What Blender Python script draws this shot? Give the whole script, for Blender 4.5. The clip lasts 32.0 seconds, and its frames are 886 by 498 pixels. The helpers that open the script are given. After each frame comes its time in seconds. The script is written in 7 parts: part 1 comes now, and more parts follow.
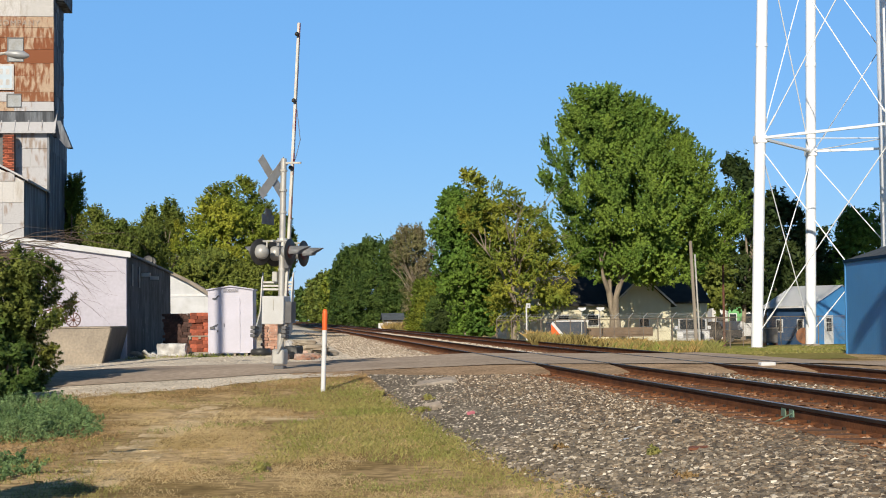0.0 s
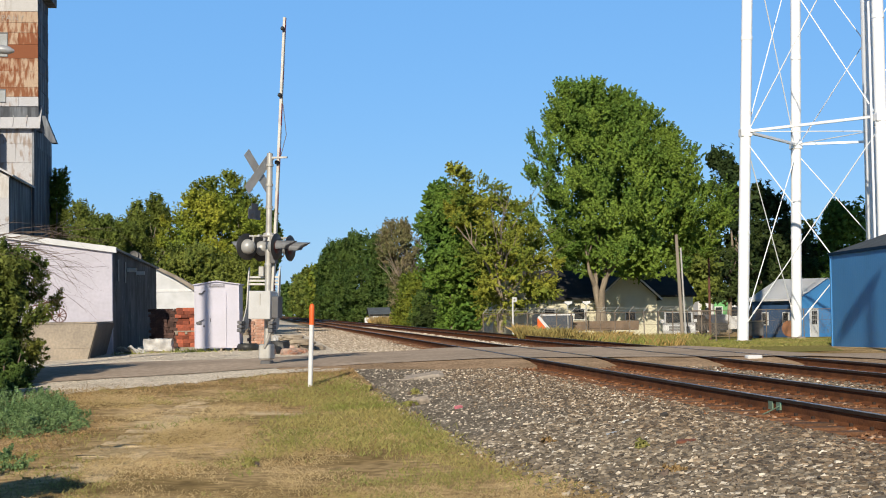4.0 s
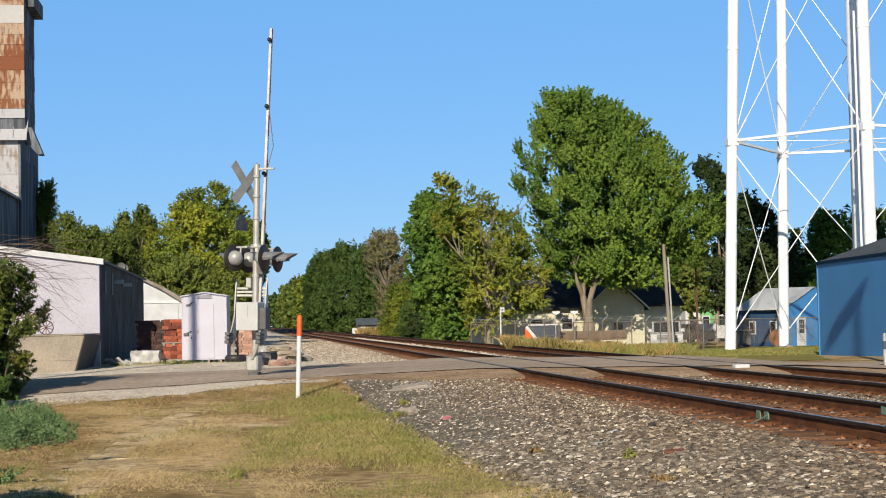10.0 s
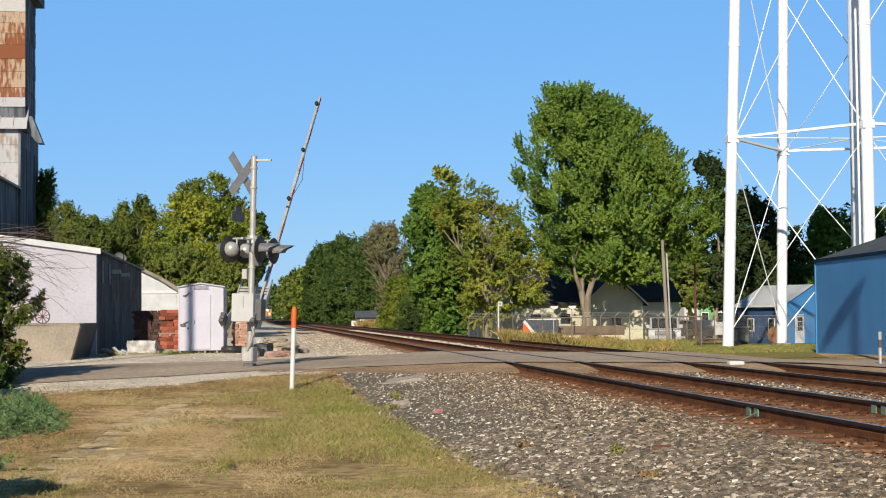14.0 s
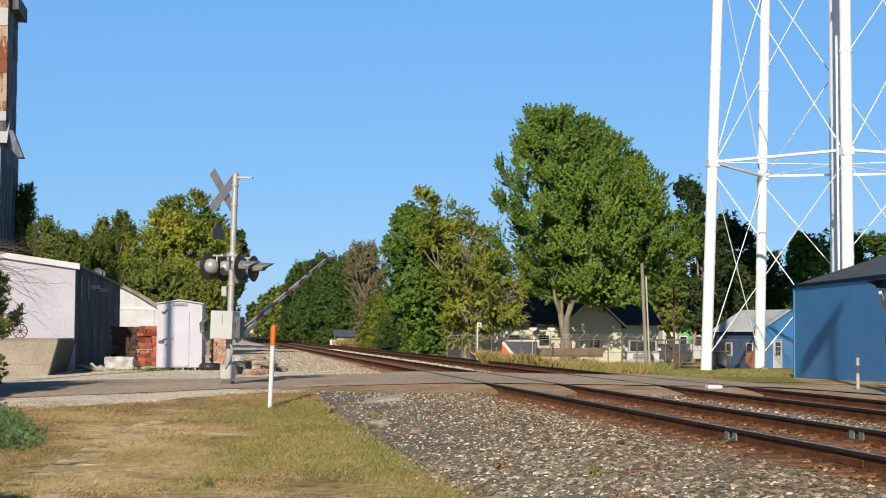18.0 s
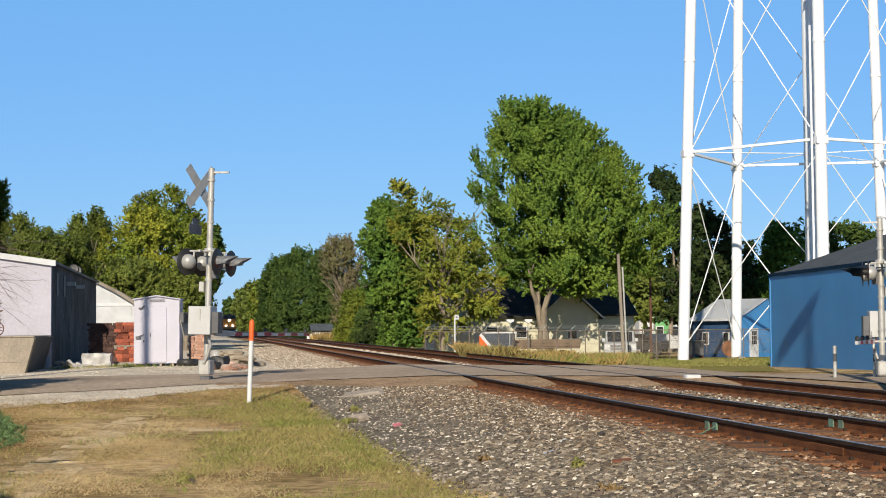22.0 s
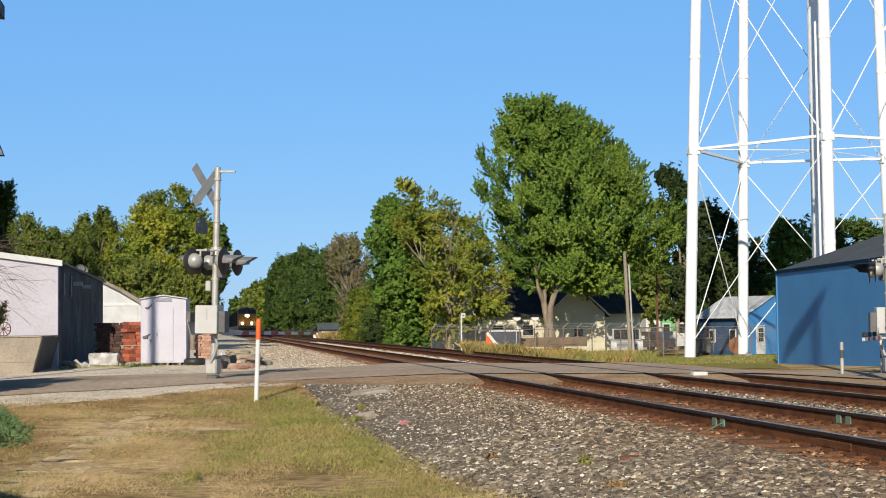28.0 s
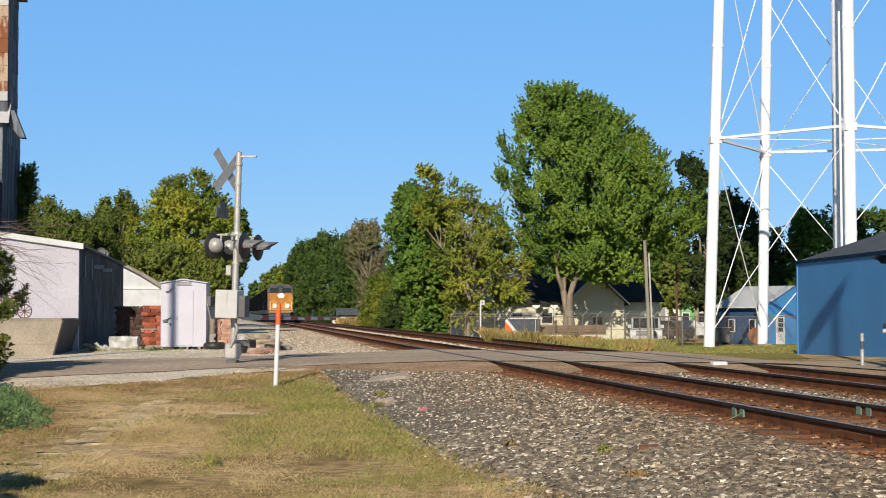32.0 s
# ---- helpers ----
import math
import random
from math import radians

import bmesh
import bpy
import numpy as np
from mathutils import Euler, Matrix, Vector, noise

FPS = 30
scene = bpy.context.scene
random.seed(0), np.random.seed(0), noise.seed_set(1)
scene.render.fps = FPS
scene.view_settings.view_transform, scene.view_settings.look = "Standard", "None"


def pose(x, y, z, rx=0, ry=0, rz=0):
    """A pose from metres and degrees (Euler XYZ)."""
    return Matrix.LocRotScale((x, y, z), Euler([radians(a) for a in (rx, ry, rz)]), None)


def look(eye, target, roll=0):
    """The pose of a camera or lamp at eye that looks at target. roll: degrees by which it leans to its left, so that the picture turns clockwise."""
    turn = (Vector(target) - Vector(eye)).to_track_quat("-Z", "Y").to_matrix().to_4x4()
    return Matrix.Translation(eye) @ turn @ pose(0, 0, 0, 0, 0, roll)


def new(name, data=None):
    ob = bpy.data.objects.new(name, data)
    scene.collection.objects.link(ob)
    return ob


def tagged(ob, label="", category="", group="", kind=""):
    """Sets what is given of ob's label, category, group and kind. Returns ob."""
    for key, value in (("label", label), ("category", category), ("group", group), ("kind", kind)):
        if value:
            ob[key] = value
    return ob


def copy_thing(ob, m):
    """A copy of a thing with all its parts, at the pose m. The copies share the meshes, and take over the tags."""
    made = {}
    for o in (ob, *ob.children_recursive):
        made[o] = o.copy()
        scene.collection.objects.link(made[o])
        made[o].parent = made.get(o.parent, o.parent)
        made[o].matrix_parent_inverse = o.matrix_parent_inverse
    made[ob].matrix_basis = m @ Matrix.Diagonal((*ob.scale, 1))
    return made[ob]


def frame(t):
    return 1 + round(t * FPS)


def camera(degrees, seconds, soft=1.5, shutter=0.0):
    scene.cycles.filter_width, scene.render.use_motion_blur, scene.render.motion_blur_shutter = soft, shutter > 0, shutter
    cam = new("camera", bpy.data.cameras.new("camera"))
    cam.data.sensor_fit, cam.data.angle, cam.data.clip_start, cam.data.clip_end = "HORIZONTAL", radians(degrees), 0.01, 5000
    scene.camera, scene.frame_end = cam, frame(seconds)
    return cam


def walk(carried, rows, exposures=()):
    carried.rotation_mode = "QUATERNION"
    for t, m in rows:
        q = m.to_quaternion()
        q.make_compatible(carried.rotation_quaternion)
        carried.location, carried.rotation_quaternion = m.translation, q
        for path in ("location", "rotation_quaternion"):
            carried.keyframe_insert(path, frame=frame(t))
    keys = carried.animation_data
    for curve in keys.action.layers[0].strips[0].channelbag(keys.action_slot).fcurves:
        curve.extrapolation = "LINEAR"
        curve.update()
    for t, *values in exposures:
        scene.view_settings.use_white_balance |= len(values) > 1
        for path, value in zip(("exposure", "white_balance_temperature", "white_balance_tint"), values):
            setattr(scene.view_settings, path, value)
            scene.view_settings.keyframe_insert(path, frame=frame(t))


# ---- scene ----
# ---- camera ----
cam = camera(31.29, 32.0, soft=1.0)
# seconds, eye x, y, z, heading (degrees right of the track), pitch, roll
PATH = [
    (0.0, -0.015, 0.002, 1.596, 6.097, 2.486, 0.686),
    (0.5, -0.044, 0.005, 1.603, 6.191, 2.513, 0.668),
    (1.0, -0.036, 0.004, 1.597, 6.252, 2.560, 0.594),
    (1.5, -0.029, 0.003, 1.597, 6.329, 2.593, 0.638),
    (2.0, -0.034, 0.004, 1.602, 6.395, 2.608, 0.625),
    (2.5, -0.036, 0.004, 1.593, 6.441, 2.515, 0.664),
    (3.0, -0.036, 0.004, 1.591, 6.508, 2.358, 0.751),
    (3.5, -0.033, 0.004, 1.598, 6.579, 2.249, 0.922),
    (5.5, -0.036, 0.004, 1.596, 6.770, 2.372, 0.727),
    (6.0, -0.031, 0.004, 1.600, 6.788, 2.358, 0.924),
    (6.5, -0.032, 0.004, 1.604, 6.836, 2.356, 0.760),
    (7.0, -0.031, 0.004, 1.602, 6.892, 2.425, 0.737),
    (7.5, -0.033, 0.004, 1.604, 6.953, 2.484, 0.674),
    (8.0, -0.034, 0.004, 1.602, 6.985, 2.526, 0.895),
    (8.5, -0.034, 0.004, 1.602, 6.999, 2.552, 0.961),
    (9.0, -0.034, 0.004, 1.601, 7.009, 2.569, 1.055),
    (9.5, -0.033, 0.004, 1.609, 7.044, 2.573, 1.063),
    (10.0, -0.032, 0.004, 1.602, 7.066, 2.633, 1.131),
    (10.5, -0.033, 0.004, 1.607, 7.087, 2.658, 0.978),
    (11.0, -0.028, 0.003, 1.603, 7.089, 2.723, 1.134),
    (11.5, -0.026, 0.003, 1.602, 7.093, 2.737, 1.269),
    (12.0, -0.021, 0.003, 1.603, 7.095, 2.738, 1.239),
    (12.5, 0.010, -0.002, 1.605, 6.796, 2.743, 1.535),
    (13.0, 0.048, -0.005, 1.595, 6.684, 2.346, 1.103),
    (13.5, 0.066, -0.008, 1.606, 6.886, 2.184, 0.646),
    (14.0, 0.066, -0.008, 1.601, 7.041, 2.398, 0.482),
    (14.5, 0.059, -0.007, 1.602, 7.107, 2.404, 0.221),
    (16.5, 0.051, -0.007, 1.599, 7.538, 2.908, -0.219),
    (17.0, 0.049, -0.007, 1.603, 7.595, 3.032, -0.330),
    (17.5, 0.046, -0.006, 1.598, 7.675, 3.107, -0.318),
    (18.0, 0.049, -0.007, 1.599, 7.780, 3.129, -0.291),
    (18.5, 0.044, -0.006, 1.598, 8.021, 3.038, -0.323),
    (19.0, 0.046, -0.007, 1.599, 8.148, 2.987, -0.211),
    (19.5, 0.042, -0.006, 1.597, 8.289, 2.901, -0.156),
    (20.0, 0.036, -0.005, 1.601, 8.418, 2.858, -0.087),
    (20.5, 0.038, -0.006, 1.603, 8.509, 2.804, 0.041),
    (21.0, 0.030, -0.005, 1.601, 8.610, 2.751, 0.073),
    (21.5, 0.016, -0.003, 1.600, 8.652, 2.802, 0.091),
    (22.0, 0.011, -0.002, 1.605, 8.656, 2.860, 0.362),
    (22.5, 0.007, -0.001, 1.607, 8.574, 2.930, 0.320),
    (23.0, 0.001, -0.000, 1.601, 8.581, 2.990, 0.352),
    (23.5, 0.005, -0.001, 1.599, 8.449, 3.026, 0.341),
    (24.0, 0.003, -0.001, 1.604, 8.435, 2.969, 0.321),
    (24.5, 0.008, -0.001, 1.603, 8.483, 2.948, 0.308),
    (25.0, 0.006, -0.001, 1.601, 8.502, 2.996, 0.213),
    (25.5, 0.001, -0.000, 1.601, 8.534, 3.030, 0.078),
    (27.5, 0.008, -0.001, 1.600, 8.476, 2.898, 0.506),
    (28.0, 0.007, -0.001, 1.594, 8.435, 2.812, 0.603),
    (28.5, -0.008, 0.001, 1.600, 8.248, 2.624, 0.215),
    (29.0, -0.011, 0.002, 1.596, 7.694, 2.564, 0.011),
    (29.5, -0.003, 0.001, 1.591, 7.480, 2.498, 0.045),
    (30.0, -0.008, 0.001, 1.597, 7.378, 2.446, -0.090),
    (30.5, -0.003, 0.001, 1.596, 7.409, 2.394, -0.111),
    (31.0, -0.006, 0.001, 1.596, 7.466, 2.372, -0.072),
    (31.5, -0.009, 0.001, 1.597, 7.568, 2.340, -0.139),
    (32.0, -0.008, 0.001, 1.600, 7.722, 2.331, -0.000),
]


def cam_pose(ex, ey, ez, head, pitch, roll):
    h, p = radians(head), radians(pitch)
    way = Vector((math.sin(h) * math.cos(p), math.cos(h) * math.cos(p), math.sin(p)))
    eye = Vector((ex, ey, ez))
    return look(eye, eye + way, -roll)


walk(cam, [(r[0], cam_pose(*r[1:])) for r in PATH])

# ---- light ----
SUN_AZ, SUN_EL = radians(18.5), radians(26)     # light travels this far right of the track
world = bpy.data.worlds.new("world")
scene.world = world
world.use_nodes = True
wn = world.node_tree
sky = wn.nodes.new("ShaderNodeTexSky")
sky.sky_type = "NISHITA"
sky.sun_disc = False
sky.sun_elevation = SUN_EL
sky.sun_rotation = SUN_AZ + math.pi
sky.air_density, sky.dust_density, sky.ozone_density = 1.0, 0.1, 4.0
tone = wn.nodes.new("ShaderNodeHueSaturation")
tone.inputs["Saturation"].default_value, tone.inputs["Hue"].default_value = 1.12, 0.508
wn.links.new(sky.outputs[0], tone.inputs["Color"])
even = wn.nodes.new("ShaderNodeMix")
even.data_type = "RGBA"
even.inputs[0].default_value = 0.7
even.inputs[7].default_value = (1.5, 4.05, 8.1, 1)
wn.links.new(tone.outputs[0], even.inputs[6])
# the clear sky deepens towards the zenith
up = wn.nodes.new("ShaderNodeSeparateXYZ")
wn.links.new(wn.nodes.new("ShaderNodeTexCoord").outputs["Generated"], up.inputs[0])
deep = wn.nodes.new("ShaderNodeMapRange")
deep.interpolation_type = "SMOOTHSTEP"
deep.inputs[1].default_value, deep.inputs[2].default_value = 0.21, 0.6
deep.inputs[3].default_value, deep.inputs[4].default_value = 1.0, 0.22
wn.links.new(up.outputs[2], deep.inputs[0])
dim = wn.nodes.new("ShaderNodeVectorMath")
dim.operation = "SCALE"
wn.links.new(even.outputs[2], dim.inputs[0])
wn.links.new(deep.outputs[0], dim.inputs[3])
wn.links.new(dim.outputs[0], wn.nodes["Background"].inputs[0])
wn.nodes["Background"].inputs[1].default_value = 0.114
sun = new("sun", bpy.data.lights.new("sun", "SUN"))
sun.data.energy, sun.data.angle, sun.data.color = 5.7, radians(0.55), (1.0, 0.89, 0.71)
sun.matrix_basis = look((-30, -40, 60), Vector((-30, -40, 60)) + Vector((math.sin(SUN_AZ) * math.cos(SUN_EL), math.cos(SUN_AZ) * math.cos(SUN_EL), -math.sin(SUN_EL))))
scene.view_settings.exposure = 0.0


# ---- materials ----
def mat(name, col, col2=None, scale=4.0, rough=0.8, metal=0.0, bump=0.0, bscale=None, spread=(0.35, 0.65), detail=6.0,
        vary=0.0, island=0.0, fine=0.0, emit=None, stretch=None, spec=0.4):
    """A node material: two colours mixed by noise, a finer grain, relief, and a shift from piece to piece."""
    m = bpy.data.materials.new(name)
    m.use_nodes = True
    nt = m.node_tree
    N, L = nt.nodes.new, nt.links.new
    b = nt.nodes["Principled BSDF"]
    b.inputs["Roughness"].default_value, b.inputs["Metallic"].default_value = rough, metal
    b.inputs["Specular IOR Level"].default_value = spec
    tc = N("ShaderNodeTexCoord")
    src = tc.outputs["Object"]
    if stretch:
        mp = N("ShaderNodeMapping")
        mp.inputs["Scale"].default_value = stretch
        L(src, mp.inputs[0])
        src = mp.outputs[0]
    col2 = col2 or tuple(c * 0.75 for c in col)
    n1 = N("ShaderNodeTexNoise")
    n1.inputs["Scale"].default_value, n1.inputs["Detail"].default_value = scale, detail
    L(src, n1.inputs["Vector"])
    mr = N("ShaderNodeMapRange")
    mr.inputs[1].default_value, mr.inputs[2].default_value = spread
    L(n1.outputs[0], mr.inputs[0])
    mx = N("ShaderNodeMix")
    mx.data_type = "RGBA"
    mx.inputs[6].default_value, mx.inputs[7].default_value = (*col, 1), (*col2, 1)
    L(mr.outputs[0], mx.inputs[0])
    out = mx.outputs[2]
    if fine:
        n2 = N("ShaderNodeTexNoise")
        n2.inputs["Scale"].default_value, n2.inputs["Detail"].default_value = scale * 14, 4
        L(src, n2.inputs["Vector"])
        m2 = N("ShaderNodeMapRange")
        m2.inputs[1].default_value, m2.inputs[2].default_value = 0.3, 0.7
        m2.inputs[3].default_value, m2.inputs[4].default_value = 1 - fine, 1 + fine
        L(n2.outputs[0], m2.inputs[0])
        h2 = N("ShaderNodeHueSaturation")
        L(out, h2.inputs["Color"])
        L(m2.outputs[0], h2.inputs["Value"])
        out = h2.outputs[0]
    if vary or island:
        hs = N("ShaderNodeHueSaturation")
        m3 = N("ShaderNodeMapRange")
        a = vary or island
        m3.inputs[3].default_value, m3.inputs[4].default_value = 1 - a, 1 + a
        if vary:
            L(N("ShaderNodeObjectInfo").outputs["Random"], m3.inputs[0])
        else:
            L(N("ShaderNodeNewGeometry").outputs["Random Per Island"], m3.inputs[0])
        L(m3.outputs[0], hs.inputs["Value"])
        L(out, hs.inputs["Color"])
        out = hs.outputs[0]
    L(out, b.inputs["Base Color"])
    if bump:
        n4 = N("ShaderNodeTexNoise")
        n4.inputs["Scale"].default_value, n4.inputs["Detail"].default_value = bscale or scale * 5, 5
        L(src, n4.inputs["Vector"])
        bp = N("ShaderNodeBump")
        bp.inputs["Strength"].default_value, bp.inputs["Distance"].default_value = bump, 0.02
        L(n4.outputs[0], bp.inputs["Height"])
        L(bp.outputs[0], b.inputs["Normal"])
    if emit:
        b.inputs["Emission Color"].default_value, b.inputs["Emission Strength"].default_value = (*emit[:3], 1), emit[3]
    return m


def leaf_mat(name, col, col2, trans=0.18, island=0.36):
    m = mat(name, col, col2, scale=0.35, rough=0.6, island=island, spread=(0.4, 0.6), spec=0.15)
    nt = m.node_tree
    b, o = nt.nodes["Principled BSDF"], nt.nodes["Material Output"]
    tr = nt.nodes.new("ShaderNodeBsdfTranslucent")
    ad = nt.nodes.new("ShaderNodeMixShader")
    ad.inputs[0].default_value = trans
    src = b.inputs["Base Color"].links[0].from_socket
    nt.links.new(src, tr.inputs[0])
    nt.links.new(b.outputs[0], ad.inputs[1])
    nt.links.new(tr.outputs[0], ad.inputs[2])
    nt.links.new(ad.outputs[0], o.inputs[0])
    return m


def patches(m, col, scale, spread, seed=0.0):
    """Lay irregular patches of another colour over a material."""
    nt = m.node_tree
    b = nt.nodes["Principled BSDF"]
    src = b.inputs["Base Color"].links[0].from_socket
    mp = nt.nodes.new("ShaderNodeMapping")
    mp.inputs["Location"].default_value = (seed, seed, seed)
    nt.links.new(nt.nodes.new("ShaderNodeTexCoord").outputs["Object"], mp.inputs[0])
    n = nt.nodes.new("ShaderNodeTexNoise")
    n.inputs["Scale"].default_value, n.inputs["Detail"].default_value, n.inputs["Roughness"].default_value = scale, 8, 0.65
    nt.links.new(mp.outputs[0], n.inputs["Vector"])
    mr = nt.nodes.new("ShaderNodeMapRange")
    mr.inputs[1].default_value, mr.inputs[2].default_value = spread
    nt.links.new(n.outputs[0], mr.inputs[0])
    mx = nt.nodes.new("ShaderNodeMix")
    mx.data_type = "RGBA"
    mx.inputs[7].default_value = (*col, 1)
    nt.links.new(mr.outputs[0], mx.inputs[0])
    nt.links.new(src, mx.inputs[6])
    nt.links.new(mx.outputs[2], b.inputs["Base Color"])


M_EARTH = mat("dry_turf", (0.52, 0.375, 0.21), (0.27, 0.19, 0.09), 0.45, 0.95, fine=0.4, spread=(0.36, 0.6), spec=0.0)
patches(M_EARTH, (0.17, 0.12, 0.06), 0.9, (0.54, 0.66))
patches(M_EARTH, (0.62, 0.49, 0.31), 0.5, (0.58, 0.68), 9.0)
M_GRAVEL = mat("grey_gravel", (0.66, 0.58, 0.48), (0.50, 0.435, 0.355), 1.1, 0.95, fine=0.35, spec=0.0)
M_BALLAST = mat("ballast_bed", (0.22, 0.19, 0.155), (0.13, 0.11, 0.088), 1.2, 0.95, fine=0.4, spec=0.0)
def stone_mat(name, stops):
    """Stones that differ one from another: a ramp of tones by island."""
    m = mat(name, (0.3, 0.3, 0.3), rough=0.9)
    nt = m.node_tree
    rp = nt.nodes.new("ShaderNodeValToRGB")
    rp.color_ramp.interpolation = "LINEAR"
    while len(rp.color_ramp.elements) < len(stops):
        rp.color_ramp.elements.new(0.5)
    for el, (p, c) in zip(rp.color_ramp.elements, stops):
        el.position, el.color = p, (*c, 1)
    nt.links.new(nt.nodes.new("ShaderNodeNewGeometry").outputs["Random Per Island"], rp.inputs[0])
    nt.links.new(rp.outputs[0], nt.nodes["Principled BSDF"].inputs["Base Color"])
    return m


M_STONE = stone_mat("ballast_stone", [(0.0, (0.06, 0.05, 0.04)), (0.3, (0.13, 0.106, 0.08)), (0.62, (0.195, 0.16, 0.12)), (0.8, (0.27, 0.225, 0.172)), (0.92, (0.40, 0.34, 0.265)), (1.0, (0.68, 0.62, 0.53))])
M_STONEBROWN = stone_mat("brown_ballast_stone", [(0.0, (0.055, 0.042, 0.032)), (0.35, (0.115, 0.085, 0.06)), (0.62, (0.175, 0.128, 0.085)), (0.8, (0.25, 0.19, 0.13)), (0.92, (0.37, 0.28, 0.195)), (1.0, (0.56, 0.48, 0.37))])
M_STONEDARK = stone_mat("grey_ballast_stone", [(0.0, (0.06, 0.052, 0.043)), (0.45, (0.12, 0.102, 0.082)), (0.78, (0.18, 0.155, 0.125)), (0.93, (0.28, 0.24, 0.195)), (1.0, (0.55, 0.50, 0.43))])
M_STONEPALE = stone_mat("tan_ballast_stone", [(0.0, (0.16, 0.125, 0.09)), (0.4, (0.30, 0.24, 0.18)), (0.75, (0.44, 0.36, 0.28)), (1.0, (0.68, 0.60, 0.50))])
M_PEBBLE = stone_mat("pale_pebble", [(0.0, (0.28, 0.23, 0.18)), (0.5, (0.50, 0.43, 0.34)), (1.0, (0.74, 0.66, 0.54))])
M_RUSTSTONE = stone_mat("rust_stone", [(0.0, (0.08, 0.038, 0.022)), (0.5, (0.20, 0.088, 0.038)), (0.85, (0.30, 0.15, 0.075)), (1.0, (0.46, 0.34, 0.25))])
M_ASPHALT = mat("worn_asphalt", (0.43, 0.345, 0.275), (0.33, 0.265, 0.21), 0.5, 0.9, fine=0.2, spec=0.0)
M_FLANGE = mat("grimy_asphalt", (0.20, 0.16, 0.13), (0.10, 0.08, 0.065), 1.2, 0.9, fine=0.3, spec=0.0)
M_RUST = mat("rusty_rail", (0.17, 0.068, 0.030), (0.095, 0.040, 0.021), 3, 0.9, bump=0.3, fine=0.3, spec=0.08)
M_RAILTOP = mat("polished_rail", (0.26, 0.27, 0.29), (0.17, 0.165, 0.17), 2, 0.36, 0.9)
M_RAILHEAD = mat("dark_rail_head", (0.05, 0.032, 0.024), (0.03, 0.022, 0.018), 4, 0.8, fine=0.3, spec=0.08)
M_VERDIGRIS = mat("verdigris", (0.16, 0.27, 0.20), (0.12, 0.16, 0.11), 8, 0.85, fine=0.2)
M_TIE = mat("rusty_tie", (0.19, 0.085, 0.038), (0.105, 0.055, 0.03), 2.5, 0.92, bump=0.5, fine=0.3, vary=0.3)
M_RUSTBED = mat("rust_stained_ballast", (0.215, 0.105, 0.052), (0.13, 0.062, 0.032), 1.5, 0.95, fine=0.45, spec=0.0)
M_GALV = mat("galvanised_steel", (0.47, 0.46, 0.43), (0.36, 0.35, 0.33), 5, 0.5, 0.35, fine=0.1)
M_ALU = mat("aluminium_paint", (0.40, 0.40, 0.39), (0.33, 0.33, 0.32), 4, 0.45, 0.25)
M_HOOD = mat("hood_grey", (0.38, 0.39, 0.41), (0.30, 0.31, 0.33), 4, 0.45, 0.2)
M_BLACK = mat("black_paint", (0.018, 0.018, 0.018), (0.03, 0.03, 0.03), 6, 0.5)
M_DARKGREY = mat("dark_grey_back", (0.12, 0.12, 0.125), (0.09, 0.09, 0.095), 6, 0.6)
M_WHITE = mat("white_paint", (0.62, 0.63, 0.64), (0.55, 0.55, 0.55), 2.5, 0.5, fine=0.04)
M_PALEBOX = mat("dulled_white_paint", (0.47, 0.475, 0.48), (0.41, 0.41, 0.405), 3, 0.55, fine=0.06)
M_CREAM = mat("tower_white", (0.80, 0.82, 0.86), (0.77, 0.79, 0.82), 0.9, 0.4, fine=0.02)
M_ORANGE = mat("orange_cap", (0.75, 0.13, 0.02), (0.6, 0.10, 0.02), 6, 0.5)
M_REDW = mat("red_stripe", (0.42, 0.012, 0.016), (0.33, 0.01, 0.014), 8, 0.45)
M_PINK = mat("pale_pinkish_paint", (0.435, 0.42, 0.485), (0.39, 0.375, 0.43), 0.7, 0.75, bump=0.15, fine=0.06)
M_CAB = mat("cabinet_paint", (0.49, 0.475, 0.555), (0.44, 0.43, 0.495), 1.2, 0.5, fine=0.03)
M_CONC = mat("weathered_concrete", (0.33, 0.28, 0.22), (0.22, 0.19, 0.155), 1.1, 0.9, bump=0.4, fine=0.15)
M_TRIMW = mat("white_trim", (0.54, 0.55, 0.57), (0.45, 0.46, 0.47), 2, 0.6)
M_BLUE = mat("blue_metal_siding", (0.058, 0.23, 0.50), (0.052, 0.21, 0.46), 0.7, 0.5, fine=0.03)
M_BLUEROOF = mat("slate_shingle", (0.085, 0.10, 0.115), (0.065, 0.075, 0.088), 1.5, 0.95, bump=0.2, fine=0.2, spec=0.1)
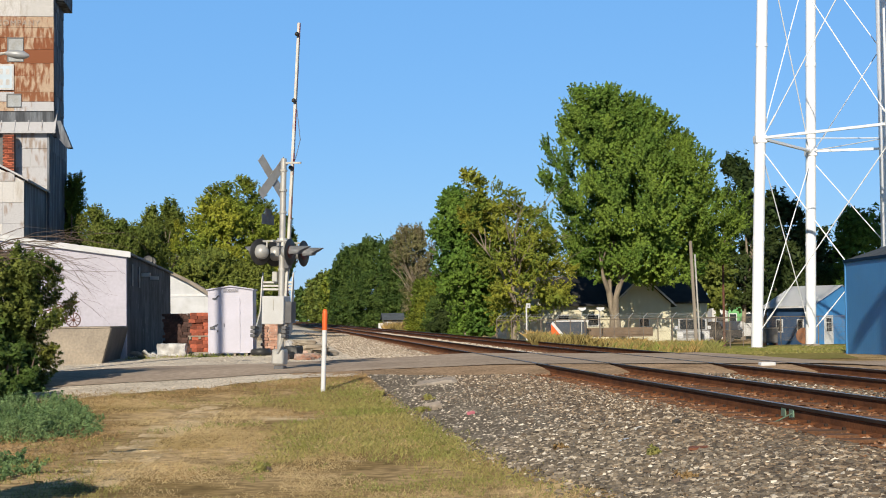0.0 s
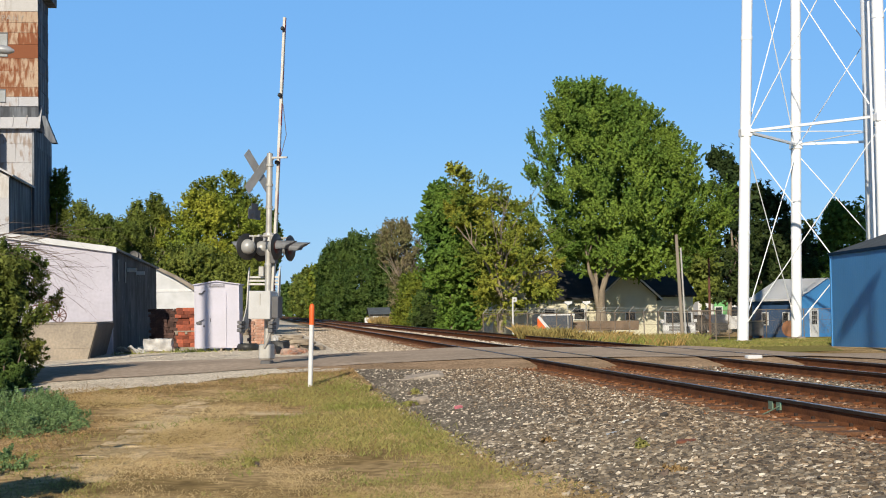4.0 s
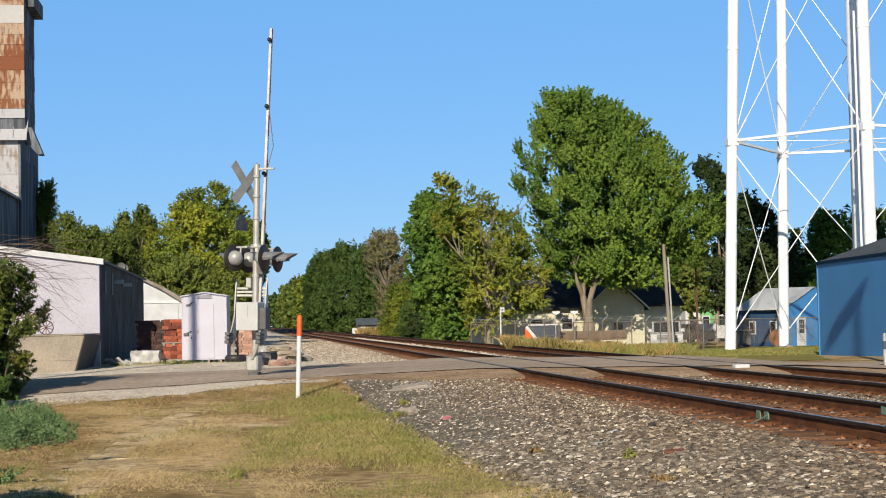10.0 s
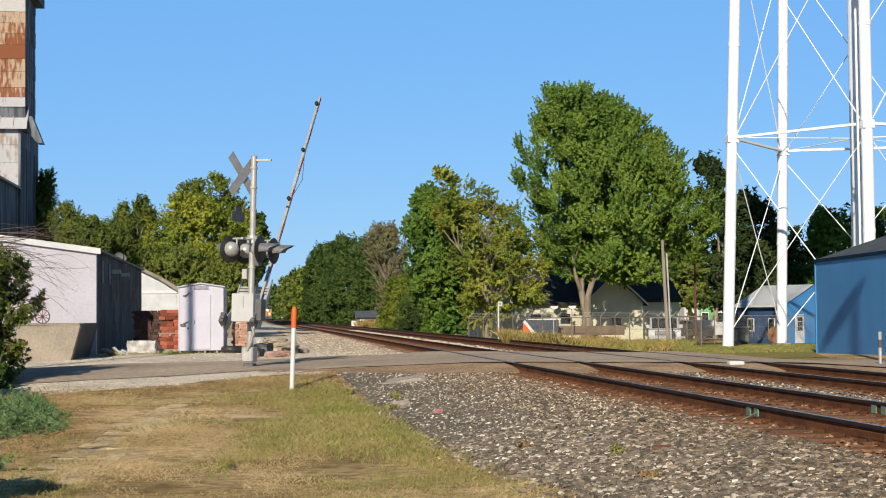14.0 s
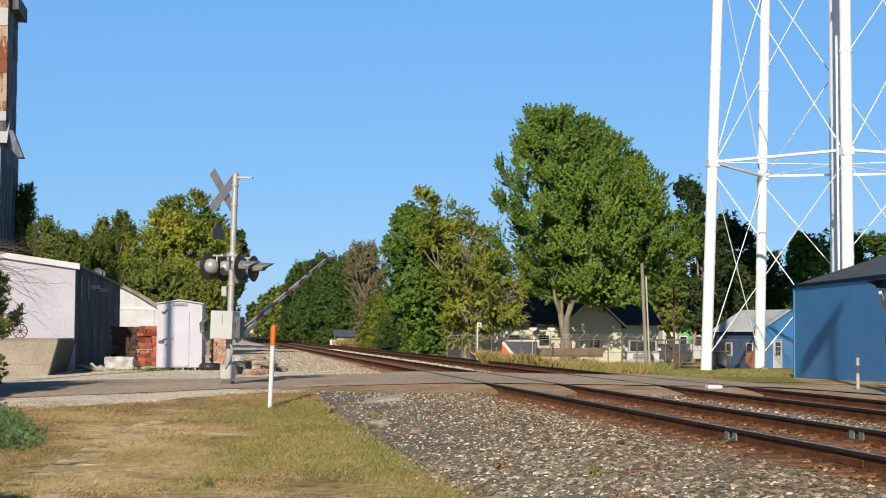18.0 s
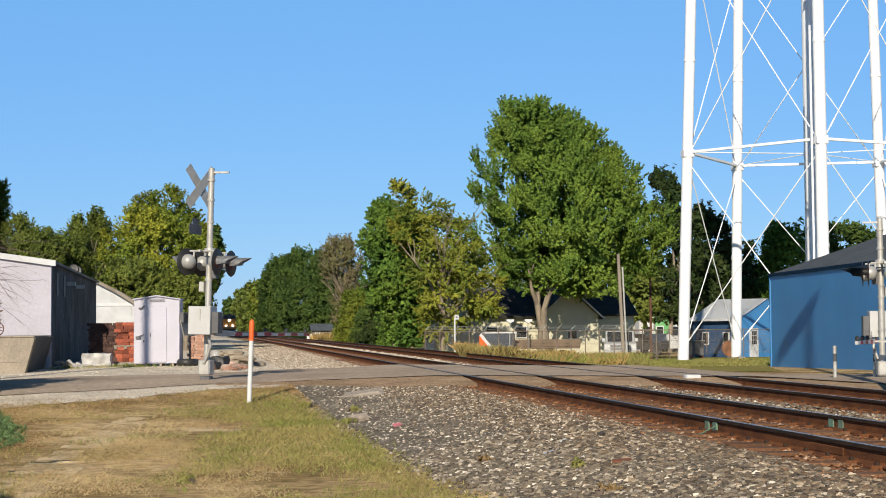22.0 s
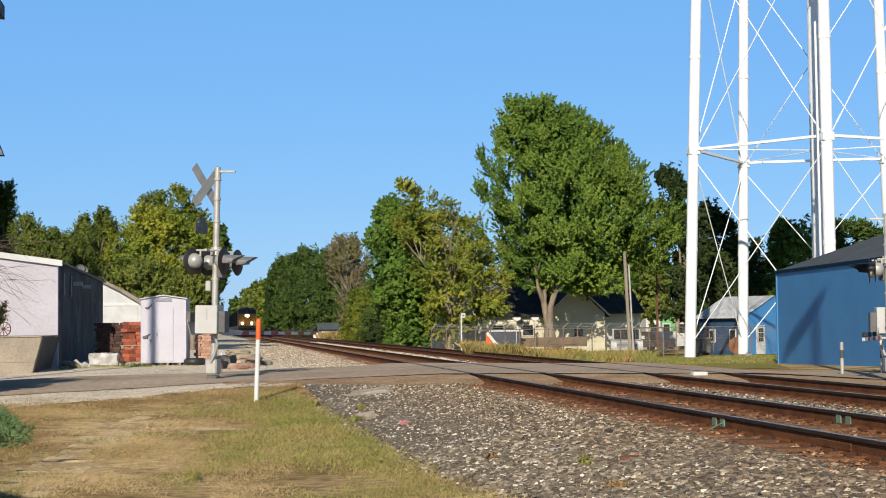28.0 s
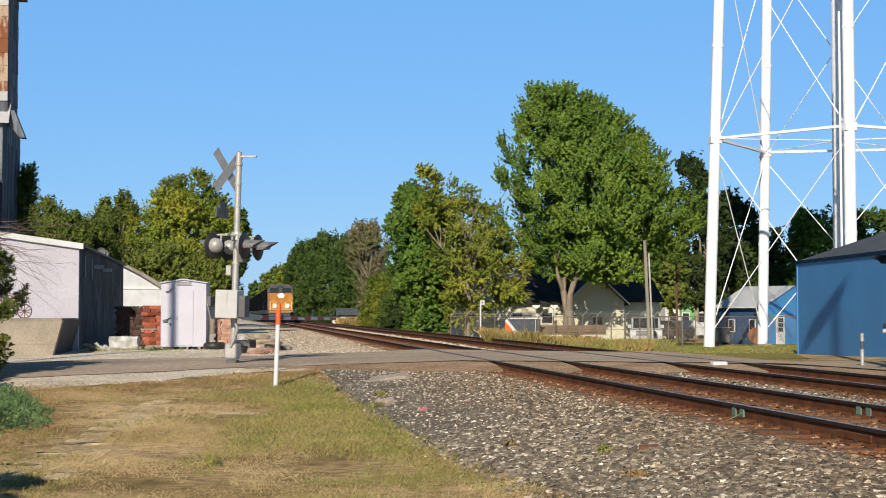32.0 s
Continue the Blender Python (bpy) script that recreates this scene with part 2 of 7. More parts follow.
def streak_mat(name, a, b, bias):
    """Sheet metal with rust running down in streaks; sheets differ one from another."""
    m = mat(name, a, b, 1.6, 0.8, fine=0.32, stretch=(4.0, 4.0, 1.1), bump=0.1, detail=10)
    nt = m.node_tree
    N, L = nt.nodes.new, nt.links.new
    mr = [n for n in nt.nodes if n.type == "MAP_RANGE"][0]
    n1 = mr.inputs[0].links[0].from_node
    big = N("ShaderNodeTexNoise")
    big.inputs["Scale"].default_value = 0.7
    L(N("ShaderNodeTexCoord").outputs["Object"], big.inputs["Vector"])
    rnd = N("ShaderNodeMath")
    rnd.operation = "MULTIPLY_ADD"
    rnd.inputs[1].default_value, rnd.inputs[2].default_value = 0.3, bias - 0.15
    L(N("ShaderNodeObjectInfo").outputs["Random"], rnd.inputs[0])
    s1 = N("ShaderNodeMath")
    s1.operation = "ADD"
    L(n1.outputs[0], s1.inputs[0])
    L(rnd.outputs[0], s1.inputs[1])
    s2 = N("ShaderNodeMath")
    s2.operation = "MULTIPLY_ADD"
    s2.inputs[1].default_value = 0.6
    L(big.outputs[0], s2.inputs[0])
    L(s1.outputs[0], s2.inputs[2])
    L(s2.outputs[0], mr.inputs[0])
    mr.inputs[1].default_value, mr.inputs[2].default_value = 0.66, 0.82
    return m


M_RUSTSHEET = streak_mat("rusted_sheet", (0.19, 0.062, 0.024), (0.36, 0.25, 0.17), -0.15)
M_GREYSHEET = streak_mat("weathered_sheet", (0.27, 0.22, 0.19), (0.40, 0.40, 0.42), 0.10)
M_TANSHEET = streak_mat("peeling_sheet", (0.20, 0.075, 0.032), (0.38, 0.28, 0.20), -0.03)
M_WHITESHEET = mat("whitewashed_sheet", (0.46, 0.45, 0.445), (0.31, 0.28, 0.245), 1.3, 0.75, fine=0.22, stretch=(3, 3, 0.8), spread=(0.5, 0.75), vary=0.08, detail=10)
M_DUSTY = mat("dusty_pane", (0.30, 0.33, 0.36), (0.22, 0.22, 0.21), 1.5, 0.5, fine=0.15)
M_FADEDSIGN = mat("faded_sign_blue", (0.45, 0.53, 0.60), (0.40, 0.47, 0.53), 2, 0.7, fine=0.05)
M_FADEDINK = mat("faded_ink", (0.34, 0.31, 0.29), (0.27, 0.22, 0.18), 3, 0.85, fine=0.2)
# Streaked tin, darker than the front sheets: shade is put into its colour.
M_SHADESHEET = mat("shade_dark_tin", (0.17, 0.185, 0.21), (0.06, 0.066, 0.078), 1.2, 0.8, vary=0.25, fine=0.25, stretch=(2, 2, 0.25), spread=(0.38, 0.56), detail=9)
M_BRICK = mat("red_brick", (0.38, 0.10, 0.05), (0.23, 0.065, 0.04), 5, 0.9, vary=0.55, fine=0.15, bump=0.2)
# Dark base colour carries the side wall's shade; the mottling is its own.
M_BLOCK = mat("shaded_block", (0.075, 0.075, 0.08), (0.045, 0.045, 0.05), 0.7, 0.9, bump=0.2, fine=0.2)
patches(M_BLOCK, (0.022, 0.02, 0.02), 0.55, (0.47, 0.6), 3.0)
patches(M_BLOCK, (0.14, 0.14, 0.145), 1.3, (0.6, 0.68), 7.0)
M_DARKBRICK = mat("dark_brick", (0.10, 0.05, 0.04), (0.06, 0.035, 0.03), 4, 0.9, vary=0.4, fine=0.2)
M_RUBBLE = mat("pale_rubble", (0.45, 0.36, 0.30), (0.36, 0.18, 0.12), 4, 0.9, vary=0.3, fine=0.2)
M_HOUSE = mat("cream_siding", (0.60, 0.57, 0.43), (0.53, 0.50, 0.375), 0.8, 0.7, fine=0.04)
M_ROOFDARK = mat("dark_shingles", (0.035, 0.034, 0.034), (0.022, 0.022, 0.022), 1.2, 0.95, fine=0.25)
M_GLASS = mat("dark_glass", (0.02, 0.025, 0.03), (0.03, 0.035, 0.04), 2, 0.15)
M_BARK = mat("grey_bark", (0.30, 0.25, 0.19), (0.16, 0.13, 0.10), 3, 0.95, bump=0.6, fine=0.2, stretch=(1, 1, 0.2))
M_TWIG = mat("bare_twig", (0.17, 0.125, 0.10), (0.10, 0.075, 0.06), 3, 0.95)
M_WOOD = mat("grey_wood", (0.30, 0.26, 0.21), (0.19, 0.16, 0.13), 2, 0.9, stretch=(1, 1, 0.15), bump=0.3, fine=0.1)
M_LEAF_MAPLE = leaf_mat("maple_leaf", (0.175, 0.255, 0.04), (0.105, 0.185, 0.032))
M_LEAF_YEL = leaf_mat("turning_leaf", (0.29, 0.30, 0.036), (0.18, 0.235, 0.032))
M_LEAF_MID = leaf_mat("green_leaf", (0.085, 0.132, 0.029), (0.052, 0.094, 0.023))
M_LEAF_SHRUB = leaf_mat("shrub_leaf", (0.19, 0.20, 0.045), (0.055, 0.10, 0.02))
M_LEAF_FRESH = leaf_mat("fresh_leaf", (0.135, 0.22, 0.034), (0.075, 0.15, 0.027))
M_LEAF_DARK = leaf_mat("dark_leaf", (0.05, 0.072, 0.02), (0.032, 0.055, 0.017))
M_LEAF_BROWN = leaf_mat("withered_leaf", (0.25, 0.215, 0.115), (0.16, 0.165, 0.065))
M_LEAF_LOCUST = leaf_mat("locust_leaf", (0.27, 0.275, 0.038), (0.15, 0.20, 0.032))
M_LEAF_MOSS = leaf_mat("mossy_leaf", (0.165, 0.195, 0.038), (0.10, 0.14, 0.03))
M_LEAF_OLIVE = leaf_mat("olive_leaf", (0.19, 0.215, 0.028), (0.115, 0.16, 0.024))
M_WEED = leaf_mat("grey_green_weed", (0.19, 0.275, 0.115), (0.11, 0.185, 0.07))
M_GRASSDRY = leaf_mat("dry_grass", (0.54, 0.415, 0.225), (0.40, 0.30, 0.14), 0.2, 0.18)
M_GRASSGREEN = leaf_mat("green_grass", (0.20, 0.225, 0.055), (0.32, 0.275, 0.10), 0.25)
M_GRASSBROWN = leaf_mat("withered_grass", (0.36, 0.24, 0.115), (0.23, 0.155, 0.07), 0.15)
M_TALLGRASS = leaf_mat("golden_tall_grass", (0.42, 0.285, 0.105), (0.25, 0.195, 0.07), 0.2)
M_LOCO = mat("loco_yellow", (0.36, 0.155, 0.016), (0.25, 0.10, 0.014), 1.5, 0.5, fine=0.15)
M_LOCOBLUE = mat("loco_dark_blue", (0.05, 0.065, 0.095), (0.035, 0.045, 0.07), 1.5, 0.45)
M_CARBLACK = mat("black_freight", (0.02, 0.02, 0.022), (0.035, 0.03, 0.028), 0.8, 0.6)
M_LAMP = mat("lit_headlight", (1, 0.95, 0.8), (1, 0.95, 0.8), 1, 0.3, emit=(1.0, 0.92, 0.75, 28))
M_GREENH = mat("green_siding", (0.16, 0.42, 0.16), (0.13, 0.36, 0.13), 1, 0.7)
M_TRUCK = mat("silver_car_paint", (0.55, 0.56, 0.57), (0.5, 0.5, 0.51), 2, 0.3, 0.3)
M_SUV = mat("dark_car_paint", (0.03, 0.03, 0.032), (0.04, 0.04, 0.042), 2, 0.65, spec=0.15)
M_RUSTIRON = mat("rusted_iron", (0.14, 0.06, 0.04), (0.08, 0.04, 0.03), 5, 0.9)
M_PALLETW = mat("wrapped_white", (0.52, 0.51, 0.50), (0.28, 0.27, 0.26), 4, 0.5, fine=0.1)


# ---- builders ----
def mesh_of(bm, name, material, smooth=False):
    me = bpy.data.meshes.new(name)
    bmesh.ops.recalc_face_normals(bm, faces=bm.faces)
    if smooth:
        for e in bm.edges:
            if len(e.link_faces) == 2 and e.calc_face_angle(0.0) > 0.9:
                e.smooth = False
    bm.to_mesh(me)
    bm.free()
    me.materials.append(material)
    if smooth:
        me.polygons.foreach_set("use_smooth", [len(p.vertices) <= 4 for p in me.polygons])
    return me


def part(name, bm, material, parent, label="", smooth=False):
    ob = new(name, mesh_of(bm, name, material, smooth) if isinstance(bm, bmesh.types.BMesh) else bm)
    ob.parent = parent
    if label:
        tagged(ob, label)
    return ob


def thing(name, at, label, category, group="", kind="", rz=0.0):
    ob = new(name)
    ob.matrix_basis = pose(*at, 0, 0, rz)
    ob.empty_display_size = 0.2
    return tagged(ob, label, category, group, kind)


def pyd(name, verts, faces, material, smooth=False):
    me = bpy.data.meshes.new(name)
    me.from_pydata(verts, [], faces)
    me.materials.append(material)
    if smooth:
        me.polygons.foreach_set("use_smooth", [True] * len(me.polygons))
    me.update()
    return me


def box(bm, x0, x1, y0, y1, z0, z1, bev=0.0, m=None):
    b2 = bmesh.new()
    bmesh.ops.create_cube(b2, size=1, matrix=Matrix.Translation(((x0 + x1) / 2, (y0 + y1) / 2, (z0 + z1) / 2)) @ Matrix.Diagonal((x1 - x0, y1 - y0, z1 - z0, 1)))
    if bev:
        bmesh.ops.bevel(b2, geom=b2.edges[:], offset=bev, segments=1, affect="EDGES")
    merge(bm, b2, m)
    return bm


def merge(bm, b2, m=None):
    if m is not None:
        b2.transform(m)
    vs = [bm.verts.new(v.co) for v in b2.verts]
    b2.verts.index_update()
    for f in b2.faces:
        bm.faces.new([vs[v.index] for v in f.verts])
    b2.free()


def rod(bm, a, b, r0, r1=None, seg=8):
    """A tapered rod from a to b."""
    a, b = Vector(a), Vector(b)
    r1 = r0 if r1 is None else r1
    q = (b - a).to_track_quat("Z", "Y").to_matrix()
    rings = []
    for p, r in ((a, r0), (b, r1)):
        rings.append([bm.verts.new(p + q @ Vector((math.cos(k * math.tau / seg) * r, math.sin(k * math.tau / seg) * r, 0))) for k in range(seg)])
    for k in range(seg):
        bm.faces.new((rings[0][k], rings[0][(k + 1) % seg], rings[1][(k + 1) % seg], rings[1][k]))
    bm.faces.new(rings[0][::-1])
    bm.faces.new(rings[1])
    return bm


def prism(bm, pts, axis, lo, hi):
    """Extrude a polygon, given in the two other axes, along an axis from lo to hi."""
    def at(p, v):
        return (v, p[0], p[1]) if axis == "x" else (p[0], v, p[1]) if axis == "y" else (p[0], p[1], v)
    A = [bm.verts.new(at(p, lo)) for p in pts]
    B = [bm.verts.new(at(p, hi)) for p in pts]
    n = len(pts)
    for k in range(n):
        bm.faces.new((A[k], A[(k + 1) % n], B[(k + 1) % n], B[k]))
    bm.faces.new(A[::-1])
    bm.faces.new(B)
    return bm


def lathe(bm, prof, seg=16, m=None):
    b2 = bmesh.new()
    rings = [[b2.verts.new((math.cos(k * math.tau / seg) * r, math.sin(k * math.tau / seg) * r, z)) for k in range(seg)] for r, z in prof]
    for a, b in zip(rings, rings[1:]):
        for k in range(seg):
            b2.faces.new((a[k], a[(k + 1) % seg], b[(k + 1) % seg], b[k]))
    b2.faces.new(rings[0][::-1])
    b2.faces.new(rings[-1])
    merge(bm, b2, m)
    return bm


def one(fn, *a, **k):
    bm = bmesh.new()
    fn(bm, *a, **k)
    return bm


def lerp_table(tab, v):
    for (a, za), (b, zb) in zip(tab, tab[1:]):
        if v <= b:
            u = max(0.0, (v - a) / (b - a))
            return za + (zb - za) * u
    return tab[-1][1]


# ---- ground ----
LEFT = [(0, 0), (12, 0), (20, 0.04), (28, 0.12), (32, 0.32), (36, 0.47), (48, 0.48), (500, 0.48)]
RIGHT = [(0, 0.36), (35, 0.36), (60, 0.0), (90, -0.35), (115, -0.7), (160, -0.8), (600, -0.8)]
RAIL_Z = 0.57
RAILS = (5.74, 7.245, 9.25, 10.755)
BED = 0.37


def gz(x, y):
    l, r = lerp_table(LEFT, y), lerp_table(RIGHT, y)
    if x < -3:
        l -= 0.08 * min(1, (-3 - x) / 3)
    if x < 2.0:
        return l
    if x < 4.4:
        u = (x - 2.0) / 2.4
        return l + (BED - l) * u * u * (3 - 2 * u)
    if x < 12.0:
        return BED
    if x < 14.6:
        u = (x - 12.0) / 2.6
        return BED + (r - BED) * u * u * (3 - 2 * u)
    return r


def sheet(name, xs, ys, hf, material, jig=0.0):
    rng = random.Random(5)
    v = [(x, y, hf(x, y) + (rng.uniform(-jig, jig) if jig else 0)) for y in ys for x in xs]
    n = len(xs)
    f = [(j * n + i, j * n + i + 1, (j + 1) * n + i + 1, (j + 1) * n + i) for j in range(len(ys) - 1) for i in range(n - 1)]
    return pyd(name, v, f, material, True)


def steps(*runs):
    out = []
    for a, b, s in runs:
        n = max(1, round((b - a) / s))
        out += [a + (b - a) * k / n for k in range(n)]
    return out + [runs[-1][1]]


gx = steps((-1500, -60, 240), (-60, -12, 6), (-12, 2, 0.5), (2, 15, 0.2), (15, 60, 3), (60, 1500, 240))
gy = steps((-800, -20, 130), (-20, 10, 3), (10, 50, 0.5), (50, 120, 3), (120, 400, 20), (400, 2500, 300))
ground = new("ground", sheet("ground", gx, gy, gz, M_EARTH))
tagged(ground, "patchy dry grass and bare earth beside the railway", "ground", kind="structure")


def strip(name, near, far, hf, lift, material, n=40, m=6, jag=0.0):
    """A sheet between two polylines, draped on a height."""
    def along(line, u):
        seg = [math.dist(a, b) for a, b in zip(line, line[1:])]
        d = u * sum(seg)
        for (a, b), s in zip(zip(line, line[1:]), seg):
            if d <= s or b == line[-1]:
                k = min(1, d / s)
                return (a[0] + (b[0] - a[0]) * k, a[1] + (b[1] - a[1]) * k)
            d -= s
    v, f = [], []
    for i in range(n + 1):
        a, b = along(near, i / n), along(far, i / n)
        ja, jb = (jag * (noise.noise((c[0] * 1.3, c[1] * 1.3, 4)) + 0.6 * noise.noise((c[0] * 4, c[1] * 4, 8))) for c in (a, b))
        a, b = (a[0], a[1] + ja), (b[0], b[1] + jb)
        for j in range(m + 1):
            x, y = a[0] + (b[0] - a[0]) * j / m, a[1] + (b[1] - a[1]) * j / m
            v.append((x, y, hf(x, y) + lift))
    for i in range(n):
        for j in range(m):
            k = i * (m + 1) + j
            f.append((k, k + m + 1, k + m + 2, k + 1))
    return pyd(name, v, f, material, True)


def road_z(x, y):
    g = gz(x, y)
    top = RAIL_Z - 0.032
    if x < 1.5:
        return g
    if x < 5.0:
        u = (x - 1.5) / 3.5
        return max(g, g + (top - g) * u)
    if x < 11.5:
        return top
    if x < 14.5:
        return top + (g - top) * (x - 11.5) / 3.0
    return g


road_near = [(-60, 32.5), (-8, 32.2), (-4.3, 32.2), (-2.1, 33.0), (0.3, 34.6), (2.2, 34.9), (3.6, 35.3), (5.6, 34.5), (10.9, 32.1), (13.2, 29.8), (16.0, 20.0), (17.0, 0)]
road_far = [(-60, 38), (-8, 37.8), (-5.0, 38.3), (-2.6, 39.2), (0.0, 40.2), (2.4, 43.6), (5.7, 45.5), (10.5, 42.0), (14.0, 44.0), (17.6, 40.0), (18.5, 0)]
shoulder = new("pavement", strip("pavement", [(0.3, 33.6), (2.0, 33.6), (3.2, 33.4), (5.2, 32.6), (7.0, 31.5), (9.2, 30.6), (11.2, 30.0), (13.0, 28.3), (15.8, 18.9)], [(0.3, 34.9), (2.0, 35.2), (3.5, 35.6), (5.6, 34.9), (7.0, 34.2), (9.2, 33.2), (11.2, 32.3), (13.25, 30.1), (16.1, 20.3)],
                                         lambda x, y: 0.0, 0.0, mat("crossing_dirt", (0.42, 0.295, 0.195), (0.27, 0.19, 0.125), 1.1, 0.95, fine=0.35, spec=0.0), 120, 6))
for i, v in enumerate(shoulder.data.vertices):
    u = (i % 7) / 6
    lo = (BED + 0.01 if 4.4 < v.co.x < 12 else gz(v.co.x, v.co.y)) + 0.004
    v.co.z = lo + (road_z(v.co.x, v.co.y) + 0.021 - lo) * u ** 0.8 + 0.012 * noise.noise(v.co * 3)
tagged(shoulder, "brown dirt shoulder of the level crossing", "dirt", kind="structure")
road = new("road", strip("road", road_near, road_far, road_z, 0.025, M_ASPHALT, 300, 10, 0.16))
tagged(road, "worn grey asphalt road over the level crossing", "road", kind="structure")
for x in RAILS:
    groove = new("flangeway", strip("flangeway", [(x - 0.07, 33.7 - (x - 5.6) * 0.39), (x - 0.07, 45.4 - (x - 5.6) * 0.7)], [(x + 0.07, 33.7 - (x - 5.6) * 0.39), (x + 0.07, 45.4 - (x - 5.6) * 0.7)], road_z, 0.029, M_FLANGE, 8, 2))
    tagged(groove, "dark grimy flangeway beside a rail in the road", "flangeway", kind="structure")
lot = new("pavement", strip("pavement", [(-8, 37.9), (-5, 38.4), (-2.6, 39.3), (0, 40.3), (2.4, 43.7), (4.3, 45.6)], [(-6, 420), (-4, 420), (-2, 420), (0, 420), (2, 420), (4.0, 420)], gz, 0.012, M_GRAVEL, 40, 60, 0.2))
tagged(lot, "pale gravel lot beside the railway", "gravel", kind="structure")
verge = new("pavement", strip("pavement", [(-12, 28.0), (-5, 29.0), (-2, 30.6), (0.3, 33.2), (1.9, 33.4)], [(-12, 33), (-4.3, 32.4), (-2.1, 33.2), (0.3, 34.9), (1.9, 35.0)], gz, 0.012, M_GRAVEL, 120, 20, 0.5))
tagged(verge, "gravel shoulder along the asphalt road", "gravel", kind="structure")


# ---- railway ----
def rail_profile(x):
    h = 0.17
    w = [(-0.075, 0), (0.075, 0), (0.075, 0.012), (0.012, 0.035), (0.012, h - 0.045), (0.036, h - 0.035), (0.036, h - 0.006), (0.030, h), (-0.030, h), (-0.036, h - 0.006), (-0.036, h - 0.035), (-0.012, h - 0.045), (-0.012, 0.035), (-0.075, 0.012)]
    return [(x + a, RAIL_Z - h + b) for a, b in w]


def add_track(k):
    a, b = RAILS[2 * k], RAILS[2 * k + 1]
    mid = (a + b) / 2
    tr = thing("railway_track", (mid, 0, BED), "rusty steel railway track on wooden ties and ballast", "railway track", "parallel tracks")
    for r in (a, b):
        bm = bmesh.new()
        prof = [(p[0] - mid, p[1] - BED) for p in rail_profile(r)]
        ys = steps((-20, 60, 8), (60, 1260, 60))
        rings = [[bm.verts.new((p[0], y, p[1])) for p in prof] for y in ys]
        for A, B in zip(rings, rings[1:]):
            for i in range(len(prof)):
                bm.faces.new((A[i], A[(i + 1) % 14], B[(i + 1) % 14], B[i]))
        me = mesh_of(bm, "rail", M_RUST)
        me.materials.append(M_RAILTOP)
        me.materials.append(M_RAILHEAD)
        for p in me.polygons:
            if p.normal.z > 0.9 and p.center.z > RAIL_Z - BED - 0.004:
                p.material_index = 1
            elif abs(p.normal.x) > 0.6 and p.center.z > RAIL_Z - BED - 0.04:
                p.material_index = 2
        part("rail", me, None, tr, "rusty rail with a polished head")
    if k == 0:
        for r, y in ((a, 17.38), (b, 17.42)):
            for dy in (-0.16, 0.12):
                p = part("bond_clamp", one(box, r - mid - 0.03, r - mid - 0.013, y + dy - 0.07, y + dy + 0.07, 0.06, 0.16, 0.004), M_VERDIGRIS, tr, "green copper bond clamp")
        part("bond_wire", one(rod, (a - mid - 0.03, 17.2, 0.11), (a - mid - 0.32, 16.95, 0.03), 0.008, seg=6), M_VERDIGRIS, tr)
        part("joint_bar", one(box, a - mid - 0.034, a - mid - 0.013, 13.6, 14.4, 0.06, 0.135, 0.006), M_RUST, tr, "rusty bolted joint bar")
    tie = mesh_of(one(box, -1.3, 1.3, -0.115, 0.115, -0.12, 0.04, 0.012), "tie", M_TIE)
    rng = random.Random(3 + k)
    y = 8.0
    while y < 62:
        if not (31.5 < y < 45.5):
            t = part("tie", tie, None, tr)
            t.matrix_basis = pose(rng.uniform(-0.05, 0.05), y, rng.uniform(-0.012, 0.008), 0, rng.uniform(-0.6, 0.6), rng.uniform(-1.5, 1.5))
        y += 0.53
    spike = mesh_of(one(box, -0.018, 0.018, -0.018, 0.018, 0.03, 0.085, 0.004), "spike", M_RAILHEAD)
    plate = mesh_of(one(box, -0.1, 0.1, -0.17, 0.17, 0, 0.055, 0.01), "tie_plate", M_RUST)
    y = 8.0
    while y < 32:
        for r in (a, b):
            p = part("tie_plate", plate, None, tr)
            p.matrix_basis = pose(r - mid, y, 0.0, 0, 0, 90)
            if y < 24:
                for dx in (-0.1, 0.1):
                    q = part("spike", spike, None, tr)
                    q.matrix_basis = pose(r - mid + dx, y + (0.05 if dx > 0 else -0.05), 0.0)
        y += 0.53
    bm = bmesh.new()
    while y < 400:
        if not (31.5 < y < 45.5):
            box(bm, -1.3, 1.3, y - 0.115, y + 0.115, -0.1, 0.03)
        y += 0.53 if y < 150 else 1.06
    tagged(part("far_tie", bm, M_TIE, tr), "far ties of the track", kind="stuff")
    return tr


for k in (0, 1):
    add_track(k)
def bed_z(x, y):
    return BED + 0.012 + 0.02 * noise.noise((x * 3, y * 3, 0)) - 0.08 * max(0, 4.9 - x) - 0.08 * max(0, x - 11.6)


bed = new("ballast", sheet("ballast", steps((4.2, 12.2, 0.16)), steps((6, 60, 0.25), (60, 600, 12)), bed_z, M_BALLAST))
tagged(bed, "grey ballast bed under the two tracks", "ballast", kind="stuff")
for a, b in ((4.55, 7.55), (8.95, 11.15)):
    stain = new("rust_stain", sheet("rust_stain", steps((a, b, 0.16)), steps((6, 34, 0.25)), lambda x, y: bed_z(x, y) + 0.005, M_RUSTBED))
    tagged(stain, "rust-stained ballast along the rails before the crossing", "ballast", kind="stuff")
for a, b in ((5.5, 7.5), (9.0, 11.0)):
    stain = new("rust_stain", sheet("rust_stain", steps((a, b, 0.16)), steps((44, 60, 0.5), (60, 600, 12)), lambda x, y: bed_z(x, y) + 0.005, M_RUSTBED))
    tagged(stain, "rust-stained ballast between the rails beyond the crossing", "ballast", kind="stuff")


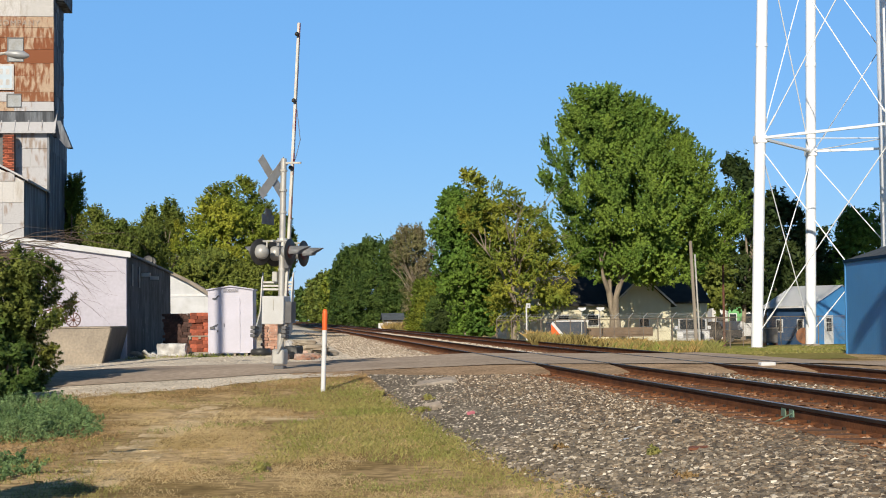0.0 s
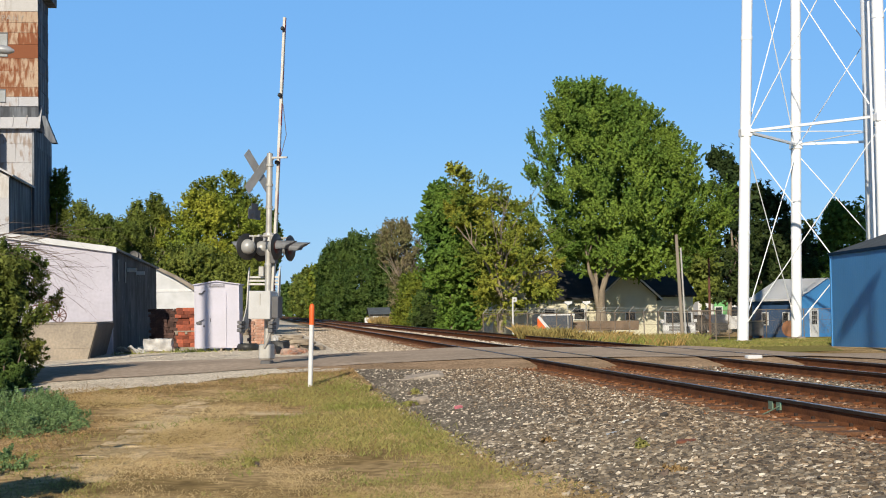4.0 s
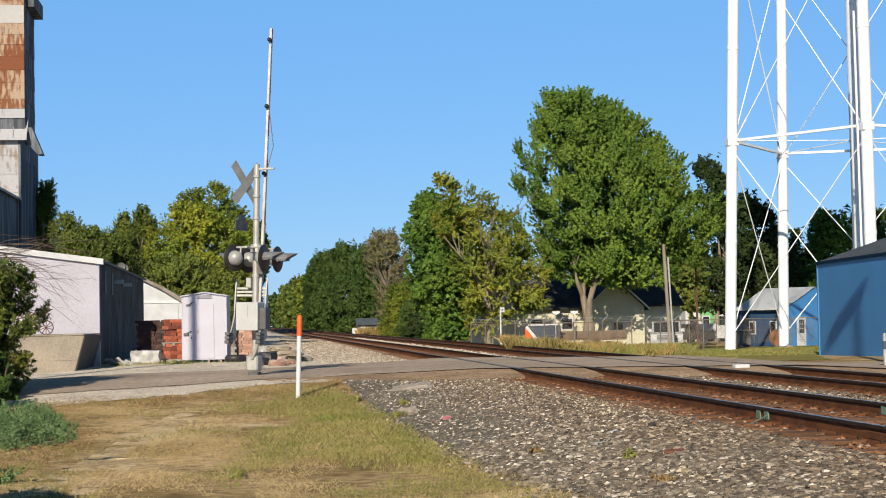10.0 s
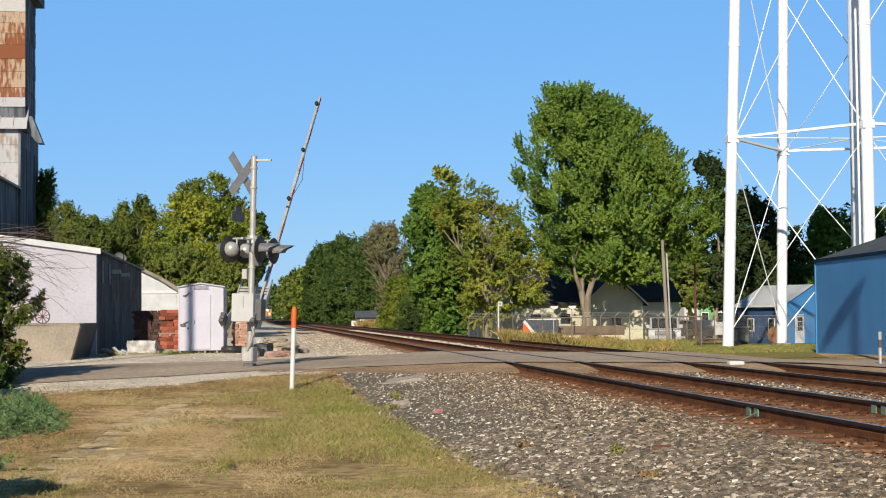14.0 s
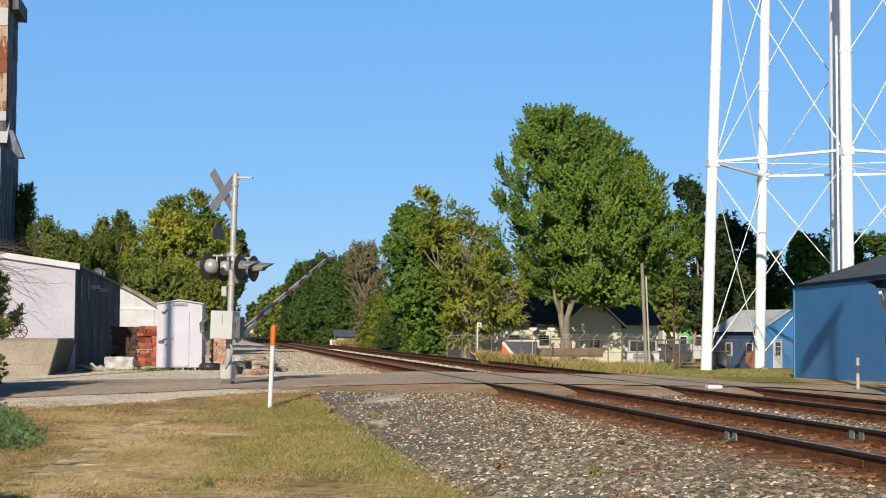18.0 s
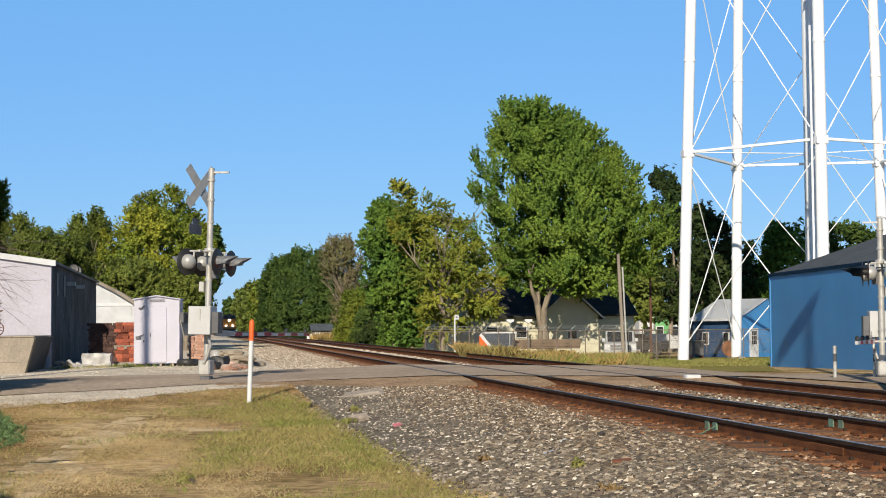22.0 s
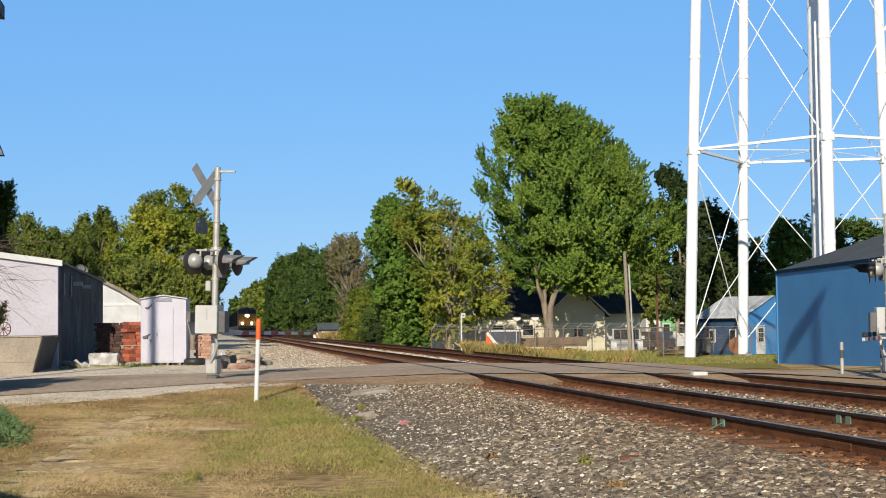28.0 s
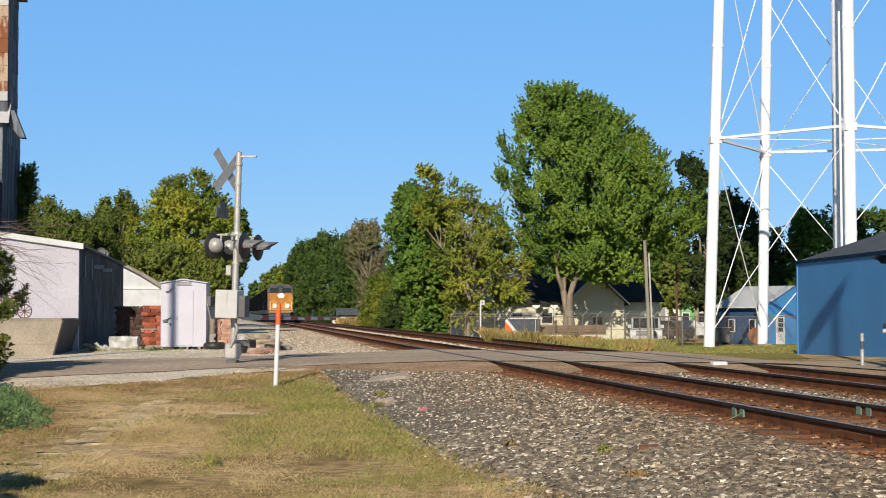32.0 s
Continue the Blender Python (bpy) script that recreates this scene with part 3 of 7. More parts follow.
def stones(name, n, xr, yr, zf, size, material, label, seed, keep=None, blocky=False):
    rng = np.random.RandomState(seed)
    if blocky:
        base = np.array([(1, 0, -0.3), (0, 1, -0.3), (-1, 0, -0.3), (0, -1, -0.3), (0.75, 0.1, 0.7), (0.05, 0.7, 0.8), (-0.7, -0.1, 0.7), (-0.1, -0.75, 0.6)], float)
        tri = np.array([(0, 1, 5), (0, 5, 4), (1, 2, 6), (1, 6, 5), (2, 3, 7), (2, 7, 6), (3, 0, 4), (3, 4, 7), (4, 5, 6), (4, 6, 7)])
    else:
        base = np.array([(1, 0, 0), (-1, 0, 0), (0, 1, 0), (0, -1, 0), (0, 0, 1)], float)
        tri = np.array([(0, 2, 4), (2, 1, 4), (1, 3, 4), (3, 0, 4)])
    nv = len(base)
    V, Fc = [], []
    i = 0
    while i < n:
        u = rng.rand()
        y = yr[0] * (yr[1] / yr[0]) ** u
        x = xr[0] + (xr[1] - xr[0]) * rng.rand()
        if keep and not keep(x, y, rng):
            n -= 1
            continue
        s = size * (0.5 + 1.0 * rng.rand() ** 2) * (1 + 0.012 * (y - yr[0]))
        b = base * (s * (0.6 + 0.8 * rng.rand(nv)))[:, None]
        a, c = rng.rand() * 6.28, rng.rand() * 1.2 - 0.6
        ca, sa, cc, sc = math.cos(a), math.sin(a), math.cos(c), math.sin(c)
        R1 = np.array([(ca, -sa, 0), (sa, ca, 0), (0, 0, 1)]) @ np.array([(1, 0, 0), (0, cc, -sc), (0, sc, cc)])
        b = b @ R1.T
        b[:, 2] *= 0.6
        V.append(b + (x, y, zf(x, y) + s * 0.24))
        Fc.append(tri + nv * i)
        i += 1
    ob = new(name, pyd(name, np.concatenate(V).tolist(), np.concatenate(Fc).tolist(), material))
    return tagged(ob, label, "ballast", kind="stuff")


def edge_x(y):
    """Where the ballast's foot gives way to grass."""
    return lerp_table([(8, 3.2), (12.9, 2.86), (18.3, 2.41), (28.7, 2.15), (33.4, 1.8), (60, 3.0)], y)


def ballast_keep(x, y, rng):
    return x > edge_x(y) + rng.normal() * 0.18 and not (32.3 < y - max(0, (5.6 - x) * 0.45) < 45.8)


foot = new("ballast_slope", strip("ballast_slope", [(3.2, 8), (2.86, 12.9), (2.41, 18.3), (2.15, 28.7), (1.9, 33.8)], [(4.9, 8), (4.9, 12.9), (4.9, 18.3), (4.9, 28.7), (4.9, 33.4)], gz, 0.012, M_BALLAST, 60, 8))
tagged(foot, "crushed grey ballast slope below the track", "ballast", kind="stuff")
def slope_z(x, y):
    return gz(x, y) + 0.02 * min(1, max(0, (x - 4.2) / 0.4))


def brown_side(x, y, rng):
    return ballast_keep(x, y, rng) and x > 4.0 - 0.03 * (y - 12) + rng.normal() * 0.45 + 0.5 * noise.noise((x, y * 0.4, 5))


def grey_side(x, y, rng):
    return ballast_keep(x, y, rng) and x < 4.2 - 0.03 * (y - 12) + rng.normal() * 0.5 + 0.5 * noise.noise((x, y * 0.4, 5))


stones("ballast_stones", 40000, (2.0, 5.2), (10, 19), slope_z, 0.0275, M_STONE, "loose crushed ballast stones, grey and tan", 11, grey_side, True)
stones("ballast_stones", 30000, (2.0, 5.2), (19, 35), slope_z, 0.022, M_STONEDARK, "loose crushed ballast stones, grey and tan", 18, grey_side)
stones("ballast_stones", 3000, (1.9, 5.0), (16, 34.5), lambda x, y: slope_z(x, y) + 0.008, 0.021, M_PEBBLE, "pale stones scattered over grey ballast", 23, ballast_keep)
stones("ballast_stones", 30000, (2.6, 5.2), (10, 19), slope_z, 0.0275, M_STONEBROWN, "loose crushed ballast stones, brown and tan", 19, brown_side, True)
stones("ballast_stones", 30000, (2.4, 5.2), (19, 35), slope_z, 0.0265, M_STONEBROWN, "loose crushed ballast stones, brown and tan", 20, brown_side)
stones("ballast_stones", 20000, (4.8, 11.8), (10, 33), lambda x, y: BED + 0.025, 0.022, M_RUSTSTONE, "rust-stained ballast stones between the ties", 12, lambda x, y, r: y < 33.5 - (x - 5.6) * 0.38)
stones("ballast_stones", 5000, (7.6, 8.95), (12, 32), lambda x, y: BED + 0.035, 0.024, M_STONE, "grey and tan ballast stones between the tracks", 14)
stones("ballast_stones", 26000, (2.2, 5.5), (45, 130), lambda x, y: max(gz(x, y), bed_z(x, y) - 0.03 if x > 4.6 else -1), 0.03, M_STONEPALE, "pale ballast stones beyond the crossing", 13)
stones("ballast_stones", 6000, (7.55, 8.95), (44, 130), lambda x, y: bed_z(x, y), 0.032, M_PEBBLE, "pale ballast stones between the tracks beyond the crossing", 17)

stones("gravel_stones", 9000, (-7.5, 3.6), (38.5, 52), lambda x, y: gz(x, y) + 0.006, 0.018, M_PEBBLE, "loose pale pebbles on the gravel lot", 15, lambda x, y, r: y > 40.6 + max(0, x) * 1.35 - max(0, -x) * 0.45)
stones("gravel_stones", 3500, (-7.0, 1.9), (29.5, 34), lambda x, y: gz(x, y) + 0.006, 0.016, M_PEBBLE, "loose pale pebbles on the road shoulder", 16, lambda x, y, r: 30.6 + max(0, x + 2) * 1.0 < y < 32.1 + max(0, x + 4.3) * 0.5)


# ---- signals ----
def tri_bar(bm, a, b, w, d):
    """A flat bar from a to b, w wide across x-z and d deep."""
    a, b = Vector(a), Vector(b)
    m = Matrix.Translation((a + b) / 2) @ (b - a).to_track_quat("X", "Y").to_matrix().to_4x4()
    box(bm, -(b - a).length / 2, (b - a).length / 2, -d / 2, d / 2, -w / 2, w / 2, 0, m)


ARM_LEN = 6.95


def striped_arm(parent, ARM_LEN=ARM_LEN):
    arm = new("gate_arm")
    arm.parent = parent
    tagged(arm, "red and white striped gate arm with small lamps")
    n = round(ARM_LEN / 0.53)
    for k in range(n):
        x0, x1 = 0.35 + (ARM_LEN - 0.35) * k / n, 0.35 + (ARM_LEN - 0.35) * (k + 1) / n
        h = 0.05 - 0.02 * k / n
        part("stripe", one(box, x0, x1, -0.030, 0.030, -h, h), M_WHITE if k % 2 else M_REDW, arm)
    part("core", one(prism, [(0.3, -0.055), (ARM_LEN + 0.01, -0.035), (ARM_LEN + 0.01, 0.035), (0.3, 0.055)], "y", -0.027, 0.027), M_GALV, arm, "plain aluminium edge of the arm")
    for u in (0.51, 0.735, 0.96):
        bm = one(lathe, [(0.035, 0), (0.05, 0.02), (0.05, 0.07), (0.02, 0.1)], 10, Matrix.Translation((ARM_LEN * u, 0, 0.05)))
        part("arm_lamp", bm, M_BLACK, arm)
    bm = bmesh.new()
    pts = [(0.4, -0.03, 0.06), (2.4, -0.04, 0.03), (3.6, -0.05, 0.06), (4.2, -0.17, 0.02), (5.1, -0.04, 0.06), (6.6, -0.04, 0.05)][:3 if ARM_LEN < 5 else 6]
    for p, q in zip(pts, pts[1:]):
        rod(bm, p, q, 0.009, seg=5)
    part("cable", bm, M_DARKGREY, arm)
    for s in (-0.15, 0.59):
        part("support_arm", one(prism, [(-0.4, 0.25), (-0.2, -0.05), (0.25, -0.07), (0.95, -0.03), (1.15, 0.02), (0.95, 0.06), (0.25, 0.08), (0.0, 0.2), (-0.25, 0.36)], "y", s - 0.014, s + 0.014), M_GALV, arm, "curved galvanised counterweight arm")
        for i in range(3):
            part("counterweight", one(box, -0.36 + 0.09 * i, -0.285 + 0.09 * i, s - 0.055, s + 0.055, 0.22, 0.46, 0.01), M_DARKGREY, arm)
    for x in (0.74, 0.82, 0.90):
        part("bracket_slat", one(box, x, x + 0.045, -0.15, 0.59, -0.02, 0.02), M_GALV, arm)
    return arm


def lamp_unit(parent, at, face, hood):
    """A flashing lamp, its round black background, hood and rear housing; face: heading of the light in degrees about z (0 is +x)."""
    h = new("signal_lamp")
    h.parent = parent
    h.matrix_basis = pose(*at, 0, 0, face)
    rot = Matrix.Rotation(radians(90), 4, "Y")
    part("background", one(lathe, [(0.02, -0.012), (0.29, -0.012), (0.30, 0.0), (0.29, 0.008), (0.02, 0.008)], 28, rot), M_BLACK, h, "round black background disc", True)
    part("rear_housing", one(lathe, [(0.17, -0.01), (0.17, -0.05), (0.155, -0.12), (0.11, -0.18), (0.05, -0.205), (0.02, -0.21)], 22, rot), M_ALU, h, "rounded aluminium rear housing", True)
    bm = bmesh.new()
    seg = 14
    r0, r1 = 0.14, 0.115
    A, B = [], []
    for k in range(seg + 1):
        a = radians(-25) + radians(230) * k / seg
        ln = 0.5 * (0.5 + 0.5 * max(0, math.sin(a)))
        A.append(bm.verts.new((0.01, math.cos(a) * r0, math.sin(a) * r0)))
        B.append(bm.verts.new((ln, math.cos(a) * r1, math.sin(a) * r1 + 0.015)))
    for k in range(seg):
        bm.faces.new((A[k], A[k + 1], B[k + 1], B[k]))
    bmesh.ops.solidify(bm, geom=bm.faces[:], thickness=0.006)
    part("hood", bm, hood, h, "long sheet-metal hood", True)
    part("lens", one(lathe, [(0.15, 0.0), (0.15, 0.02), (0.10, 0.035), (0.02, 0.04)], 18, rot), mat("red_lens", (0.05, 0.006, 0.006), (0.04, 0.006, 0.006), 4, 0.4), h)
    return h


def crossing_signal(at, rz, label, height=4.72, lean=0.0, zc=2.85, faces=(152, -4), hood=None):
    """Mast, crossbuck, lamps facing local -x and +x, gate with its arm along local +y."""
    s = thing("crossing_signal", at, label, "crossing signal", "crossing signals")
    s.matrix_basis = pose(*at, 0, lean, 0) @ pose(0, 0, 0, 0, 0, rz)
    bm = bmesh.new()
    rod(bm, (0, 0, 0.1), (0, 0, height), 0.075, 0.068, 14)
    part("mast", bm, M_GALV, s, "galvanised steel mast", True)
    for z in (1.15, 2.2, height - 1.9, height - 1.25, height - 0.75, height - 0.3):
        part("band", one(rod, (0, 0, z), (0, 0, z + 0.05), 0.088, seg=14), M_GALV, s)
    bm = one(box, -0.12, 0.12, -0.12, 0.12, -0.1, 0.06, 0.02)
    part("foundation", bm, M_DARKGREY, s)
    part("junction_base", one(box, -0.15, 0.13, -0.17, 0.15, 0.08, 0.43, 0.03), M_GALV, s, "cast junction box at the base")
    # crossbuck on the approach side
    for sg in (1, -1):
        bm = bmesh.new()
        off = 0.012 * sg
        m = Matrix.Rotation(radians(-18), 4, "Z") @ Matrix.Translation((-0.27 + off, -0.05, height - 0.43)) @ Matrix.Rotation(radians(45 * sg), 4, "X")
        box(bm, -0.004, 0.004, -0.61, 0.61, -0.115, 0.115, 0, m)
        part("crossbuck_blade", bm, M_ALU, s, "bare aluminium back of a crossbuck blade")
    part("sign", one(box, -0.34, -0.33, -0.42, 0.30, height - 1.50, height - 1.28, 0), M_DARKGREY, s, "small dark sign seen from behind")
    part("sign", one(box, -0.34, -0.332, -0.22, 0.14, height - 1.28, height - 1.14, 0), M_DARKGREY, s)
    part("bell_bracket", one(box, -0.06, 0.42, -0.03, 0.03, height - 0.12, height - 0.08, 0), M_GALV, s)
    # lamp crossarm and four lamps
    bm = bmesh.new()
    rod(bm, (0, -0.62, zc), (0, 0.62, zc), 0.028, seg=8)
    rod(bm, (0, 0, zc - 0.09), (0, 0, zc + 0.09), 0.13, 0.12, 12)
    part("crossarm", bm, M_GALV, s)
    for y in (-0.42, 0.42):
        for x, face in ((-0.36, faces[0]), (0.36, faces[1])):
            lamp_unit(s, (x, y, zc - 0.24), face, hood or M_HOOD)
    for y in (-0.42, 0.42):
        bm = bmesh.new()
        rod(bm, (-0.3, y, zc), (0.3, y, zc), 0.022, seg=6)
        for x in (-0.2, 0.2):
            rod(bm, (x, y, zc), (x, y, zc - 0.14), 0.022, seg=6)
        part("lamp_bracket", bm, M_GALV, s)
    part("relay_box", one(box, -0.2, -0.08, -0.1, 0.1, 1.95, 2.18, 0.01), M_GALV, s)
    part("relay_box", one(box, 0.08, 0.2, -0.1, 0.1, 2.25, 2.6, 0.01), M_DARKGREY, s)
    # gate mechanism
    part("gate_mechanism", one(box, -0.26, 0.26, -0.52, -0.1, 0.99, 1.62, 0.012), M_PALEBOX, s, "white painted gate mechanism box")
    part("latch", one(box, 0.01, 0.03, -0.535, -0.52, 1.30, 1.56, 0), M_GALV, s)
    part("side_cover", one(box, 0.26, 0.41, -0.42, -0.14, 1.02, 1.5, 0.01), M_DARKGREY, s)
    bm = bmesh.new()
    pts = [(0.0, -0.3, 1.1), (0.12, -0.26, 0.95), (0.17, -0.22, 0.75), (0.08, -0.2, 0.5), (0.0, -0.18, 0.35)]
    for p, q in zip(pts, pts[1:]):
        rod(bm, p, q, 0.035, seg=8)
    part("conduit", bm, M_GALV, s, "flexible grey conduit", True)
    return s


ARM_YAW = 22.0
signal = crossing_signal((0.1, 36.0, 0.50), -ARM_YAW, "galvanised crossing signal with crossbuck, lamps and gate beside the road", 4.75, 1.4)
signal_arm = striped_arm(signal)
signal2 = crossing_signal((16.0, 35.7, 0.33), 165.5, "galvanised crossing signal across the tracks near a blue building", 3.83, 0, 2.75, (174.5, -7.5), M_BLACK)
signal2_arm = striped_arm(signal2, 4.2)

marker = thing("marker_post", (0.88, 30.1, 0.13), "slim white marker post with an orange cap, in grass", "marker post")
marker.matrix_basis = pose(0.88, 30.1, 0.13, 0, 2.0, 0)
part("shaft", one(rod, (0, 0, -0.1), (0, 0, 1.28), 0.045, seg=14), M_WHITE, marker, smooth=True)
part("cap", one(lathe, [(0.05, 1.26), (0.05, 1.56), (0.046, 1.62), (0.03, 1.65), (0.01, 1.66)], 16), M_ORANGE, marker, "orange plastic cap", True)


# ---- trees ----
def limb_tree(bm, rng, height, r0, spread, levels, fork=0.3):
    """Trunk and limbs."""
    def grow(p, d, length, r, lev):
        q = p + d * length
        rod(bm, p, q, r, r * 0.68, 8 if lev > 1 else 5)
        if lev == 0:
            return
        for _ in range(rng.choice((2, 3, 3))):
            nd = (d + Vector((rng.uniform(-1, 1), rng.uniform(-1, 1), rng.uniform(-0.1, 0.7))) * spread).normalized()
            grow(q, nd, length * rng.uniform(0.6, 0.85), r * 0.6, lev - 1)
    grow(Vector((0, 0, -0.2)), Vector((rng.uniform(-0.05, 0.05), 0, 1)).normalized(), height * fork, r0, levels)


def leaves(sprays, rng, n, size, corners=4):
    """Corners of n small leaves, folded (4) or plain (3), on shoots, each (base, tip, radius, centre of its bough): dense round the axis, tapering to the tip."""
    S = np.array(sprays)
    wts = S[:, 6] * np.linalg.norm(S[:, 3:6] - S[:, :3], axis=1)
    C = S[rng.choice(len(S), n, p=wts / wts.sum())]
    u = rng.rand(n) ** 0.8
    d = rng.normal(size=(n, 3))
    d /= np.linalg.norm(d, axis=1)[:, None]
    rad = C[:, 6] * (1.05 - 0.8 * u) * rng.rand(n) ** 0.45
    ax = C[:, 3:6] - C[:, :3]
    P = C[:, :3] + ax * u[:, None] + d * rad[:, None]
    ax = ax / np.linalg.norm(ax, axis=1)[:, None]
    out = P - C[:, 7:10]
    out /= np.linalg.norm(out, axis=1)[:, None] + 1e-6
    up = out * 0.6 + d * 0.4 + np.array((0, 0, 0.35)) + rng.normal(size=(n, 3)) * 0.45
    up /= np.linalg.norm(up, axis=1)[:, None]
    t = np.cross(up, np.cross(ax + rng.normal(size=(n, 3)) * 0.5, up))
    t /= np.linalg.norm(t, axis=1)[:, None] + 1e-9
    b = np.cross(up, t)
    s = size * (0.5 + 0.9 * rng.rand(n))[:, None]
    a0, a1 = P - t * s * 0.8, P + t * s * 0.9
    c0 = P + b * s * 0.6 - up * s * 0.25
    c1 = P - b * s * 0.6 - up * s * 0.25
    return np.stack([a0, c1, a1, c0] if corners == 4 else [a0, c1, P + t * s * 0.7 + b * s * 0.7], 1).reshape(-1, 3)


def leaf_mesh(name, V, material, corners=4):
    idx = np.arange(len(V) // corners)[:, None] * corners
    return pyd(name, V.tolist(), (np.concatenate([idx + (0, 1, 2), idx + (0, 2, 3)]) if corners == 4 else idx + (0, 1, 2)).tolist(), material)


def outline_at(rows, z):
    for (a, l0, r0), (b, l1, r1) in zip(rows, rows[1:]):
        if a <= z <= b:
            u = (z - a) / (b - a)
            return l0 + (l1 - l0) * u, r0 + (r1 - r0) * u
    return rows[-1][1:]


def sprays_of(rng, rows, depth, boughs, br, shoots, sl, sr, rise=0.6, rag=0.08, shell=0.5):
    """A crown given by rows (height, left, right): boughs of radius br near its skin, each a tuft of leafy shoots that point outwards and up."""
    out = []
    z0, z1 = rows[0][0], rows[-1][0]
    zc = z0 + 0.4 * (z1 - z0)
    widest = max(r - l for _, l, r in rows)
    n = 0
    while n < boughs:
        z = rng.uniform(z0 + 0.3 * br, z1 - 0.35 * br)
        l, r = outline_at(rows, z)
        if rng.rand() > (r - l + 0.2 * widest) / (1.2 * widest):
            continue
        n += 1
        hw, cx = (r - l) / 2, (r + l) / 2
        dd = depth * hw * 2 / widest
        a = rng.rand() * math.tau
        b = br * (0.65 + 0.6 * rng.rand())
        k = shell + (1 - shell) * rng.rand() ** 0.6
        k *= max(0.0, 1 + rag * rng.normal() - 0.8 * b / max(hw, 0.3))
        c = np.array((cx + math.cos(a) * hw * k, math.sin(a) * dd * k, z))
        lean = np.array((math.cos(a), math.sin(a), (z - zc) / (z1 - z0) + rise))
        for _ in range(shoots):
            v = rng.normal(size=3) * 0.65 + lean * 0.8
            v /= np.linalg.norm(v)
            tip = c + v * b * (0.6 + 0.75 * rng.rand())
            tip[2] = min(tip[2], z1 + 0.45 * b * rng.rand())
            le, ri = outline_at(rows, min(max(tip[2], z0), z1))
            if tip[0] > ri:
                tip[0] = ri + (tip[0] - ri) * 0.35
            elif tip[0] < le:
                tip[0] = le + (tip[0] - le) * 0.35
            way = v + np.array((0, 0, 0.5 * rise))
            base = tip - way / np.linalg.norm(way) * sl * (0.6 + 0.8 * rng.rand())
            out.append((*base, *tip, sr * (0.6 + 0.8 * rng.rand()), *(c * 0.6 + np.array((cx, 0, z - 0.5 * b)) * 0.4)))
    return out


def px_x(px, y):
    """Lateral place of a column of the opening view, y metres away."""
    return y * math.tan(radians(6.1) + math.atan((px - 784.0) / 2800.0))


def px_z(px, py, y):
    b = math.atan((px - 784.0) / 2800.0)
    row = py + (px - 784.0) * 0.012
    return 1.6 + y / math.cos(radians(6.1) + b) * math.cos(b) * math.tan(radians(2.49) + math.atan((441.0 - row) / 2800.0))


def tree(y, outline, leafmat, label, seed, n=9000, leaf=0.1, boughs=60, br=1.1, shoots=14, sl=0.8, sr=0.2, trunk=0.2, depth=None, foot=None, rise=0.6, group="", levels=3, rag=0.08, fork=0.28, spread=0.55, shell=0.5, bare=0, fill=0.1, fine=False):
    """A tree y metres away whose crown fills the outline rows (row, left column, right column), top row first."""
    rng, rn = random.Random(seed), np.random.RandomState(seed)
    mid = sum(o[1] + o[2] for o in outline) / len(outline) / 2 if foot is None else foot
    x = px_x(mid, y)
    g = gz(x, y)
    rows = sorted((px_z(mid, o[0], y) - g, px_x(o[1], y) - x, px_x(o[2], y) - x) for o in outline)
    rows[0] = (max(0.15, rows[0][0]), *rows[0][1:])
    t = thing("tree", (x, y, g), label, "tree", group)
    bm = bmesh.new()
    h = rows[-1][0]
    limb_tree(bm, rng, h, trunk, spread, levels, fork)
    part("trunk", bm, M_BARK, t, smooth=True)
    if bare:
        bm = bmesh.new()
        for _ in range(bare):
            z = rng.uniform(0.35, 0.8) * h
            l, r = outline_at(rows, z)
            a = rng.uniform(0, math.tau)
            p = Vector(((l + r) / 2 * z / h, 0, z * 0.7))
            q = Vector(((l + r) / 2 + math.cos(a) * (r - l) * 0.45, math.sin(a) * (r - l) * 0.4, min(h * 0.98, z * 1.22)))
            m = p.lerp(q, 0.5) + Vector((rng.uniform(-0.4, 0.4), rng.uniform(-0.4, 0.4), 0.3))
            rod(bm, p, m, 0.05, 0.03, 5)
            rod(bm, m, q, 0.03, 0.012, 5)
            for _ in range(3):
                rod(bm, m.lerp(q, rng.random()), q + Vector((rng.uniform(-1, 1), rng.uniform(-1, 1), rng.uniform(-0.2, 0.9))), 0.014, 0.007, 4)
        part("bare_branch", bm, M_BARK, t, "pale bare branches among the leaves")
    w = max(r - l for _, l, r in rows) / 2
    sp = sprays_of(rn, rows, depth or w, boughs, br, shoots, sl, sr, rise, rag, shell)
    corners = 4 if fine else 3
    V = [leaves(sp, rn, n, leaf * (1 if fine else 1.2), corners)]
    if fill:
        mid_rows = [(a, (l + r) / 2 - (r - l) * 0.38, (l + r) / 2 + (r - l) * 0.38) for a, l, r in rows]
        inner = sprays_of(rn, mid_rows, (depth or w) * 0.7, boughs, br, 8, sl, sr * 2, rise, rag, 0.1)
        V.append(leaves(inner, rn, int(n * fill), leaf * 2.1, corners))
    part("crown", leaf_mesh("crown", np.concatenate(V), leafmat, corners), None, t)
    return t


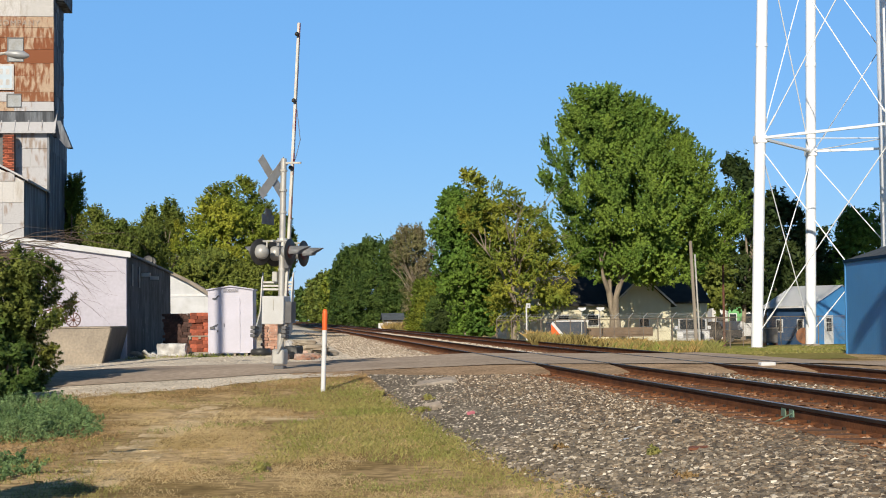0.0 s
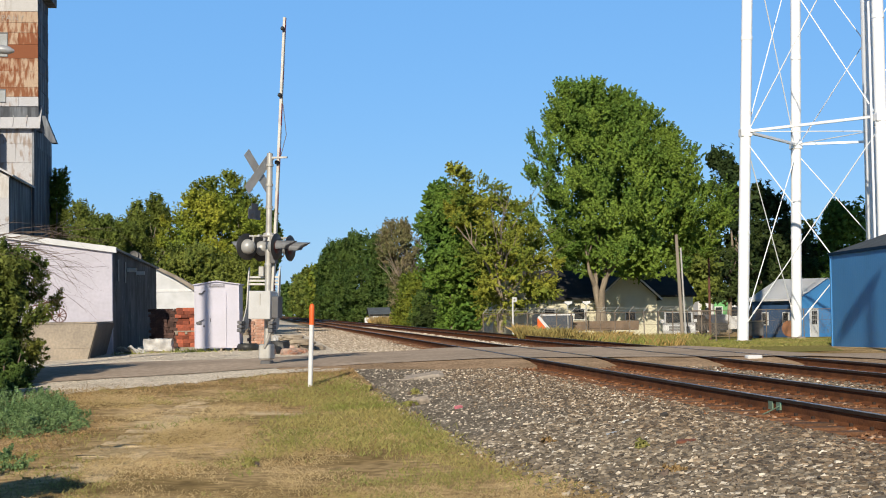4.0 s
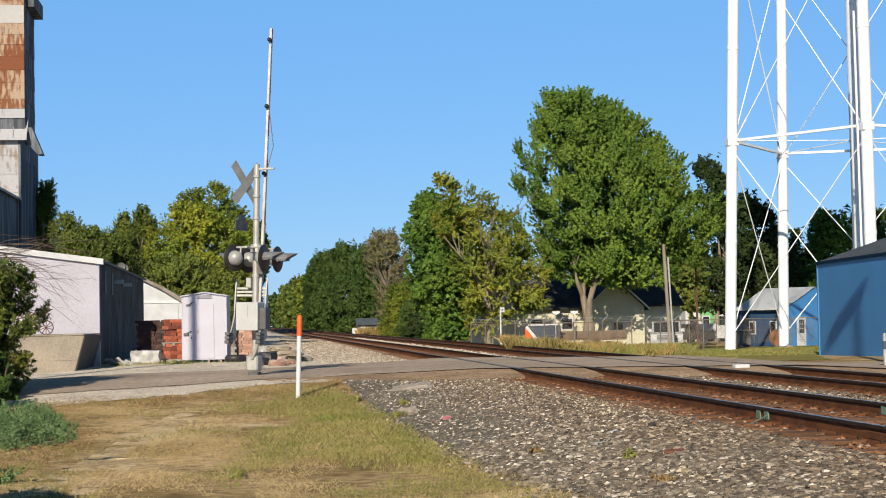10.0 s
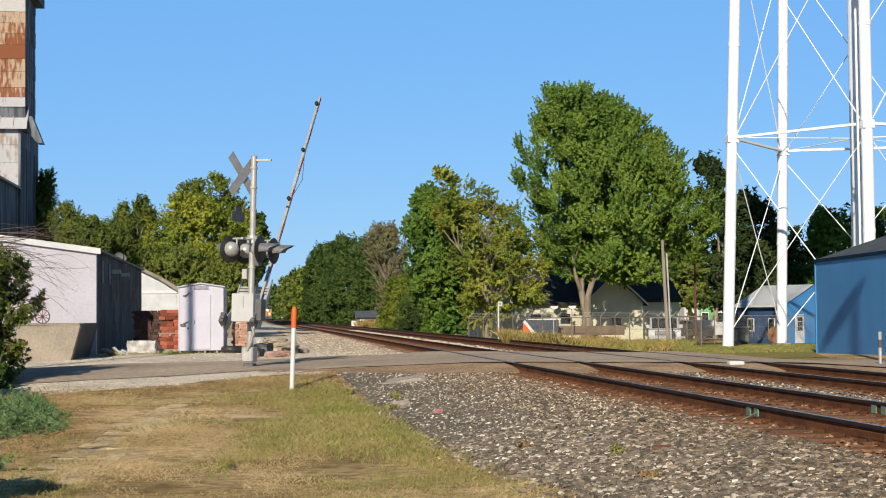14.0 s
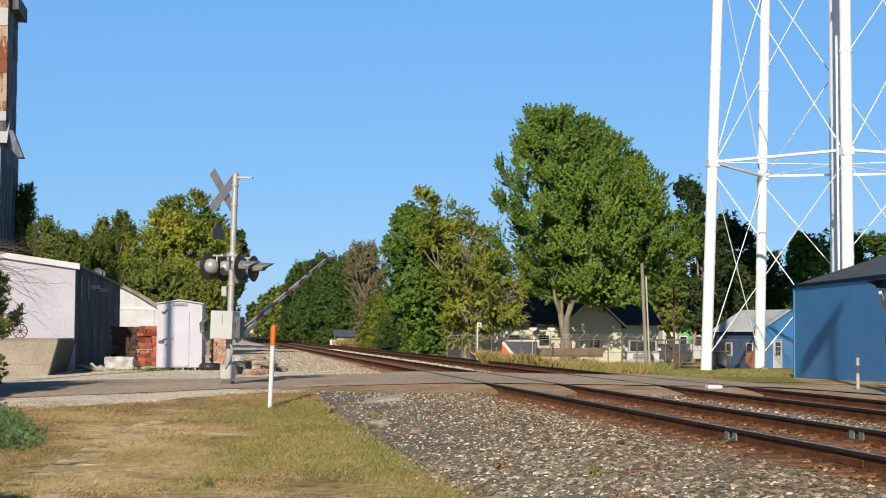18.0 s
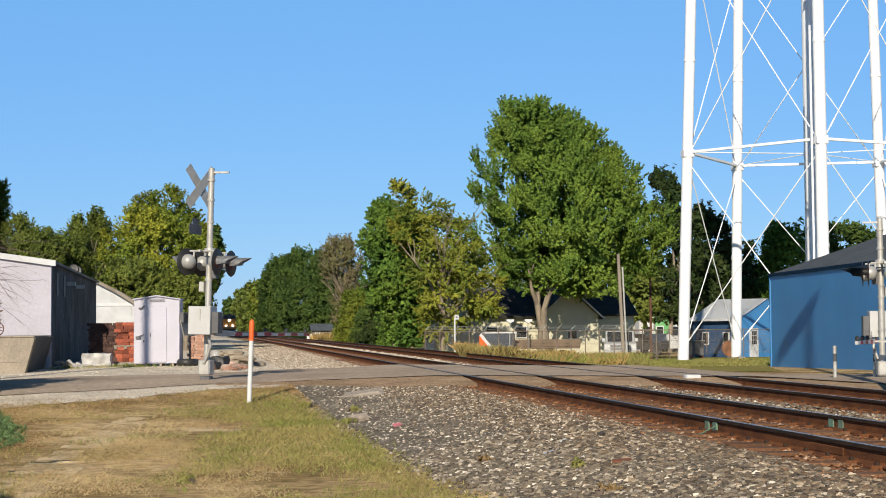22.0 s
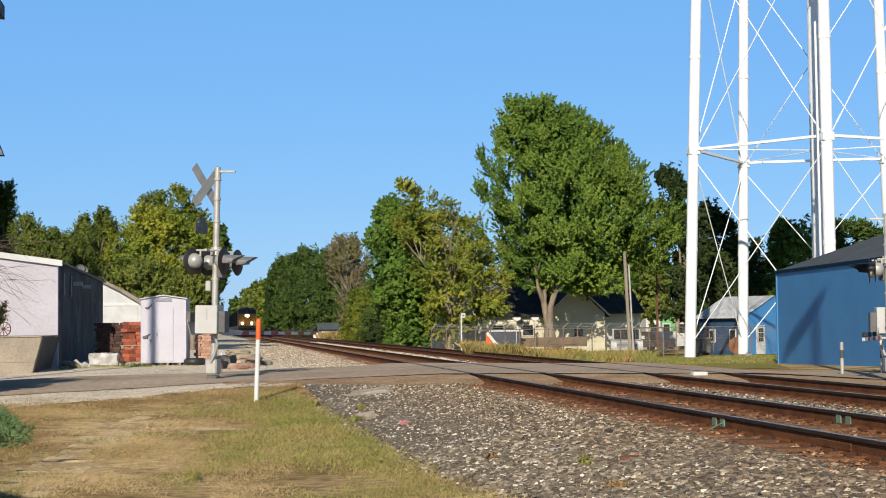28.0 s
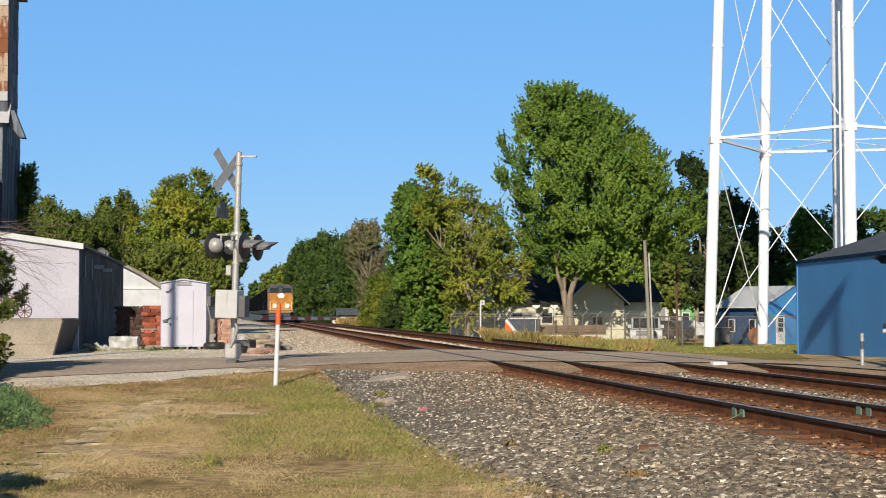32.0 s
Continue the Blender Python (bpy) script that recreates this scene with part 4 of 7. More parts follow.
tree(98.5, [(162, 1010, 1062), (174, 996, 1130), (205, 972, 1188), (250, 962, 1232), (300, 958, 1285), (340, 958, 1318), (380, 962, 1328), (430, 982, 1320), (460, 1000, 1300), (485, 1025, 1262), (500, 1060, 1235)],
     M_LEAF_MAPLE, "large full green maple tree behind a chain-link fence", 1, n=180000, leaf=0.09, boughs=230, br=1.25, shoots=20, sl=1.15, sr=0.17, rag=0.1, trunk=0.5, depth=5.0, rise=1.0, foot=1088, levels=5, fork=0.13, spread=0.4, shell=0.35, fill=0.1, fine=True)
tree(95, [(300, 818, 836), (318, 812, 858), (345, 812, 935), (380, 815, 985), (430, 825, 1010), (480, 830, 1032), (525, 840, 1035), (556, 850, 1000), (578, 858, 900)], M_LEAF_LOCUST, "slender airy tree with yellowing leaves and pale bare branches", 2,
     n=60000, leaf=0.066, boughs=95, br=0.9, shoots=13, sl=0.8, sr=0.15, trunk=0.17, levels=3, fork=0.26, foot=907, rag=0.15, rise=0.1, spread=0.6, shell=0.15, bare=14, fill=0.03, fine=True)
tree(101, [(340, 792, 812), (360, 775, 850), (390, 760, 880), (430, 752, 890), (480, 757, 890), (530, 775, 890), (575, 795, 885), (600, 815, 870)], M_LEAF_FRESH, "dense green tree with leaves down to the ground", 3, n=66000, leaf=0.095, fine=True, boughs=90, br=1.1, shoots=20, sl=0.75, sr=0.22, trunk=0.25, rise=0.8)
tree(118, [(352, 850, 900), (380, 855, 960), (430, 850, 990), (500, 860, 990), (570, 860, 940)], M_LEAF_OLIVE, "tall tree with olive and yellow leaves", 5, n=24000, leaf=0.09, boughs=50, br=1.1, shoots=14, trunk=0.2, rise=0.2, rag=0.12)
tree(170, [(402, 705, 742), (425, 690, 762), (470, 688, 778), (520, 702, 782), (560, 712, 790), (588, 720, 800)], M_LEAF_BROWN, "half-withered brownish tree beside the railway", 4, fill=0.0, n=42000, leaf=0.1, boughs=75, br=1.3, shoots=14, sl=1.0, sr=0.28, trunk=0.25, rag=0.15, shell=0.3, bare=34)
for i, (y, o, m, k) in enumerate([(300, [(427, 645, 690), (440, 622, 715), (475, 600, 735), (520, 590, 742), (562, 598, 740), (585, 640, 740)], M_LEAF_MID, 1.0),
                                  (245, [(460, 690, 725), (490, 668, 745), (540, 660, 745), (585, 665, 745)], M_LEAF_MID, 0.7),
                                  (400, [(442, 605, 650), (480, 584, 660), (530, 576, 660), (575, 582, 650)], M_LEAF_MID, 0.8),
                                  (165, [(498, 735, 770), (530, 722, 800), (570, 716, 810), (594, 720, 810)], M_LEAF_OLIVE, 0.6)]):
    tree(y, o, m, "dark green tree in a row beside the railway", 10 + i, n=int(70000 * k), leaf=0.00062 * y, boughs=int(110 * k), br=0.0085 * y, shoots=16, sl=0.006 * y, sr=0.0022 * y, trunk=0.3, group="trackside trees")
for i, (y, o, m) in enumerate([(700, [(482, 560, 580), (505, 547, 600), (572, 546, 605)], M_LEAF_MOSS), (545, [(480, 578, 600), (510, 566, 612), (574, 564, 612)], M_LEAF_OLIVE), (440, [(500, 590, 615), (540, 582, 622), (575, 580, 622)], M_LEAF_MID),
                               (830, [(500, 542, 562), (520, 536, 576), (570, 534, 580)], M_LEAF_MOSS), (1100, [(518, 522, 545), (540, 520, 555), (568, 520, 560)], M_LEAF_MID)]):
    tree(y, o, m, "distant green tree along the railway", 20 + i, n=9000, leaf=0.001 * y, boughs=40, br=0.006 * y, shoots=12, sl=0.005 * y, sr=0.002 * y, trunk=0.4, group="trackside trees")
for i, (y, o, m, n) in enumerate([(96, [(352, 345, 400), (375, 318, 450), (420, 308, 490), (470, 300, 500), (520, 310, 495), (575, 330, 488)], M_LEAF_YEL, 60000),
                                  (122, [(315, 420, 450), (330, 370, 470), (370, 350, 490), (420, 360, 500)], M_LEAF_OLIVE, 26000),
                                  (100, [(385, 455, 490), (420, 445, 512), (480, 445, 512), (540, 445, 508), (575, 450, 500)], M_LEAF_YEL, 26000),
                                  (88, [(448, 330, 400), (475, 300, 450), (520, 290, 460), (575, 300, 460)], M_LEAF_MOSS, 42000),
                                  (86, [(455, 430, 480), (500, 420, 496), (560, 430, 488)], M_LEAF_MOSS, 20000)]):
    tree(y, o, m, "leafy tree turning yellow-green behind the sheds", 30 + i, n=n, leaf=0.075, boughs=n // 420, br=0.85, shoots=14, sl=0.75, sr=0.16, group="trees behind the sheds", trunk=0.2, rise=0.5, rag=0.15)
for i, (y, o, m) in enumerate([(105, [(368, 258, 272), (385, 246, 288), (420, 236, 304), (500, 236, 304)], M_LEAF_MOSS), (112, [(354, 292, 308), (375, 278, 324), (410, 268, 340), (500, 264, 344)], M_LEAF_MOSS),
                               (100, [(366, 155, 178), (395, 132, 215), (430, 124, 240), (500, 124, 244)], M_LEAF_MOSS), (96, [(394, 194, 218), (415, 182, 242), (500, 176, 254)], M_LEAF_MOSS),
                               (108, [(310, 122, 146), (345, 100, 154), (400, 98, 153), (480, 90, 154)], M_LEAF_OLIVE), (100, [(400, 222, 260), (425, 210, 280), (500, 205, 284)], M_LEAF_MOSS)]):
    tree(y, o, m, "tall dark green tree behind the warehouse", 50 + i, n=26000, leaf=0.07, boughs=70, br=0.75, shoots=18, sl=1.0, sr=0.1, rag=0.2, group="trees behind the sheds", trunk=0.18, rise=1.0)
for i, (y, o, m) in enumerate([(140, [(275, 1290, 1325), (300, 1275, 1345), (380, 1270, 1360), (460, 1270, 1360), (545, 1280, 1350)], M_LEAF_DARK), (130, [(330, 1368, 1385), (355, 1350, 1410), (400, 1340, 1432), (550, 1335, 1440)], M_LEAF_DARK),
                               (150, [(405, 1420, 1470), (440, 1395, 1510), (550, 1390, 1510)], M_LEAF_DARK), (130, [(372, 1500, 1545), (392, 1480, 1580), (450, 1470, 1600), (535, 1480, 1600)], M_LEAF_FRESH),
                               (140, [(370, 1600, 1650), (400, 1570, 1700), (500, 1570, 1700)], M_LEAF_MID), (125, [(440, 1220, 1270), (480, 1190, 1300), (545, 1200, 1300)], M_LEAF_MOSS),
                               (160, [(430, 1010, 1100), (480, 980, 1130), (540, 980, 1130)], M_LEAF_DARK), (160, [(440, 880, 960), (500, 860, 990), (560, 860, 990)], M_LEAF_DARK), (170, [(400, 780, 860), (480, 770, 880), (560, 770, 880)], M_LEAF_DARK),
                               (145, [(440, 1330, 1370), (480, 1310, 1400), (555, 1310, 1400)], M_LEAF_DARK), (138, [(450, 1380, 1420), (490, 1360, 1440), (560, 1360, 1445)], M_LEAF_DARK), (136, [(470, 1440, 1480), (500, 1420, 1510), (560, 1420, 1520)], M_LEAF_MID)]):
    tree(y, o, m, "dark green tree behind the water tower", 70 + i, n=14000, leaf=0.17, boughs=55, br=1.2, shoots=14, sl=1.0, sr=0.32, group="trees behind the tower", trunk=0.25, rise=0.5, levels=2)

for i in range(22):
    y, h = 208 + 9 * i + (i % 3), 13.6 + 0.09 * i
    x = 1.2 - 0.05 * i
    col = 784 + 2800 * math.tan(math.atan2(x, y) - radians(6.1))
    k = 2800 / y
    base = 559 + k * 0.6
    tree(y, [(base - h * k, col - 1.2 * k, col + 0.8 * k), (base - (h - 2) * k, col - 3 * k, col + 2 * k), (base - (h - 5) * k, col - 3.5 * k, col + 2.2 * k), (base - (h - 8) * k, col - 2.5 * k, col + 1.0 * k)], M_LEAF_MID,
         "tall green tree shading the railway", 90 + i, n=6500, leaf=0.25, fill=0.3, boughs=36, br=1.1, shoots=12, sl=1.0, sr=0.4, trunk=0.2, group="trackside trees", foot=col - 0.5 * k)

for i, (y, o, m) in enumerate([(126, [(525, 755, 790), (550, 742, 830), (598, 738, 850)], M_LEAF_MID), (116, [(555, 800, 830), (575, 790, 850), (602, 788, 860)], M_LEAF_FRESH), (118, [(552, 770, 805), (575, 752, 825), (600, 750, 830)], M_LEAF_DARK)]):
    tree(y, o, m, "low dense green bush beside the far track", 190 + i, n=15000, leaf=0.08, boughs=40, br=0.6, shoots=12, sl=0.5, sr=0.16, trunk=0.06, group="trackside bushes", levels=2)


# ---- left buildings ----
def warehouse():
    x, y0, y1, zt, zb = -4.6, 50.0, 71.0, 3.69, 0.35
    w = thing("warehouse", (x, y0, zb), "long low pale pinkish masonry warehouse with a white roof edge", "warehouse")
    h = zt - zb
    part("front_wall", one(prism, [(-12, 0), (0, 0), (0, h), (-12, h + 1.7)], "y", 0, 0.25), M_PINK, w, "pale pinkish painted front wall")
    # M_BLOCK holds the shade of this side in its colour.
    part("side_wall", one(box, -0.25, 0, 0.25, y1 - y0, 0, h), M_BLOCK, w, "block side wall, coloured dark for shade")
    part("back_wall", one(prism, [(-12, 0), (-0.25, 0), (-0.25, h), (-12, h + 1.7)], "y", y1 - y0 - 0.25, y1 - y0), M_PINK, w)
    part("roof", one(prism, [(-12.2, h + 1.73), (0.12, h - 0.01), (0.12, h + 0.06), (-12.2, h + 1.81)], "y", 0.02, y1 - y0 + 0.15), M_DARKGREY, w)
    part("roof_edge", one(prism, [(-12.2, h + 1.64), (0.14, h - 0.11), (0.14, h + 0.07), (-12.2, h + 1.83)], "y", -0.12, 0.0), M_TRIMW, w, "white painted roof edge")
    for y in (1.6, 4.2):
        part("vent_panel", one(box, 0.0, 0.04, y, y + 0.5, h - 0.95, h - 0.25), M_DARKGREY, w)
    for y in (5.6, 9.6):
        part("wall_lamp", one(box, 0.0, 0.3, y, y + 0.2, h - 0.55, h - 0.42), M_GALV, w)
    for k in range(2):
        part("roof_vent", one(lathe, [(0.1, -0.08), (0.17, -0.09), (0.2, -0.05), (0.2, 0.05), (0.17, 0.09), (0.1, 0.08)], 16, Matrix.Translation((-0.3, 12.5 + 1.6 * k, h + 0.27)) @ Matrix.Rotation(radians(80), 4, "X")), M_BLACK, w, "worn roof fan ring")
    return w


warehouse()
dock = thing("loading_dock", (-4.75, 44.8, 0.3), "weathered concrete loading dock with a sloping end", "loading dock")
part("dock_body", one(prism, [(-9, -0.2), (-0.15, -0.2), (0.2, 1.12), (-9, 1.12)], "y", 0, 5.0), M_CONC, dock)
# Thin slab over the end, its dark colour standing for shade.
part("dock_end", one(prism, [(-0.145, -0.2), (-0.12, -0.2), (0.23, 1.12), (0.205, 1.12)], "y", 0.03, 5.0), mat("shaded_concrete", (0.10, 0.085, 0.07), (0.07, 0.06, 0.05), 1.5, 0.9, fine=0.2), dock, "end of the dock, coloured dark for shade")
part("dock_cap", one(box, -9, 0.19, -0.03, 5.0, 1.125, 1.16), M_CONC, dock)
part("crack_band", one(box, -9, 0.0, -0.012, 0.0, 0.44, 0.47), M_CONC, dock)


def signal_cabinet():
    c = thing("equipment_cabinet", (-1.38, 49.6, 0.575), "pale lilac-white steel equipment cabinet with one door on short feet", "cabinet")
    c.matrix_basis = pose(-1.38, 49.6, 0.575, 0, 0, -4)
    W, H, P = 0.695, 1.965, 2.06
    part("body", one(prism, [(-W, 0), (W, 0), (W, H), (0, P), (-W, H)], "y", 0.0, 1.3), M_CAB, c)
    part("roof", one(prism, [(-W - 0.04, H - 0.01), (0, P + 0.004), (W + 0.04, H - 0.01), (W + 0.04, H + 0.022), (0, P + 0.04), (-W - 0.04, H + 0.022)], "y", -0.07, 1.36), M_CAB, c)
    d = part("door", one(box, -0.235, 0.295, -0.022, -0.002, 0.03, 1.72, 0.006), M_CAB, c)
    for z in (0.5, 0.86, 1.24, 1.55):
        part("hinge", one(box, 0.282, 0.306, -0.04, -0.02, z, z + 0.05), M_CAB, d)
    part("handle", one(box, -0.205, -0.187, -0.055, -0.02, 0.82, 0.93, 0.004), M_DARKGREY, d, "dark door handle")
    part("trim", one(box, -W + 0.004, W - 0.004, -0.012, -0.001, 0.0, 0.022), M_CAB, c)
    for x in (-W + 0.004, W - 0.03):
        part("trim", one(box, x, x + 0.026, -0.012, -0.001, 0.024, H - 0.02), M_CAB, c)
    v = part("vent", one(box, -0.23, 0.245, -0.03, -0.002, 1.895, 2.0, 0.004), M_CAB, c)
    for k in range(4):
        part("slat", one(box, -0.215, 0.23, -0.036, -0.031, 1.905 + k * 0.024, 1.916 + k * 0.024), M_DARKGREY, v)
    bm = bmesh.new()
    box(bm, -0.55, -0.44, -0.05, -0.002, 1.67, 1.72)
    rod(bm, Vector((-0.46, -0.035, 1.70)), Vector((-0.35, -0.035, 1.79)), 0.018, 0.018, 6)
    part("latch", bm, M_DARKGREY, c, "dark bent latch bar")
    bm = bmesh.new()
    box(bm, -0.635, -0.48, -0.055, -0.002, 0.75, 0.83, 0.01)
    rod(bm, Vector((-0.57, -0.04, 0.82)), Vector((-0.39, -0.04, 0.89)), 0.015, 0.015, 6)
    part("hasp", bm, M_DARKGREY, c, "dark hasp with a padlock")
    part("padlock", one(box, -0.42, -0.38, -0.05, -0.005, 0.655, 0.72, 0.008), M_DARKGREY, c)
    for x in (-0.35, 0.12, 0.49, 0.64):
        part("foot", one(box, x - 0.035, x + 0.035, 0.02, 1.2, -0.14, 0.0), M_CONC, c)
    return c


signal_cabinet()


# ---- grain elevator ----
def elevator():
    e = thing("grain_elevator", (-13.6, 100.0, 0.0), "tall old grain elevator clad in rusty sheet metal", "grain elevator")
    e.scale = (1.333, 1.333, 1.333)
    core = part("tower_core", one(box, -8, 0, 0.05, 3.4, 10.2, 24), M_SHADESHEET, e, "weathered tin side of the tower, coloured dark for shade")
    rng = random.Random(8)

    def clad(x0, x1, z0, z1, kinds, y=0.0, widths=(0.75, 0.9, 1.5, 1.8)):
        """One course of sheets; kinds are drawn from at random."""
        x = x1
        while x > x0 + 0.05:
            wd = min(x - x0, rng.choice(widths))
            part("cladding_sheet", one(box, x - wd + 0.008, x, y - rng.uniform(0.005, 0.025), y + 0.045, z0, z1 - 0.012), rng.choice(kinds), e)
            x -= wd
    R_, T_, W_ = M_RUSTSHEET, M_TANSHEET, M_GREYSHEET
    for z0, z1, kinds in ((11.05, 11.5, (W_, W_, T_)), (11.5, 11.95, (W_, T_)), (11.95, 12.7, (R_, T_)), (12.7, 13.3, (T_, R_)), (13.3, 13.95, (R_,)), (13.95, 14.5, (R_, R_, T_)), (14.5, 14.98, (T_,)), (14.98, 15.5, (T_, T_, R_)),
                          (15.5, 16.35, (M_WHITESHEET,)), (16.35, 17.1, (M_WHITESHEET, T_)), (17.1, 17.9, (T_, R_)), (17.9, 18.7, (R_,)), (18.7, 19.5, (R_, T_)), (19.5, 20.3, (T_,)), (20.3, 21.2, (R_,)), (21.2, 22.1, (T_, R_)), (22.1, 23.0, (R_,)), (23.0, 24.0, (T_, W_))):
        clad(-8, 0, z0, z1, kinds)
    for x0, x1, z0, z1 in ((-2.12, -1.37, 13.35, 14.5), (-2.15, -1.47, 11.22, 11.86)):
        wn_ = part("window", one(box, x0, x1, -0.05, -0.02, z0, z1), M_DARKGREY, e, "dark sheet-metal window surround")
        part("pane", one(box, x0 + 0.07, x1 - 0.02, -0.062, -0.051, z0 + 0.03, z1 - 0.08), M_DUSTY, wn_, "dusty grey pane")
    sg = part("sign", one(box, -3.6, -1.81, -0.09, -0.03, 12.03, 13.23), M_FADEDSIGN, e, "faded pale blue sign board with a white border")
    for a in ((-3.6, -1.81, 13.15, 13.23), (-3.6, -1.81, 12.03, 12.11), (-1.89, -1.81, 12.11, 13.15)):
        part("border", one(box, a[0], a[1], -0.1, -0.091, a[2], a[3]), M_WHITESHEET, sg)
    for k in range(5):
        for z in (12.25, 12.75):
            part("letter_bar", one(box, -2.17 - 0.3 * k, -2.0 - 0.3 * k, -0.096, -0.091, z, z + 0.27), M_WHITESHEET, sg)
    txt = bpy.data.curves.new("lettering", "FONT")
    txt.body, txt.size, txt.extrude, txt.space_character = "COMPANY", 0.37, 0.004, 1.18
    word = new("lettering", txt)
    bpy.context.view_layer.update()
    letters = bpy.data.meshes.new_from_object(word.evaluated_get(bpy.context.evaluated_depsgraph_get()))
    letters.materials.append(M_FADEDINK)
    bpy.data.objects.remove(word)
    bpy.data.curves.remove(txt)
    word = part("lettering", letters, None, e, "faded grey painted lettering")
    word.matrix_basis = pose(-2.62, -0.034, 15.06, 90, 0, 0)
    # sheets on the shaded side, the shade put into their colour
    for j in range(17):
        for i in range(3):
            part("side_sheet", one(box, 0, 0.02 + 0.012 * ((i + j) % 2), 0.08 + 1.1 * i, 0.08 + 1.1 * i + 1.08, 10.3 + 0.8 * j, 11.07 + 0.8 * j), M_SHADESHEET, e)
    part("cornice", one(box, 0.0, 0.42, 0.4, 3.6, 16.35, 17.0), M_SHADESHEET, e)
    # skirt roof
    bm = one(prism, [(-0.35, 9.98), (0.55, 11.1), (0.55, 11.16), (-0.35, 10.06)], "x", -8, 0.12)
    sk = part("skirt_roof", bm, M_GREYSHEET, e, "grey seamed metal skirt roof")
    for k in range(12):
        part("seam", one(prism, [(-0.36, 10.06), (0.5, 11.14), (0.5, 11.19), (-0.36, 10.11)], "x", 0.08 - 0.62 * k, 0.12 - 0.62 * k), M_GREYSHEET, sk)
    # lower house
    part("lower_core", one(box, -8, -0.27, 0.05, 6.8, 0, 10.2), M_SHADESHEET, e, "weathered tin side wall, coloured dark for shade")
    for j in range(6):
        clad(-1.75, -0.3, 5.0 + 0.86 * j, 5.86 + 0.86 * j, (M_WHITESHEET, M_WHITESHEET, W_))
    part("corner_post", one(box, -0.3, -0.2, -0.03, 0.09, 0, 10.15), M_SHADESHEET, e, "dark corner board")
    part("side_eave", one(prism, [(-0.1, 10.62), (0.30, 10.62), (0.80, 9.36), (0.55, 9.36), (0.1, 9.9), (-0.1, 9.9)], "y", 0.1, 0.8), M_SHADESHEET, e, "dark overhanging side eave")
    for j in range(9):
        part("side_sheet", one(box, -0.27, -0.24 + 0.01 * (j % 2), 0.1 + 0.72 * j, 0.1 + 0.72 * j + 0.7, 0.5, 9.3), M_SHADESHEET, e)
    part("recess", one(box, -8, -1.78, -0.02, 0.05, 8.2, 10.0), M_DARKGREY, e)
    # lean-to and chimney
    part("lean_to_roof", one(prism, [(-7.5, 11.1), (-0.16, 7.2), (-0.16, 7.29), (-7.5, 11.2)], "y", -6.65, 0.0), M_GREYSHEET, e, "weathered metal lean-to roof")
    for j in range(9):
        z0, z1 = 0.9 * j, 0.9 * j + 0.9
        clad(-8, -0.36 if j < 8 else -0.75, z0, min(z1, 7.6), (M_WHITESHEET, M_WHITESHEET, W_), -6.5, (0.45, 0.6, 0.9))
    part("lean_to_front", one(prism, [(-7.4, 7.0), (-0.36, 7.0), (-0.36, 7.2), (-7.4, 10.95)], "y", -6.44, -6.36), M_WHITESHEET, e, "whitewashed lean-to gable")
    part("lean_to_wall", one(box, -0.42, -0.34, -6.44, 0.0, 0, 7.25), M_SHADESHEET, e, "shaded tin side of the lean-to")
    ch = part("chimney", one(box, -2.2, -1.7, -0.75, -0.25, 7.6, 9.9), M_DARKBRICK, e, "red brick chimney")
    bk = mesh_of(one(box, -0.105, 0.105, -0.02, 0.02, -0.032, 0.032, 0.005), "brick", M_BRICK)
    for j in range(26):
        for i in range(3):
            p = part("brick", bk, None, ch)
            xx = -2.09 + 0.22 * i + (0.08 if j % 2 else 0)
            if xx < -1.75:
                p.matrix_basis = pose(xx, -0.765, 7.85 + 0.078 * j)
    return e


elevator()


